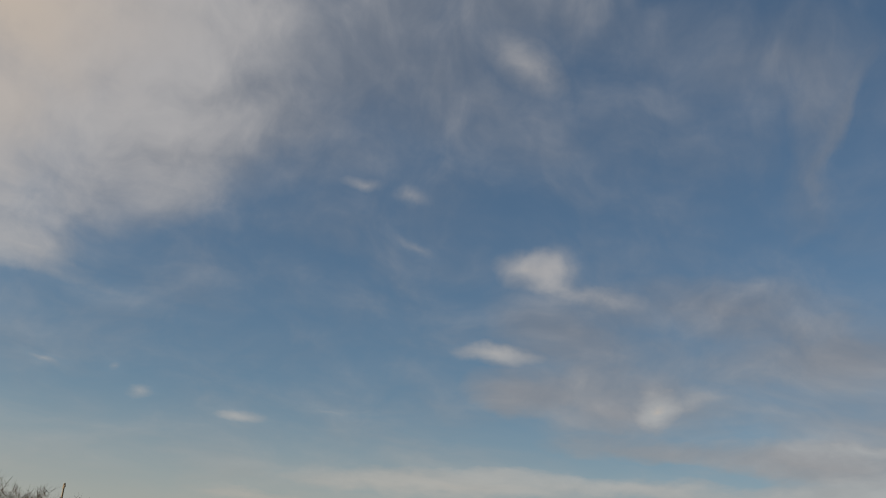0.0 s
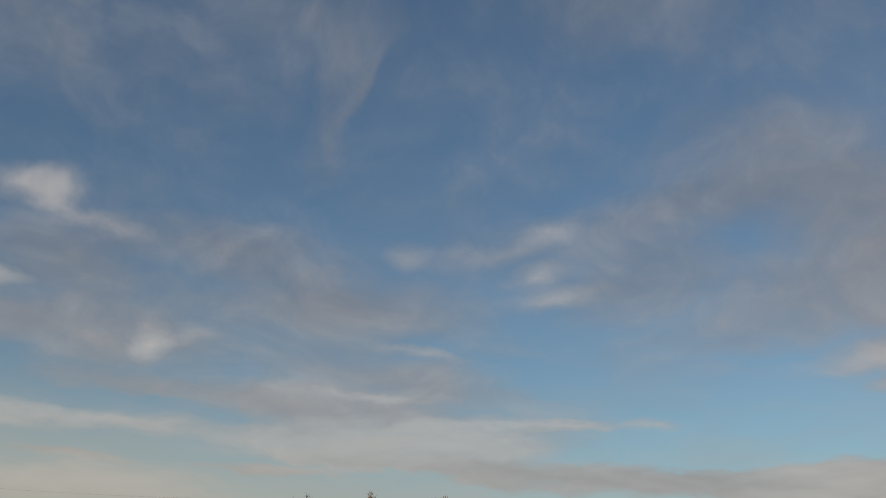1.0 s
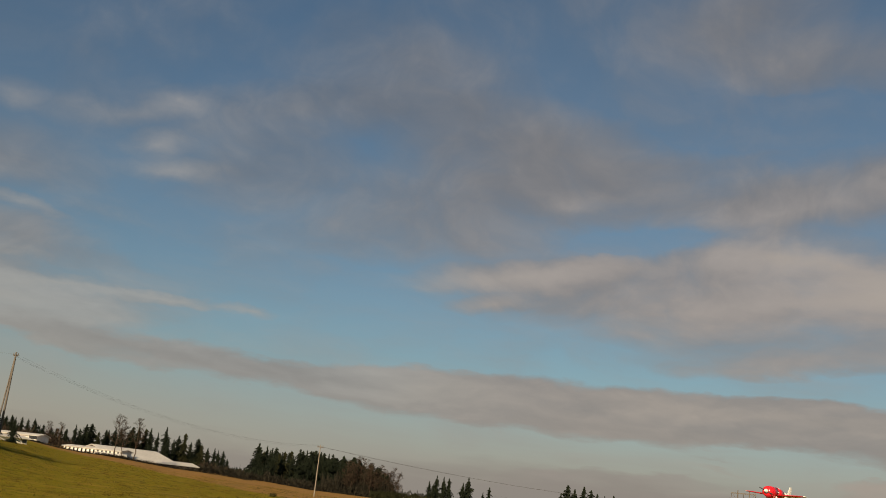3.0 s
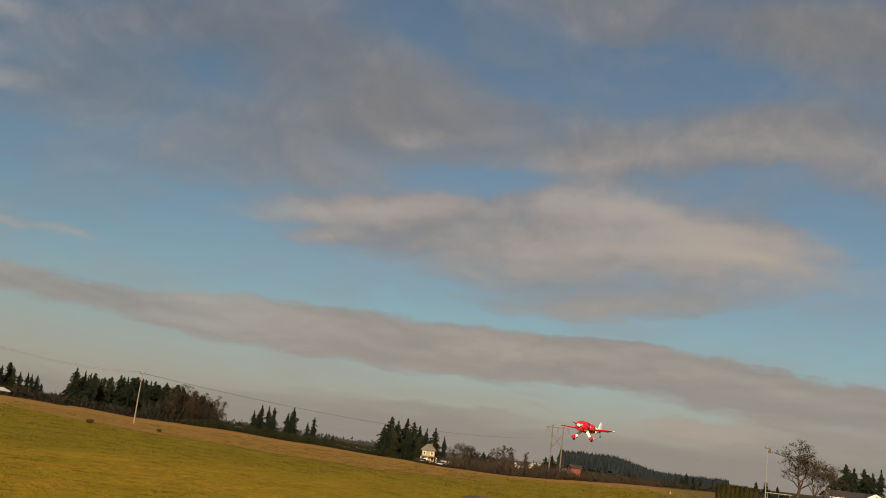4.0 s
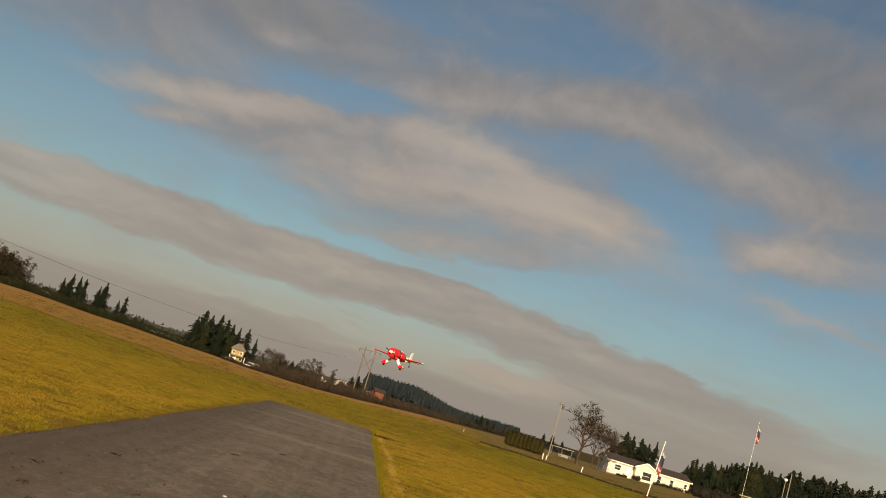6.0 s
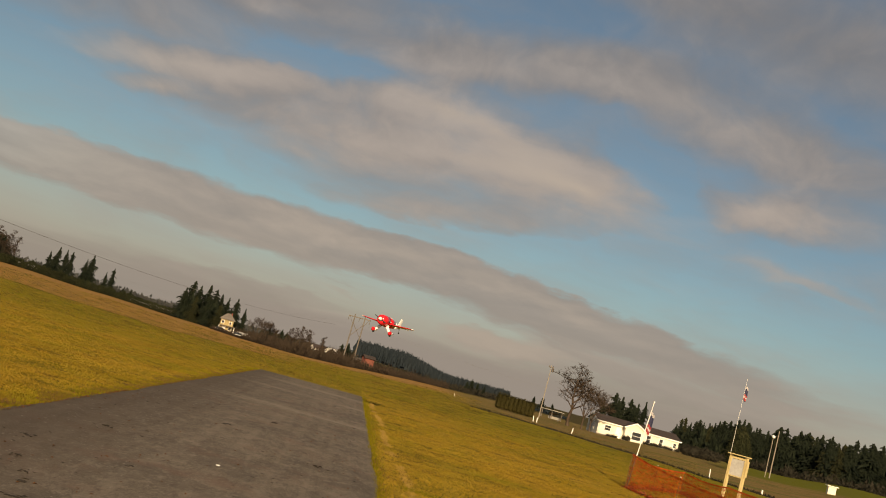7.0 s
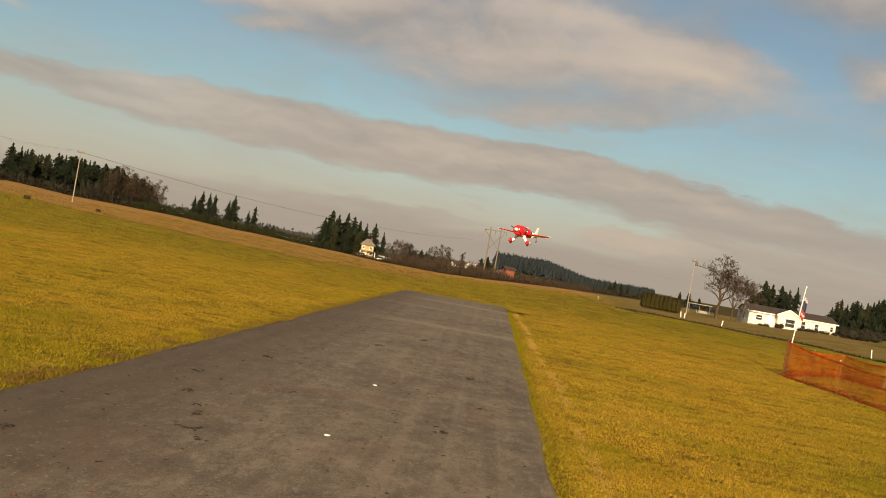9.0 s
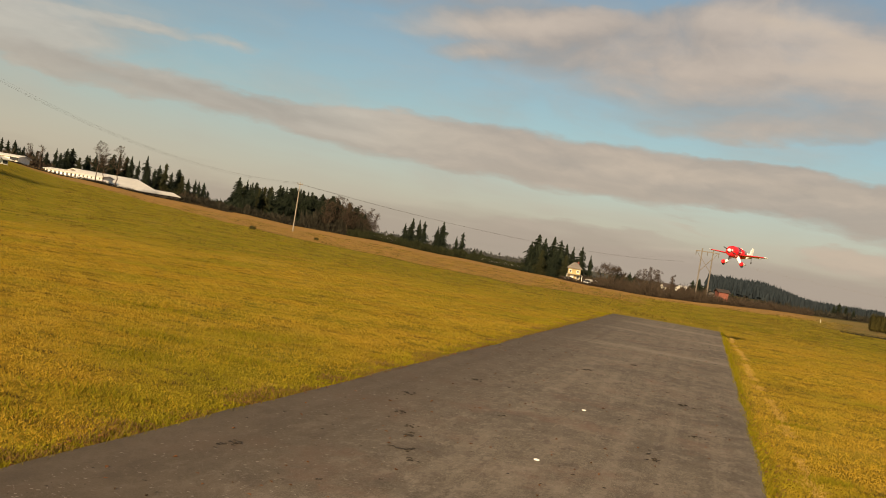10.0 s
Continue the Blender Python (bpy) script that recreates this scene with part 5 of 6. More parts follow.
for a, h in ((-2.9, 9.0), (-2.6, 9.6), (-2.3, 10.4), (-2.0, 10.0), (-1.75, 9.4), (-1.0, 8.6), (0.9, 6.5)):
    bare_tree("bare_tree", polar(a - 0.6, 420), h, 150 + int(a * 10) % 37, "slender leafless tree in the distance", 0.6, 4, trunk=0.1, rad=0.012, leader=True, group="distant bare trees")
for a, h in ((-4.2, 7.6), (-3.5, 8.4), (-3.2, 7.8), (0.0, 8.6), (0.35, 9.6), (0.75, 7.6), (2.2, 5.0), (-4.6, 6.4)):
    plant(rng.choice((0, 2)), a - 0.5, 430, h, 1.3)
# --- far wooded hill and far tree line
fv, ff = [], []
rg = random.Random(77)
for k in range(5200):
    a = rg.uniform(0.25, 9.5)
    r = rg.uniform(870, 1000)
    fall = max(0.0, min(1.0, (6.1 - a) / 3.2))
    hump = 4.1 + 6.6 * fall * fall * (3 - 2 * fall) - 0.8 * max(0.0, 1.2 - a) + 0.5 * noise.noise((a * 1.3, r * 0.004, 4.0))
    base = 1.7 - r * 0.0075 + hump * (r - 700) / 180
    x, y = r * math.sin(radians(a)), r * math.cos(radians(a))
    h, w = rg.uniform(3, 5.5), rg.uniform(1.6, 3.4)
    for j in range(3):
        an = rg.uniform(0, 6.28)
        n = len(fv)
        z0 = base - 6 + rg.uniform(-1, 2) + j * h * 0.22
        fv += [(x + math.cos(an) * w * (1 - j * 0.25), y + math.sin(an) * w * (1 - j * 0.25), z0), (x - math.cos(an) * w * (1 - j * 0.25), y - math.sin(an) * w * (1 - j * 0.25), z0), (x, y, z0 + h * 0.62 + 5)]
        ff.append((n, n + 1, n + 2))
tagged(raw("far_wood", fv, ff, M["forest_far"]), "dark wooded hill on the horizon", "forest", kind="stuff")
thicket("far_hedges", ((4, 520, 0.8), (7, 520, 1.0), (10, 500, 1.0), (13, 480, 1.0)), 4.2, 2600, "distant dark hedgerows", "forest_far", 17, 40, 1.4)
for a, h in ((7.0, 6.0), (7.25, 7.5), (7.6, 6.5), (8.0, 5.2), (10.9, 7), (11.4, 8), (12.0, 6)):
    plant(0, a, 500, h, 1.3)
# --- by the white house
for k in range(9):
    q = (k - 4) * 0.56
    at = polar(9.95, 134) + Vector((q * math.cos(radians(-18)), q * math.sin(radians(-18)), 0))
    at.z = ground_z(at.x, at.y) - 0.03
    leafy("hedge_shrub", at, 0.86, 1.5, (2.42, 2.36, 2.4, 2.3, 2.34, 2.26, 2.3, 2.2, 2.24)[k], 900, 0.085, "hedge", "clipped columnar evergreen, one of a dense olive-brown hedge", "shrub", 400 + k, 0.18, "evergreens of the clipped hedge", 0.6)
bare_tree("oak_tree", polar(13.05, 170), 9.0, 245, "old leafless oak with a broad spreading crown", 0.95, 6, trunk=0.2, rad=0.03, leader=True, reach=0.25, fork=3)
bare_tree("bare_tree", polar(13.85, 176), 8.0, 233, "smaller leafless tree with reddish twigs", 0.7, 5, rad=0.018)
bare_tree("bare_tree", polar(14.3, 182), 7.0, 234, "smaller leafless tree with reddish twigs", 0.7, 5, rad=0.018)
for a, h, k in ((14.75, 8.0, 1), (15.35, 10.2, 2), (15.75, 9.6, 0), (16.25, 9.4, 2), (16.65, 8.6, 0), (17.05, 9.4, 1), (15.55, 8.6, 0), (16.45, 8.0, 2)):
    plant(k, a, 236 + rng.uniform(-6, 6), h, 1.15)
SKYLINE_RIGHT = ((18.5, 1.0), (19, 1.35), (20.5, 1.5), (21.6, 1.8), (22.4, 2.1), (24, 2.15), (26, 2.3), (28, 2.5), (32, 2.7), (36, 2.7))
for k in range(140):
    a = 18.9 + 13.6 * (k + rng.uniform(-0.9, 0.9)) / 139
    near = k % 3 == 0
    r = (262 if near else 285) + rng.uniform(0, 22)
    plant(rng.choice((0, 4, 2, 3, 5, 1)), a, r, to_top(SKYLINE_RIGHT, a, r) * rng.choice((1.03, 0.97, 0.9, 0.8)) * (0.85 if near else 1.0), rng.uniform(1.0, 1.6))
thicket("wood_right", ((18.9, 270, 0.8), (22, 270, 1.2), (26, 270, 1.2), (36, 270, 1.2)), 8.6, 14000, "dense dark undergrowth inside the wood", "needles", 27, 22, 0.9)
thicket("brush_right", ((18.6, 250, 0.7), (22, 250, 0.9), (26, 248, 1.0), (36, 245, 1.0)), 4.2, 5200, "dark brown brush at the foot of the wood", "shrub", 23, 12)
leafy("cone_evergreen", polar(22.4, 132), 4.3, 4.3, 6.3, 5200, 0.15, "hedge_far", "dense cone-shaped evergreen tree", "tree", 210, 0.85)
for k, (a, w, h) in enumerate(((19.7, 1.6, 1.3), (20.2, 2.4, 1.4), (20.7, 2.2, 1.2), (21.2, 2.0, 1.2), (20.45, 1.8, 1.0))):
    leafy("dark_shrub", polar(a, 178), w * 1.5, 2.2, h * 1.35, 620, 0.17, "shrub", "low dark shrub near the house", "shrub", 220 + k, 0.2, "shrubs beside the house")
# --- scattered weeds on the grass
for k, (a, r, s) in enumerate(((-25.75, 104, 0.36), (-22.1, 113, 0.22))):
    leafy("weed_clump", polar(a, r), s * 2.6, s * 1.6, s, 200, 0.07, "hedge", "dark clump of weeds in the grass", "weed", 240 + k, 0.3, "weed clumps")

# ======================= buildings =======================


def gable_roof(bm, x0, x1, y0, y1, z, rise, over=0.35, thick=0.14):
    """Two slabs over the plan x0..x1, y0..y1, ridge along x."""
    mid, half = (y0 + y1) / 2, (y1 - y0) / 2 + over
    slope = rise / ((y1 - y0) / 2)
    low = z - over * slope
    for sg in (-1, 1):
        vs = [bm.verts.new((x, mid + sg * yy, zz + dz)) for dz in (0, thick) for x, yy, zz in ((x0 - over, half, low), (x1 + over, half, low), (x1 + over, 0, z + rise), (x0 - over, 0, z + rise))]
        for f in ((0, 1, 2, 3), (4, 5, 6, 7), (0, 1, 5, 4), (1, 2, 6, 5), (2, 3, 7, 6), (3, 0, 4, 7)):
            bm.faces.new([vs[i] for i in f])
    bmesh.ops.recalc_face_normals(bm, faces=bm.faces)
    return bm


def gable_walls(bm, x0, x1, y0, y1, h, rise):
    """Closed body with gable ends at x0 and x1."""
    mid = (y0 + y1) / 2
    a = [bm.verts.new(p) for p in ((x0, y0, -0.6), (x0, y1, -0.6), (x0, y1, h), (x0, mid, h + rise), (x0, y0, h))]
    b = [bm.verts.new(p) for p in ((x1, y0, -0.6), (x1, y1, -0.6), (x1, y1, h), (x1, mid, h + rise), (x1, y0, h))]
    bm.faces.new(a)
    bm.faces.new(b[::-1])
    for i in range(5):
        j = (i + 1) % 5
        bm.faces.new((a[j], a[i], b[i], b[j]))
    bmesh.ops.recalc_face_normals(bm, faces=bm.faces)
    return bm


def window(parent, x, z, w, h, y=0.0, m=None, mullion=True):
    """A window on the wall that faces -y: frame of four bars and panes."""
    bm = fresh()
    for bx, bz, bw, bh in ((x, z + h / 2, w + 0.16, 0.1), (x, z - h / 2, w + 0.16, 0.1), (x - w / 2, z, 0.1, h), (x + w / 2, z, 0.1, h)):
        box(bm, bx, y - 0.06, bz, bw, 0.08, bh, m)
    if mullion:
        box(bm, x, y - 0.055, z, w, 0.05, 0.05, m)
    fr = part("window", bm, M["white_paint"], parent, "white framed window")
    bm = fresh()
    box(bm, x, y - 0.04, z, w - 0.08, 0.02, h - 0.08, m)
    part("pane", bm, M["glass"], fr)
    return fr


def siding(bm, x0, x1, y, z0, z1, step=0.2, m=None):
    """Lapped boards on the face that looks to -y."""
    z = z0
    while z < z1:
        top = min(z + step, z1)
        vs = [bm.verts.new((m or Matrix()) @ Vector(p)) for p in ((x0, y - 0.03, z), (x1, y - 0.03, z), (x1, y - 0.008, top), (x0, y - 0.008, top), (x0, y, z), (x1, y, z))]
        bm.faces.new(vs[:4])
        bm.faces.new((vs[4], vs[5], vs[1], vs[0]))
        z = top
    return bm


def white_house():
    left, right = polar(14.72, 190), polar(19.23, 194.5)
    d = right - left
    length = math.hypot(d.x, d.y)
    z = min(left.z, right.z) - 0.05
    m = Matrix.Translation((left.x, left.y, z)) @ Matrix.Rotation(math.atan2(d.y, d.x), 4, "Z")
    hs = thing("white_house", m, "long single-storey cream-white house with a brown roof", "house")
    L, D, H = length, 8.2, 2.65
    part("wall", gable_walls(fresh(), 0, L, 0, D, H, 1.0), M["siding"], hs)
    bm = fresh()
    siding(bm, 0, L, 0.0, 0.25, H)
    part("siding_front", bm, M["siding"], hs, "lapped cream boards")
    part("roof", gable_roof(fresh(), 0, L, 0, D, H + 0.03, 1.0), M["roof_brown"], hs, "brown shingle roof")
    bm = fresh()
    box(bm, L / 2, -0.38, H - 0.13, L + 0.8, 0.06, 0.2)
    part("eave_board", bm, M["white_paint"], hs)
    bm = fresh()
    for sg in (-1, 1):
        p, q = Vector((-0.37, D / 2 + sg * (D / 2 + 0.35), H - 0.08)), Vector((-0.37, D / 2, H + 1.03))
        mm = Matrix.Translation((p + q) / 2) @ (q - p).to_track_quat("Y", "Z").to_matrix().to_4x4()
        box(bm, 0, 0, 0, 0.05, (q - p).length, 0.2, mm)
    part("barge_board", bm, M["white_paint"], hs)
    bm = fresh()
    box(bm, L / 2, -0.02, 0.0, L + 0.05, 0.06, 0.5)
    part("plinth", bm, M["shade_wall"], hs)
    # the gabled bay, its ridge running out of the front
    x0, x1 = L * 0.31, L * 0.545
    mb = Matrix.Translation(((x0 + x1) / 2, 0, 0)) @ Matrix.Rotation(radians(-90), 4, "Z")
    half = (x1 - x0) / 2
    bm = gable_walls(fresh(), -0.0, 1.5, -half, half, H, 0.95)
    bm.transform(mb)
    bay = part("bay", bm, M["siding"], hs, "projecting gabled bay")
    bm = gable_roof(fresh(), -4.2, 1.5, -half, half, H + 0.05, 0.95, 0.3)
    bm.transform(mb)
    part("bay_roof", bm, M["roof_brown"], hs)
    bm = fresh()
    for sg in (-1, 1):
        p, q = Vector(((x0 + x1) / 2 + sg * (half + 0.35), -1.83, H - 0.08)), Vector(((x0 + x1) / 2, -1.83, H + 1.05))
        mm = Matrix.Translation((p + q) / 2) @ (q - p).to_track_quat("Y", "Z").to_matrix().to_4x4()
        box(bm, 0, 0, 0, 0.05, (q - p).length, 0.24, mm)
    part("bay_trim", bm, M["white_paint"], hs)
    window(hs, x0 + half * 1.2, 1.4, half * 0.95, 1.5, -1.5)
    window(hs, L * 0.12, 1.55, 1.2, 1.0)
    window(hs, L * 0.63, 1.5, 0.85, 1.35)
    window(hs, L * 0.785, 1.45, 0.75, 1.35)
    window(hs, L * 0.955, 1.6, 0.65, 0.95)
    bm = fresh()
    box(bm, L * 0.255, -0.03, 1.2, 0.95, 0.06, 2.05, bevel=0.01)
    door = part("door", bm, M["white_paint"], hs, "closed white front door")
    bm = fresh()
    box(bm, L * 0.255 + 0.36, -0.08, 1.15, 0.05, 0.06, 0.12)
    part("handle", bm, M["steel"], door)
    side = Matrix.Rotation(radians(-90), 4, "Z")
    window(hs, -D * 0.62, 1.45, 0.9, 1.3, 0.0, side)
    window(hs, -D * 0.36, 1.45, 0.9, 1.3, 0.0, side)
    for k in range(11):
        f = (0.13, 0.2, 0.29, 0.335, 0.56, 0.61, 0.68, 0.74, 0.82, 0.88, 0.97)[k]
        p = m @ Vector((L * f, -1.2 - (1.6 if 0.28 < f < 0.55 else 0), 0))
        p.z = ground_z(p.x, p.y)
        s = rng.uniform(0.6, 1.1)
        leafy("foundation_shrub", p, 1.5 * s, 1.1, (1.1 if k in (2, 3) else 0.5) * s, 240, 0.13, "shrub", "low dark shrub against the house front", "shrub", 300 + k, 0.5 if k in (2, 3) else 0.1, "shrubs along the house front")


white_house()


def plain_shed(name, a0, r0, a1, r1, depth, h, rise, wall, roof, label, category, slots=0, openings=()):
    """A long building with a pitched roof between two bearings."""
    left, right = polar(a0, r0), polar(a1, r1)
    d = right - left
    m = Matrix.Translation((left.x, left.y, (left.z + right.z) / 2)) @ Matrix.Rotation(math.atan2(d.y, d.x), 4, "Z")
    L = math.hypot(d.x, d.y)
    t = thing(name, m, label, category)
    part("wall", gable_walls(fresh(), 0, L, 0, depth, h, rise), M[wall], t)
    part("roof", gable_roof(fresh(), 0, L, 0, depth, h + 0.04, rise, 0.5, 0.16), M[roof], t)
    for k in range(slots):
        bm = fresh()
        box(bm, L * (k + 0.5) / slots, -0.02, h * 0.5, L / slots * 0.4, 0.06, h * 0.7)
        part("bay_opening", bm, M["glass"], t, "dark opening between posts")
    for x, w, hh, material, nm in openings:
        bm = fresh()
        box(bm, L * x, -0.03, hh / 2, w, 0.08, hh)
        part(nm, bm, M[material], t)
    return t


plain_shed("barn", -37.1, 300, -34.2, 294, 9, 1.25, 0.45, "white_paint", "roof_metal", "long white farm shed with open bays", "barn", 14)
plain_shed("barn", -34.7, 306, -31.4, 318, 20, 0.9, 2.5, "shade_wall", "roof_metal", "broad barn with a pale metal roof", "barn", 0, ((0.3, 3, 0.7, "glass", "door"), (0.7, 3, 0.7, "glass", "door")))
plain_shed("barn_wing", -33.6, 298, -30.05, 310, 7, 0.5, 0.85, "shade_wall", "roof_metal", "lower barn wing with pale roof and dark open side", "barn", 10)
plain_shed("lean_to", -35.4, 288, -33.9, 288, 4, 0.45, 0.35, "shade_wall", "roof_metal", "low lean-to with a pale metal roof", "shed", 0, ((0.5, 2, 0.4, "glass", "door"),))
plain_shed("barn", -41.2, 300, -38.5, 295, 10, 0.9, 0.6, "white_paint", "roof_metal", "white shed with a pale metal roof", "barn", 0, ((0.93, 2.2, 0.9, "glass", "door"),))
plain_shed("farm_shed", -40.25, 190, -38.95, 192, 5, 0.75, 0.35, "white_paint", "roof_metal", "low white shed by the farmyard", "shed", 0, ((0.9, 0.8, 0.6, "glass", "door"),))
plain_shed("farm_house", -47.6, 138, -45.9, 137, 6, 2.0, 1.1, "shade_wall", "roof_brown", "brown farmhouse among shrubs and bare trees", "house", 0, ((0.5, 1.0, 2.0, "white_paint", "door"), (0.25, 1.1, 1.2, "glass", "window"), (0.75, 1.1, 1.2, "glass", "window")))
thicket("brush_barns", ((-39, 276, 0.7), (-37, 280, 0.8), (-35.2, 282, 0.5), (-34, 280, 1.3), (-33, 284, 1.0), (-31, 300, 0.5), (-29.5, 308, 0.8)), 1.5, 1500, "dark brush in front of the barns", "shrub", 29, 5, 0.35)
plain_shed("greenhouse", -19.6, 460, -17.6, 466, 8, 0.9, 0.6, "board_grey", "roof_metal", "pale low greenhouse beyond the trees", "greenhouse", 8)
plain_shed("greenhouse", -14.4, 400, -9.8, 396, 6, 0.9, 0.5, "board_grey", "roof_metal", "long pale low greenhouse beyond the hedge", "greenhouse", 12)
plain_shed("garage", -6.15, 304, -5.75, 305, 4, 1.1, 0.5, "shade_wall", "board_grey", "grey garage beside the yellow house", "garage", 0, ((0.5, 1.6, 1.1, "glass", "door"),))
plain_shed("red_house", 0.98, 330, 1.5, 331, 4, rise_to(1.2, 330, -0.09), 0.7, "red_wall", "roof_brown", "small red-brown barn by the thicket", "barn", 0, ((0.25, 0.8, 1.5, "shade_wall", "door"),))
plain_shed("distant_house", -2.0, 450, -1.3, 452, 6, 4.4, 1.5, "white_paint", "roof_brown", "distant pale house with a dark roof", "house", 0, ((0.5, 1.2, 1.2, "glass", "window"),))
plain_shed("distant_house", -1.0, 440, -0.5, 442, 6, 4.2, 1.2, "white_paint", "roof_metal", "distant pale house with a light roof", "house", 0, ((0.5, 1.2, 1.2, "glass", "window"),))
plain_shed("distant_house", 0.5, 440, 1.3, 442, 6, 3.2, 0.8, "board_grey", "shade_wall", "distant pale shed behind the pylon", "shed", 0, ((0.5, 1.2, 1.2, "glass", "window"),))


def yellow_house():
    """Two storeys under a hipped roof, with a porch along the front."""
    p = polar(-7.12, 300)
    t = thing("yellow_house", Matrix.Translation(p) @ Matrix.Rotation(radians(9), 4, "Z"), "two-storey yellow house with a grey-brown hipped roof and porch", "house")
    wide, deep, eave, top = 3.7, 4.4, rise_to(-7.12, 300, -0.10), rise_to(-7.12, 300, 0.26)
    bm = fresh()
    box(bm, 0, deep / 2, eave / 2 - 0.3, wide, deep, eave + 0.6)
    part("wall", bm, M["yellow_wall"], t)
    bm = fresh()
    o = 0.45
    low = [bm.verts.new((x, y, eave - 0.05)) for x, y in ((-wide / 2 - o, -o), (wide / 2 + o, -o), (wide / 2 + o, deep + o), (-wide / 2 - o, deep + o))]
    rim = [bm.verts.new(v.co + Vector((0, 0, 0.16))) for v in low]
    ridge = [bm.verts.new((x, deep / 2, top)) for x in (-0.5, 0.5)]
    bm.faces.new(low[::-1])
    for a in range(4):
        bm.faces.new((low[a], low[(a + 1) % 4], rim[(a + 1) % 4], rim[a]))
    for f in ((rim[0], rim[1], ridge[1], ridge[0]), (rim[1], rim[2], ridge[1]), (rim[2], rim[3], ridge[0], ridge[1]), (rim[3], rim[0], ridge[0])):
        bm.faces.new(f)
    bmesh.ops.recalc_face_normals(bm, faces=bm.faces)
    part("roof", bm, M["shade_wall"], t, "grey-brown hipped roof")
    for x in (-1.2, 1.0):
        window(t, x, eave - 0.85, 0.7, 0.8, mullion=False)
    window(t, 1.2, 1.5, 0.9, 0.9, mullion=False)
    bm = fresh()
    box(bm, -0.7, -0.04, 1.0, 0.9, 0.08, 2.0)
    part("door", bm, M["white_paint"], t)
    bm = fresh()
    box(bm, 0.1, -0.75, eave * 0.56, wide + 0.9, 1.5, 0.14, bevel=0.02)
    part("porch_roof", bm, M["shade_wall"], t)
    for x in (-2.1, -0.2, 2.4):
        bm = fresh()
        box(bm, x, -1.4, eave * 0.28 - 0.2, 0.14, 0.14, eave * 0.56 + 0.2)
        part("porch_post", bm, M["white_paint"], t)
    bm = fresh()
    rod(bm, (0.9, deep * 0.6, top - 0.9), (0.9, deep * 0.6, top + 0.3), 0.25, 0.25, 4)
    part("chimney", bm, M["red_wall"], t)


yellow_house()
shelter = thing("open_shelter", Matrix.Translation(polar(12.05, 225)) @ Matrix.Rotation(radians(-8), 4, "Z"), "open-sided grey shelter with a thin flat roof", "shelter")
for sx in (-2.2, 0.0, 2.2):
    for sy in (-1.4, 1.4):
        part("post", rod(fresh(), (sx, sy, -0.3), (sx, sy, 1.85), 0.08, 0.08, 8), M["grey_wood"], shelter)
bm = fresh()
box(bm, 0, 0, 1.93, 5.2, 3.6, 0.16, bevel=0.02)
part("roof", bm, M["shelter_grey"], shelter, "thin grey roof sheet")
bm = fresh()
box(bm, 0.9, 1.4, 0.8, 2.6, 0.08, 1.5)
part("back_wall", bm, M["shelter_grey"], shelter)



def car(at, turn, paint, label):
    t = thing("car", Matrix.Translation(at) @ Matrix.Rotation(radians(turn), 4, "Z"), label, "car", "parked cars")
    bm = fresh()
    box(bm, 0, 0, 0.62, 4.3, 1.75, 0.55, bevel=0.12)
    part("body", bm, M[paint], t)
    bm = fresh()
    r = bmesh.ops.create_cube(bm, size=1.0, matrix=Matrix.Translation((-0.2, 0, 1.13)) @ Matrix.Diagonal((2.3, 1.5, 0.52, 1)))
    for v in r["verts"]:
        if v.co.z > 1.2:
            v.co.x = -0.2 + (v.co.x + 0.2) * 0.68
    part("cabin", bm, M["glass"], t, "dark glazed cabin")
    for x in (-1.35, 1.35):
        for y in (-0.8, 0.8):
            bm = fresh()
            rod(bm, (x, y - 0.1, 0.32), (x, y + 0.1, 0.32), 0.32, 0.32, 14)
            part("wheel", bm, M["rubber"], t)
    return t


car(polar(-42.5, 130), 15, "car_white", "white car parked in the farmyard")
car(polar(-41.95, 133), 40, "car_dark", "dark red car parked in the farmyard")
car(polar(-7.4, 294), 75, "car_white", "white car parked before the yellow house")
car(polar(-6.35, 296), 62, "car_white", "white car parked before the yellow house")
car(polar(-43.3, 136), 8, "car_white", "white car parked in the farmyard")

# ======================= poles and lines =======================


def pole(name, at, h, r, label, arm=0.0, arm_turn=0.0, twin=False, wood="pole_wood", group=""):
    t = thing(name, Matrix.Translation(at), label, "pole", group)
    part("post", rod(fresh(), (0, 0, -0.3), (0, 0, h), r, r * 0.62, 10), M[wood], t)
    if arm:
        bm = fresh()
        mm = Matrix.Rotation(radians(arm_turn), 4, "Z")
        box(bm, 0, 0, h - 0.35, arm, 0.12, 0.14, mm, 0.01)
        ca = part("crossarm", bm, M["grey_wood"], t)
        for s in (-0.45, 0.0, 0.45):
            bm = fresh()
            p = mm @ Vector((arm * s, 0, h - 0.28))
            rod(bm, p, p + Vector((0, 0, 0.2)), 0.05, 0.03, 8)
            part("insulator", bm, M["grey_wood"], ca)
    if twin:
        part("brace_pole", rod(fresh(), (-0.9, 0.3, -0.3), (-0.1, 0.05, h * 0.92), r * 0.7, r * 0.45, 8), M["grey_wood"], t, "leaning brace pole")
    return t


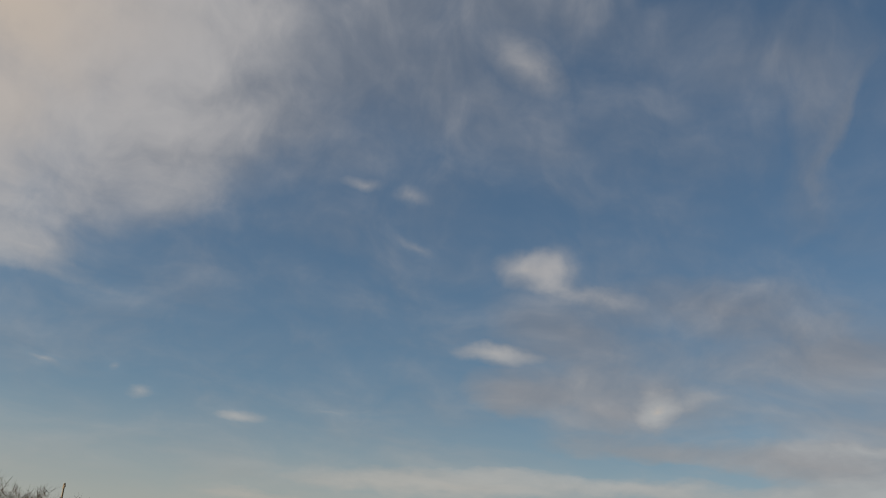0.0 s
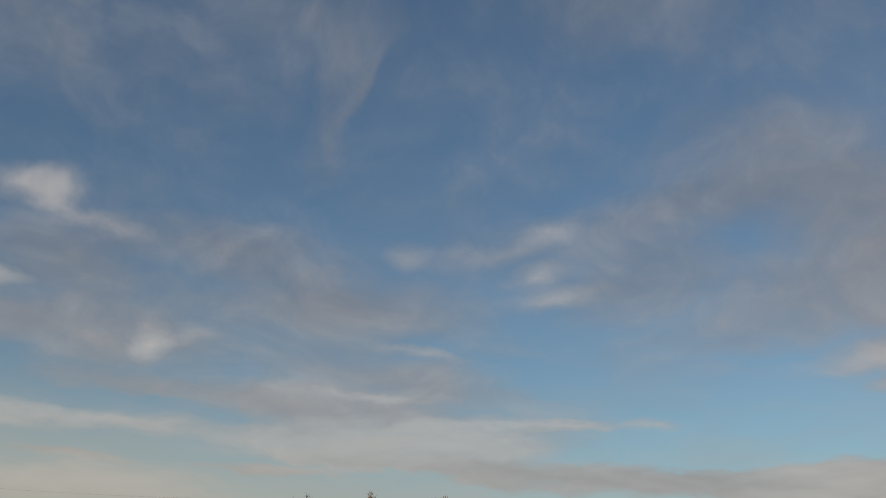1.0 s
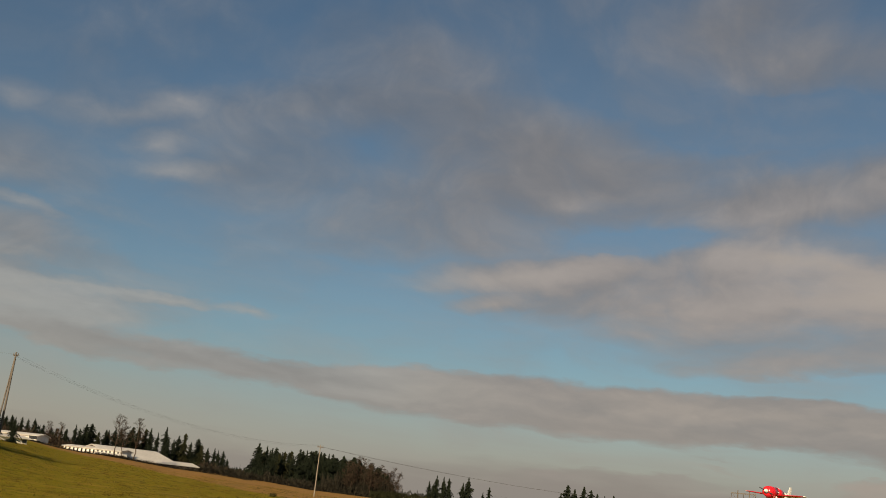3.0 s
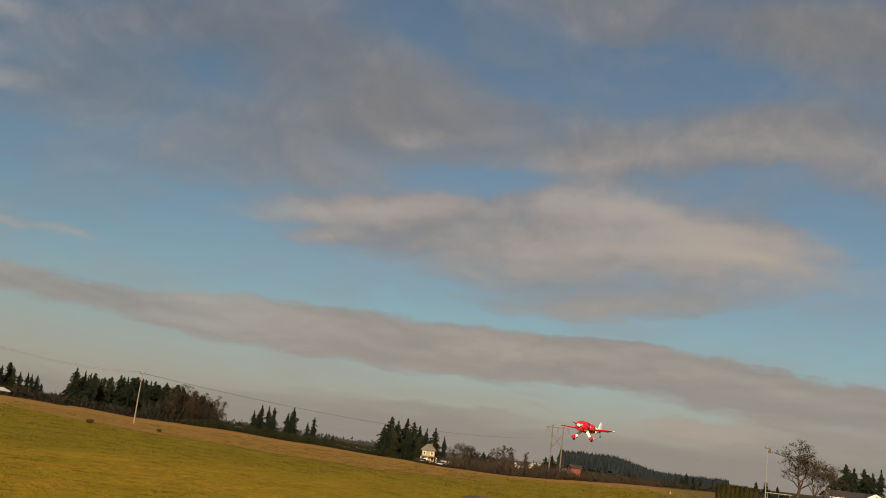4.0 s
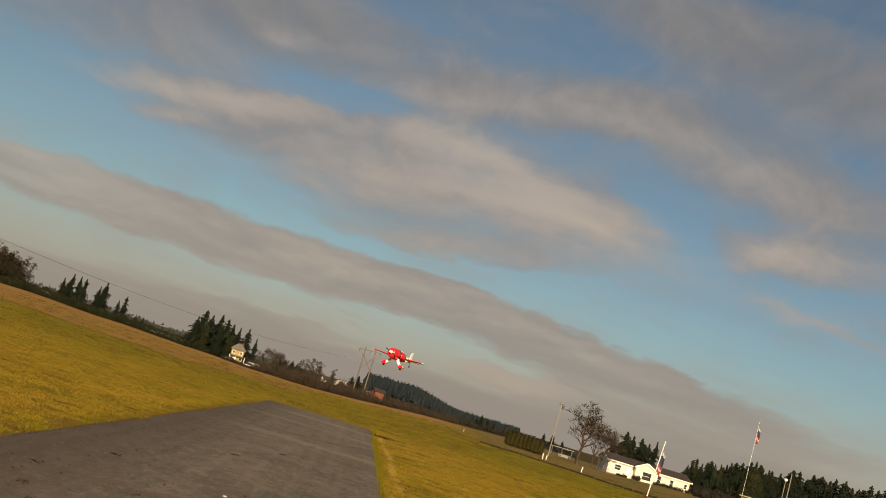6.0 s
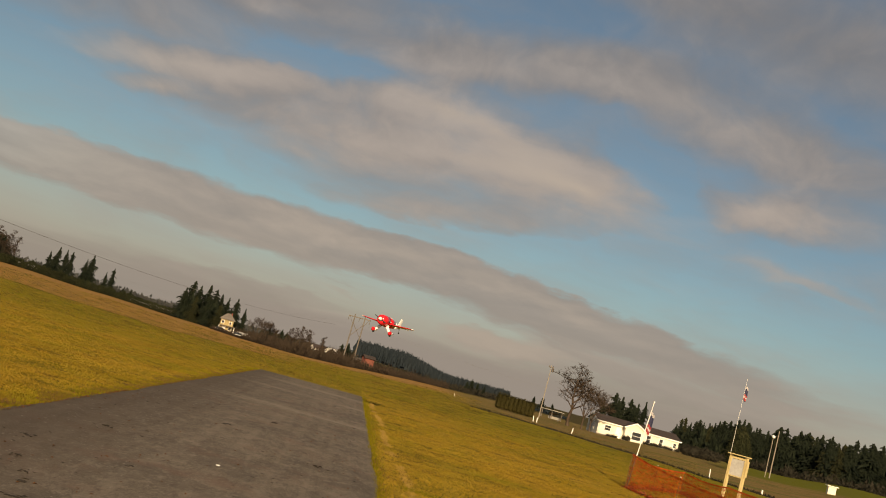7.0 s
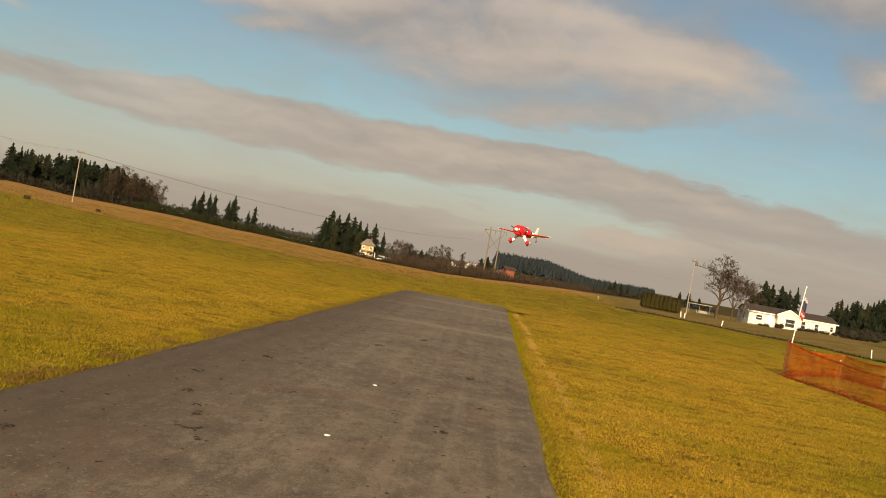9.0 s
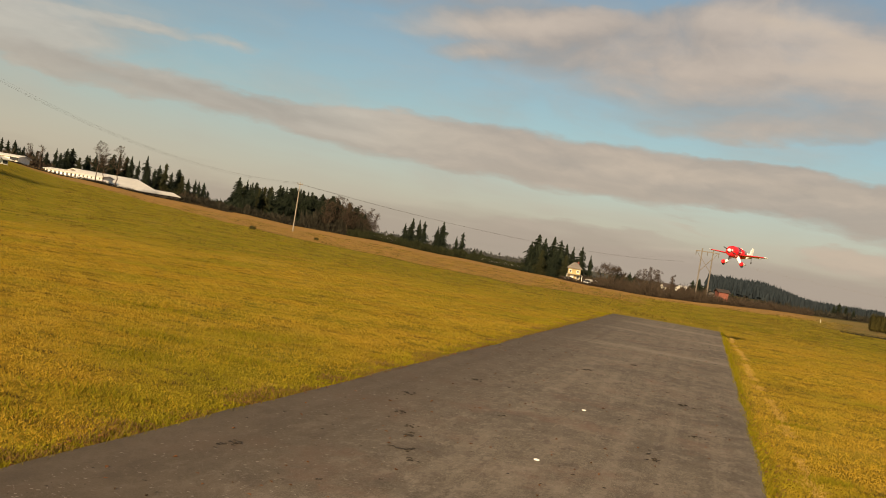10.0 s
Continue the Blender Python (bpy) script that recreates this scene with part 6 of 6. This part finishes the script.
pole("utility_pole", polar(-23.5, 160), 8.0, 0.1, "slim pale wooden utility pole in the field", 0.9, 20)
pole("utility_pole", polar(-40.35, 112), 9.7, 0.135, "tall grey-brown wooden pole with a leaning brace pole", 0.5, 60, True, "grey_wood")
pole("utility_pole", polar(-90.15, 95), 11.7, 0.12, "slim wooden pole with a short crossarm", 0.9, 10)
pole("utility_pole", polar(-45.85, 105), 5.7, 0.09, "leaning pale wooden pole by the farmhouse", 0.9, 40)
p3 = pole("utility_pole", polar(11.4, 150), 8.2, 0.085, "pale wooden utility pole with a transformer arm", 0.9, 30)
bm = fresh()
rod(bm, (0.3, 0, 7.2), (0.3, 0, 7.75), 0.17, 0.17, 12)
part("transformer", bm, M["steel"], p3)
lp = pole("lamp_post", polar(24.2, 148), 6.7, 0.09, "pale wooden yard light pole", 0.0)
bm = fresh()
rod(bm, (0, 0, 5.9), (-0.65, -0.1, 5.75), 0.03, 0.03, 6)
ar = part("lamp_arm", bm, M["steel"], lp)
bm = fresh()
bmesh.ops.create_uvsphere(bm, u_segments=12, v_segments=8, radius=0.24, matrix=Matrix.Translation((-0.68, -0.1, 5.72)) @ Matrix.Diagonal((1, 1, 0.9, 1)))
part("lamp_head", bm, M["white_paint"], ar, "white lamp head")
part("service_post", rod(fresh(), (-0.7, -0.1, -0.3), (-0.7, -0.1, 5.5), 0.06, 0.05, 8), M["pole_wood"], lp)


def h_frame(at, h, gap, turn, label):
    t = thing("pylon", Matrix.Translation(at) @ Matrix.Rotation(radians(turn), 4, "Z"), label, "pylon", "power line pylons")
    for s in (-1, 1):
        part("leg", rod(fresh(), (s * gap / 2, 0, -0.5), (s * gap / 2, 0, h), 0.27, 0.17, 10), M["grey_wood"], t)
    bm = fresh()
    box(bm, 0, 0, h - 0.9, gap * 2.15, 0.25, 0.3, None, 0.02)
    arm = part("crossarm", bm, M["grey_wood"], t)
    for s in (-1, 0, 1):
        bm = fresh()
        x = s * gap * 1.02
        rod(bm, (x, 0, h - 1.0), (x, 0, h - 2.3), 0.07, 0.07, 8)
        for k in range(5):
            rod(bm, (x, 0, h - 1.2 - k * 0.22), (x, 0, h - 1.28 - k * 0.22), 0.15, 0.1, 8)
        part("insulator", bm, M["grey_wood"], arm)
    for s in (-1, 1):
        part("cross_brace", rod(fresh(), (s * gap / 2, 0.15 * s, h * 0.57), (-s * gap / 2, 0.15 * s, h * 0.83), 0.1, 0.1, 6), M["grey_wood"], t)
    for s in (-1, 1):
        part("crown_brace", rod(fresh(), (s * gap / 2, 0, h * 0.80), (s * gap * 0.95, 0, h - 0.95), 0.06, 0.06, 6), M["grey_wood"], t)
    return t


h_frame(polar(0.03, 330), 17.4, 3.5, -6, "tall grey wooden twin-pole power pylon with a crossarm")
h_frame(polar(-74.7, 150), 16.9, 3.5, 140, "tall grey wooden twin-pole power pylon with a crossarm")


def cable(p, q, sag, label, thick=0.0055):
    p, q = Vector(p), Vector(q)
    c = bpy.data.curves.new("cable", "CURVE")
    c.dimensions, c.bevel_depth, c.bevel_resolution = "3D", thick, 1
    sp = c.splines.new("POLY")
    n = 24
    sp.points.add(n)
    for i in range(n + 1):
        s = i / n
        v = p.lerp(q, s)
        sp.points[i].co = (v.x, v.y, v.z - 4 * sag * s * (1 - s), 1)
    c.materials.append(M["wire"])
    return tagged(new("power_cable", c), label, "cable", "overhead cables")


a0, a1 = polar(-40.35, 112, 9.5), polar(-23.5, 160, 7.9)
for dz, dx in ((0, 0), (-0.5, 0.5), (0.0, -0.7)):
    cable(a0 + Vector((dx, 0, dz)), a1 + Vector((dx * 0.6, 0, dz * 0.3)), 2.2, "thin sagging overhead cable between poles")
cable(polar(-23.5, 160, 7.7), polar(-1.2, 330, 12.5), 2.4, "thin sagging overhead cable between poles", 0.03)
cable(a0, polar(-75, 120, 10.4), 1.4, "thin sagging overhead cable between poles")
for s in (-1, 0, 1):
    t0 = polar(0.03, 330, 15.0) + Vector((s * 3.6, 0, 0))
    cable(t0, polar(-14, 760, 12) + Vector((s * 3.6, 0, 0)), 4, "high-voltage line from the pylon")
    cable(t0, polar(24, 420, 13) + Vector((s * 3.6, 0, 0)), 5, "high-voltage line from the pylon")

# ======================= airfield furniture =======================


def net_run(points, h, parent, label):
    """Sagging plastic netting: flat strands in a diamond lattice between posts."""
    vs, fs = [], []

    def strip(p, q, w):
        n = len(vs)
        d = (q - p).normalized()
        up = Vector((0, 0, 1)) if abs(d.z) < 0.8 else Vector((points[1][0] - points[0][0], points[1][1] - points[0][1], 0)).normalized()
        vs.extend([p - up * w, q - up * w, q + up * w, p + up * w])
        fs.append((n, n + 1, n + 2, n + 3))
    for (x0, y0), (x1, y1) in zip(points, points[1:]):
        L = math.hypot(x1 - x0, y1 - y0)
        h0, h1 = (h if (x0, y0) == points[0] else h * 0.78), h * 0.78
        cols, rows = int(L / 0.05), 24

        def at(i, j):
            s = i / cols
            top = h0 + (h1 - h0) * s - 0.08 * 4 * s * (1 - s) * (0.6 + 0.4 * math.sin(x0 + y0))
            bul = 0.025 * math.sin(s * 9 + y0) * (1 - j / rows)
            return Vector((x0 + (x1 - x0) * s + bul, y0 + (y1 - y0) * s + bul * 0.4, 0.03 + (top - 0.03) * (j + (1.7 * noise.noise((x0 + s * L * 2.3, y0 + j * 0.61, 2.0)) if 0 < j < rows else 0)) / rows))
        for j in (0, rows):
            for i in range(0, cols, 2):
                strip(at(i, j), at(min(i + 2, cols), j), 0.022)
        for i in range(-rows, cols):
            for j in range(0, rows, 2):
                if 0 <= i + j and i + j + 2 <= cols:
                    strip(at(i + j, j), at(i + j + 2, j + 2), 0.0038)
                    strip(at(cols - i - j, j), at(cols - i - j - 2, j + 2), 0.0038)
    return raw("netting", vs, fs, M["orange_net"], parent, label)


def fence(points, h, label):
    t = thing("safety_fence", pose(0, 0, 0), label, "fence", "fences of the pilots' area")
    tagged(net_run(points, h, t, "sagging orange plastic netting"), kind="stuff")
    rg = random.Random(len(points) + int(points[1][0] * 10))
    vs, fs = [], []
    for (x0, y0), (x1, y1) in zip(points, points[1:]):
        for i in range(int(math.hypot(x1 - x0, y1 - y0) * 130)):
            s = rg.random()
            c = Vector((x0 + (x1 - x0) * s + rg.gauss(0, 0.06), y0 + (y1 - y0) * s + rg.gauss(0, 0.06), 0.02 + abs(rg.gauss(0, 0.045))))
            n = len(vs)
            for m in range(3):
                vs.append(c + Vector((rg.uniform(-1, 1) * 0.05, rg.uniform(-1, 1) * 0.05, rg.uniform(-0.018, 0.03))))
            fs.append((n, n + 1, n + 2))
    tagged(raw("gathered_net", vs, fs, M["orange_net_dark"], t, "crumpled dark orange netting caught with dead leaves along the ground"), kind="stuff")
    for k, (x, y) in enumerate(points):
        ph = h if k == 0 else h * 0.78
        p = part("fence_post", rod(fresh(), (x, y, -0.1), (x, y, ph + 0.06), 0.009, 0.008, 8), M["rusty_steel"], t)
        bm = fresh()
        bmesh.ops.create_uvsphere(bm, u_segments=8, v_segments=6, radius=0.014, matrix=Matrix.Translation((x, y, ph + 0.06)))
        part("cap", bm, M["white_paint" if k == 1 else "steel"], p)
    return t


fence([(8.72, 28.60), (9.05, 25.2), (9.2, 21.6), (9.5, 18.4), (9.7, 15.2), (9.9, 12.0)], 1.0, "orange plastic safety netting sagging between thin steel posts")
fence([(8.78, 28.67), (10.4, 31.2), (12.1, 33.4), (12.3, 30.0), (12.6, 26.6), (12.9, 23.4)], 0.95, "orange plastic safety netting behind the notice board")


def notice_board():
    a, b = Vector((12.41, 30.58, 0)), Vector((12.74, 30.14, 0))
    d = b - a
    m = Matrix.Translation(a) @ Matrix.Rotation(math.atan2(d.y, d.x), 4, "Z")
    t = thing("notice_board", m, "wooden notice board on two yellow posts with a small roof", "notice board")
    L = d.length
    for x in (0, L):
        bm = fresh()
        box(bm, x, 0, 0.83, 0.09, 0.09, 1.86, bevel=0.006)
        part("post", bm, M["lumber"], t)
    bm = fresh()
    box(bm, L / 2, 0, 1.40, L - 0.1, 0.05, 0.50)
    part("board", bm, M["board_grey"], t, "pale weathered board")
    bm = fresh()
    box(bm, L / 2, 0, 1.69, L - 0.1, 0.075, 0.06)
    part("rail", bm, M["lumber"], t)
    bm = fresh()
    box(bm, L / 2, 0, 1.13, L - 0.1, 0.065, 0.04)
    part("rail", bm, M["lumber"], t)
    bm = fresh()
    box(bm, L / 2, 0.0, 1.79, L + 0.16, 0.26, 0.03, Matrix.Translation((0, 0, 0)), 0.006)
    part("cap_roof", bm, M["lumber"], t, "thin flat wooden cap")
    bm = fresh()
    box(bm, L + 0.062, 0, 1.42, 0.025, 0.11, 0.5)
    part("side_board", bm, M["lumber"], t, "pale side board")
    return t


notice_board()


def flag(at, h, pole_r, top, drop, label, lean=(0, 0), turn=0.0, split=(0.45,), width=0.32, sleeve=0.0):
    t = thing("flagpole", Matrix.Translation(at) @ Matrix.Rotation(radians(turn), 4, "Z"), label, "flagpole", "flags of the airfield")
    foot = Vector((lean[0], lean[1], h)) * (sleeve / h)
    part("pole", rod(fresh(), foot if sleeve else (0, 0, -0.1), (lean[0], lean[1], h), pole_r, pole_r * 0.7, 8), M["white_paint"], t, "white pole")
    if sleeve:
        part("foot_tube", rod(fresh(), (0, 0, -0.1), foot + Vector((0, 0, 0.03)), pole_r * 1.1, pole_r * 1.1, 8), M["steel"], t, "dark steel foot tube")
    bm = fresh()
    bmesh.ops.create_uvsphere(bm, u_segments=8, v_segments=6, radius=pole_r * 1.7, matrix=Matrix.Translation((lean[0], lean[1], h)))
    part("finial", bm, M["white_paint"], t)
    for s0, s1, material in ((0.0, 0.16, "flag_white"), (0.16, 0.6, "flag_blue"), (0.6, 0.74, "flag_red"), (0.74, 0.84, "flag_white"), (0.84, 1.0, "flag_red")):
        vs, fs = [], []
        nx, nz = 9, 5
        for j in range(nz + 1):
            s = s0 + (s1 - s0) * j / nz
            z = h - top - drop * s
            wide = width * (0.55 + 0.75 * s - 0.55 * s * s)
            for i in range(nx + 1):
                u = i / nx
                vs.append((0.03 + lean[0] * z / h + u * wide, lean[1] * z / h + 0.07 * math.sin(u * 13 + s * 2) * (0.4 + u), z + u * -0.12))
        for j in range(nz):
            for i in range(nx):
                a = j * (nx + 1) + i
                fs.append((a, a + 1, a + nx + 2, a + nx + 1))
        raw("cloth", vs, fs, M[material], t, smooth=True)
    return t


flag((8.80, 28.72, 0), 2.62, 0.014, 0.27, 0.62, "white flagpole with a limp red, white and blue flag", (0.22, 0.0), 0, width=0.15, sleeve=0.95)
flag(tuple(polar(22.0, 46)), 5.15, 0.0068, 0.3, 0.6, "tall thin white pole with a small limp flag", (0.0, 0.0), 20, width=0.16)


def kiosk(a, r):
    p = polar(a, r)
    t = thing("utility_box", Matrix.Translation(p) @ Matrix.Rotation(radians(-15), 4, "Z"), "small pale utility hut with a flat lid", "hut")
    bm = fresh()
    box(bm, 0, 0, 0.38, 0.85, 0.8, 0.95, bevel=0.015)
    part("body", bm, M["siding"], t)
    bm = fresh()
    box(bm, 0, 0, 0.9, 1.25, 1.1, 0.09, bevel=0.015)
    part("lid", bm, M["white_paint"], t)
    bm = fresh()
    box(bm, 0.05, -0.41, 0.42, 0.5, 0.03, 0.7)
    part("door", bm, M["siding"], t)


kiosk(27.33, 120)
for a, r, h, w in ((21.2, 69, 0.55, 0.032), (24.0, 62, 0.26, 0.05), (11.15, 106, 0.6, 0.05), (11.35, 106, 0.5, 0.05), (13.4, 96, 0.55, 0.045), (6.45, 150, 0.5, 0.035)):
    bm = fresh()
    box(bm, 0, 0, h / 2 - 0.05, w * 1.6, w * 1.6, h + 0.1, bevel=0.008)
    ob = part("marker_post", bm, M["white_paint"])
    ob.matrix_world = Matrix.Translation(polar(a, r)) @ Matrix.Rotation(rng.uniform(-0.12, 0.12), 4, "Y")
    tagged(ob, "short white marker post in the grass", "post", "marker posts")

# ======================= model aeroplane =======================


def lofted(sections, n=16):
    """A closed skin through sections (x, centre z, half width, half height, squareness)."""
    vs, fs = [], []
    for x, cz, w, h, sq in sections:
        for k in range(n):
            an = 2 * math.pi * k / n
            c, s = math.cos(an), math.sin(an)
            vs.append((x, math.copysign(abs(c) ** sq, c) * w, cz + math.copysign(abs(s) ** sq, s) * h))
    for i in range(len(sections) - 1):
        for k in range(n):
            k2 = (k + 1) % n
            fs.append((i * n + k, i * n + k2, (i + 1) * n + k2, (i + 1) * n + k))
    fs.append(tuple(range(n))[::-1])
    fs.append(tuple((len(sections) - 1) * n + k for k in range(n)))
    return vs, fs


def panel(root, tip, thick=0.12, vertical=False):
    """A tapered aerofoil panel: root and tip are (span, leading x, trailing x, height)."""
    prof = ((0.0, 0.0), (0.06, 0.6), (0.25, 1.0), (0.6, 0.7), (1.0, 0.06), (0.6, -0.45), (0.25, -0.6), (0.06, -0.4))
    vs, fs = [], []
    n = len(prof)
    steps = 6
    for i in range(steps + 1):
        s = i / steps
        y, le, te, z = (a + (b - a) * s for a, b in zip(root, tip))
        if i == steps:
            le, te = le - 0.02, te + 0.02
        c = le - te
        for px, pz in prof:
            t = pz * c * thick * 0.5 * (1.0 if i < steps else 0.5)
            vs.append((le - px * c, t, y) if vertical else (le - px * c, y, z + t))
    for i in range(steps):
        for k in range(n):
            k2 = (k + 1) % n
            fs.append((i * n + k, i * n + k2, (i + 1) * n + k2, (i + 1) * n + k))
    fs.append(tuple(range(n)))
    fs.append(tuple(steps * n + k for k in range(n)))
    return vs, fs


def aeroplane(m):
    t = thing("model_aeroplane", m, "red and white model aerobatic aeroplane flying low over the runway", "aeroplane")
    v, f = lofted([(0.60, 0.0, 0.10, 0.10, 1), (0.55, 0.0, 0.15, 0.15, 1), (0.38, 0.0, 0.17, 0.175, 0.95), (0.1, 0.01, 0.15, 0.175, 0.8)])
    part_f = raw("cowl", v, f, M["red_gloss"], t, "round glossy red cowl", smooth=True)
    v, f = lofted([(0.12, 0.01, 0.15, 0.175, 0.8), (-0.2, 0.015, 0.125, 0.155, 0.75), (-0.45, 0.02, 0.09, 0.12, 0.75)])
    raw("fuselage", v, f, M["red_gloss"], t, smooth=True)
    v, f = lofted([(-0.44, 0.02, 0.086, 0.116, 0.75), (-0.7, 0.03, 0.055, 0.08, 0.75), (-1.02, 0.045, 0.022, 0.045, 0.8)])
    raw("tail_boom", v, f, M["white_gloss"], t, "white rear fuselage", smooth=True)
    v, f = lofted([(0.16, 0.10, 0.02, 0.02, 1), (0.06, 0.13, 0.075, 0.05, 1), (-0.12, 0.135, 0.08, 0.065, 1), (-0.34, 0.115, 0.05, 0.045, 1), (-0.5, 0.10, 0.01, 0.02, 1)])
    raw("canopy", v, f, M["white_gloss"], t, "pale canopy", smooth=True)
    v, f = lofted([(0.58, 0, 0.062, 0.062, 1), (0.64, 0, 0.055, 0.055, 1), (0.70, 0, 0.034, 0.034, 1), (0.735, 0, 0.008, 0.008, 1)])
    raw("spinner", v, f, M["white_gloss"], t, "white spinner", smooth=True)
    bm = fresh()
    for sg in (-1, 1):
        box(bm, 0.61, 0, sg * 0.13, 0.008, 0.026, 0.2, Matrix.Rotation(1.2, 4, "X"))
    part("propeller", bm, M["dark_plastic"], t)
    bm = fresh()
    bmesh.ops.create_cone(bm, cap_ends=True, segments=16, radius1=0.07, radius2=0.07, depth=0.02, matrix=Matrix.Translation((0.6, 0, -0.01)) @ Matrix.Rotation(radians(90), 4, "Y"))
    part("air_intake", bm, M["dark_plastic"], t)
    for sg in (-1, 1):
        v, f = panel((sg * 0.1, 0.2, -0.22, -0.05), (sg * 0.9, 0.1, -0.14, 0.0), 0.15)
        w = raw("wing", v, f, M["red_gloss"], t, "red wing with a pale tip", smooth=False)
        v, f = panel((sg * 0.3, -0.155, -0.235, -0.038), (sg * 0.84, -0.11, -0.165, -0.004), 0.1)
        raw("aileron", v, f, M["white_gloss"], w)
        v, f = panel((sg * 0.02, -0.80, -1.04, 0.045), (sg * 0.36, -0.86, -1.03, 0.045), 0.08)
        raw("tailplane", v, f, M["white_gloss"], t)
        # gear leg, spat and wheel
        lv, lf = lofted([(0.0, 0, 0.016, 0.06, 1), (0.19, 0, 0.014, 0.042, 1), (0.31, 0, 0.012, 0.034, 1)], 10)
        leg = raw("gear_leg", lv, lf, M["white_gloss"], t, "white undercarriage leg", smooth=True)
        leg.matrix_parent_inverse = Matrix()
        leg.matrix_basis = Matrix.Translation((0.2, sg * 0.08, -0.1)) @ Vector((0.02, sg * 0.62, -0.78)).to_track_quat("X", "Z").to_matrix().to_4x4()
        foot = Vector((0.21, sg * 0.295, -0.33))
        sv2, sf2 = lofted([(0.13, 0.0, 0.012, 0.015, 1), (0.09, 0.0, 0.045, 0.055, 1), (0.0, 0.01, 0.05, 0.062, 1), (-0.14, 0.02, 0.034, 0.042, 1), (-0.27, 0.03, 0.005, 0.008, 1)], 12)
        spat = raw("wheel_spat", sv2, sf2, M["white_gloss"], t, "white wheel spat", smooth=True)
        spat.matrix_basis = Matrix.Translation(foot)
        nv, nf = lofted([(0.137, 0.0, 0.012, 0.015, 1), (0.095, 0.0, 0.049, 0.059, 1), (0.02, 0.008, 0.054, 0.066, 1), (0.0, 0.01, 0.05, 0.062, 1)], 12)
        nose = raw("spat_nose", nv, nf, M["red_gloss"], spat, "red front of the spat", smooth=True)
        bm = fresh()
        box(bm, -0.12, sg * 0.126, 0.035, 0.55, 0.02, 0.045, Matrix.Rotation(sg * 0.11, 4, "Z"), 0.006)
        part("side_stripe", bm, M["white_gloss"], t, "white stripe along the fuselage")
        v, f = panel((sg * 0.885, 0.104, -0.142, -0.001), (sg * 0.925, 0.07, -0.12, 0.002), 0.16)
        raw("wing_tip", v, f, M["white_gloss"], w)
        bm = fresh()
        rod(bm, foot + Vector((0, -0.02, -0.045)), foot + Vector((0, 0.02, -0.045)), 0.05, 0.05, 14)
        part("wheel", bm, M["rubber"], t)
    v, f = panel((0.06, -0.78, -1.06, 0), (0.34, -0.94, -1.1, 0), 0.08, True)
    raw("fin", v, f, M["white_gloss"], t, "white fin and rudder")
    bm = fresh()
    rod(bm, (-1.0, 0, 0.02), (-1.06, 0, -0.1), 0.008, 0.008, 6)
    rod(bm, (-1.06, -0.012, -0.12), (-1.06, 0.012, -0.12), 0.028, 0.028, 12)
    part("tail_wheel", bm, M["rubber"], t)
    return t


PLANE_D = 31.5
pa, pe = radians(1.65), radians(2.15)
aeroplane(Matrix.Translation((PLANE_D * math.sin(pa), PLANE_D * math.cos(pa), 1.7 + PLANE_D * math.tan(pe))) @ Matrix.Rotation(radians(-90 - 26), 4, "Z") @ Matrix.Rotation(radians(-4), 4, "Y") @ Matrix.Rotation(radians(-1.5), 4, "X"))
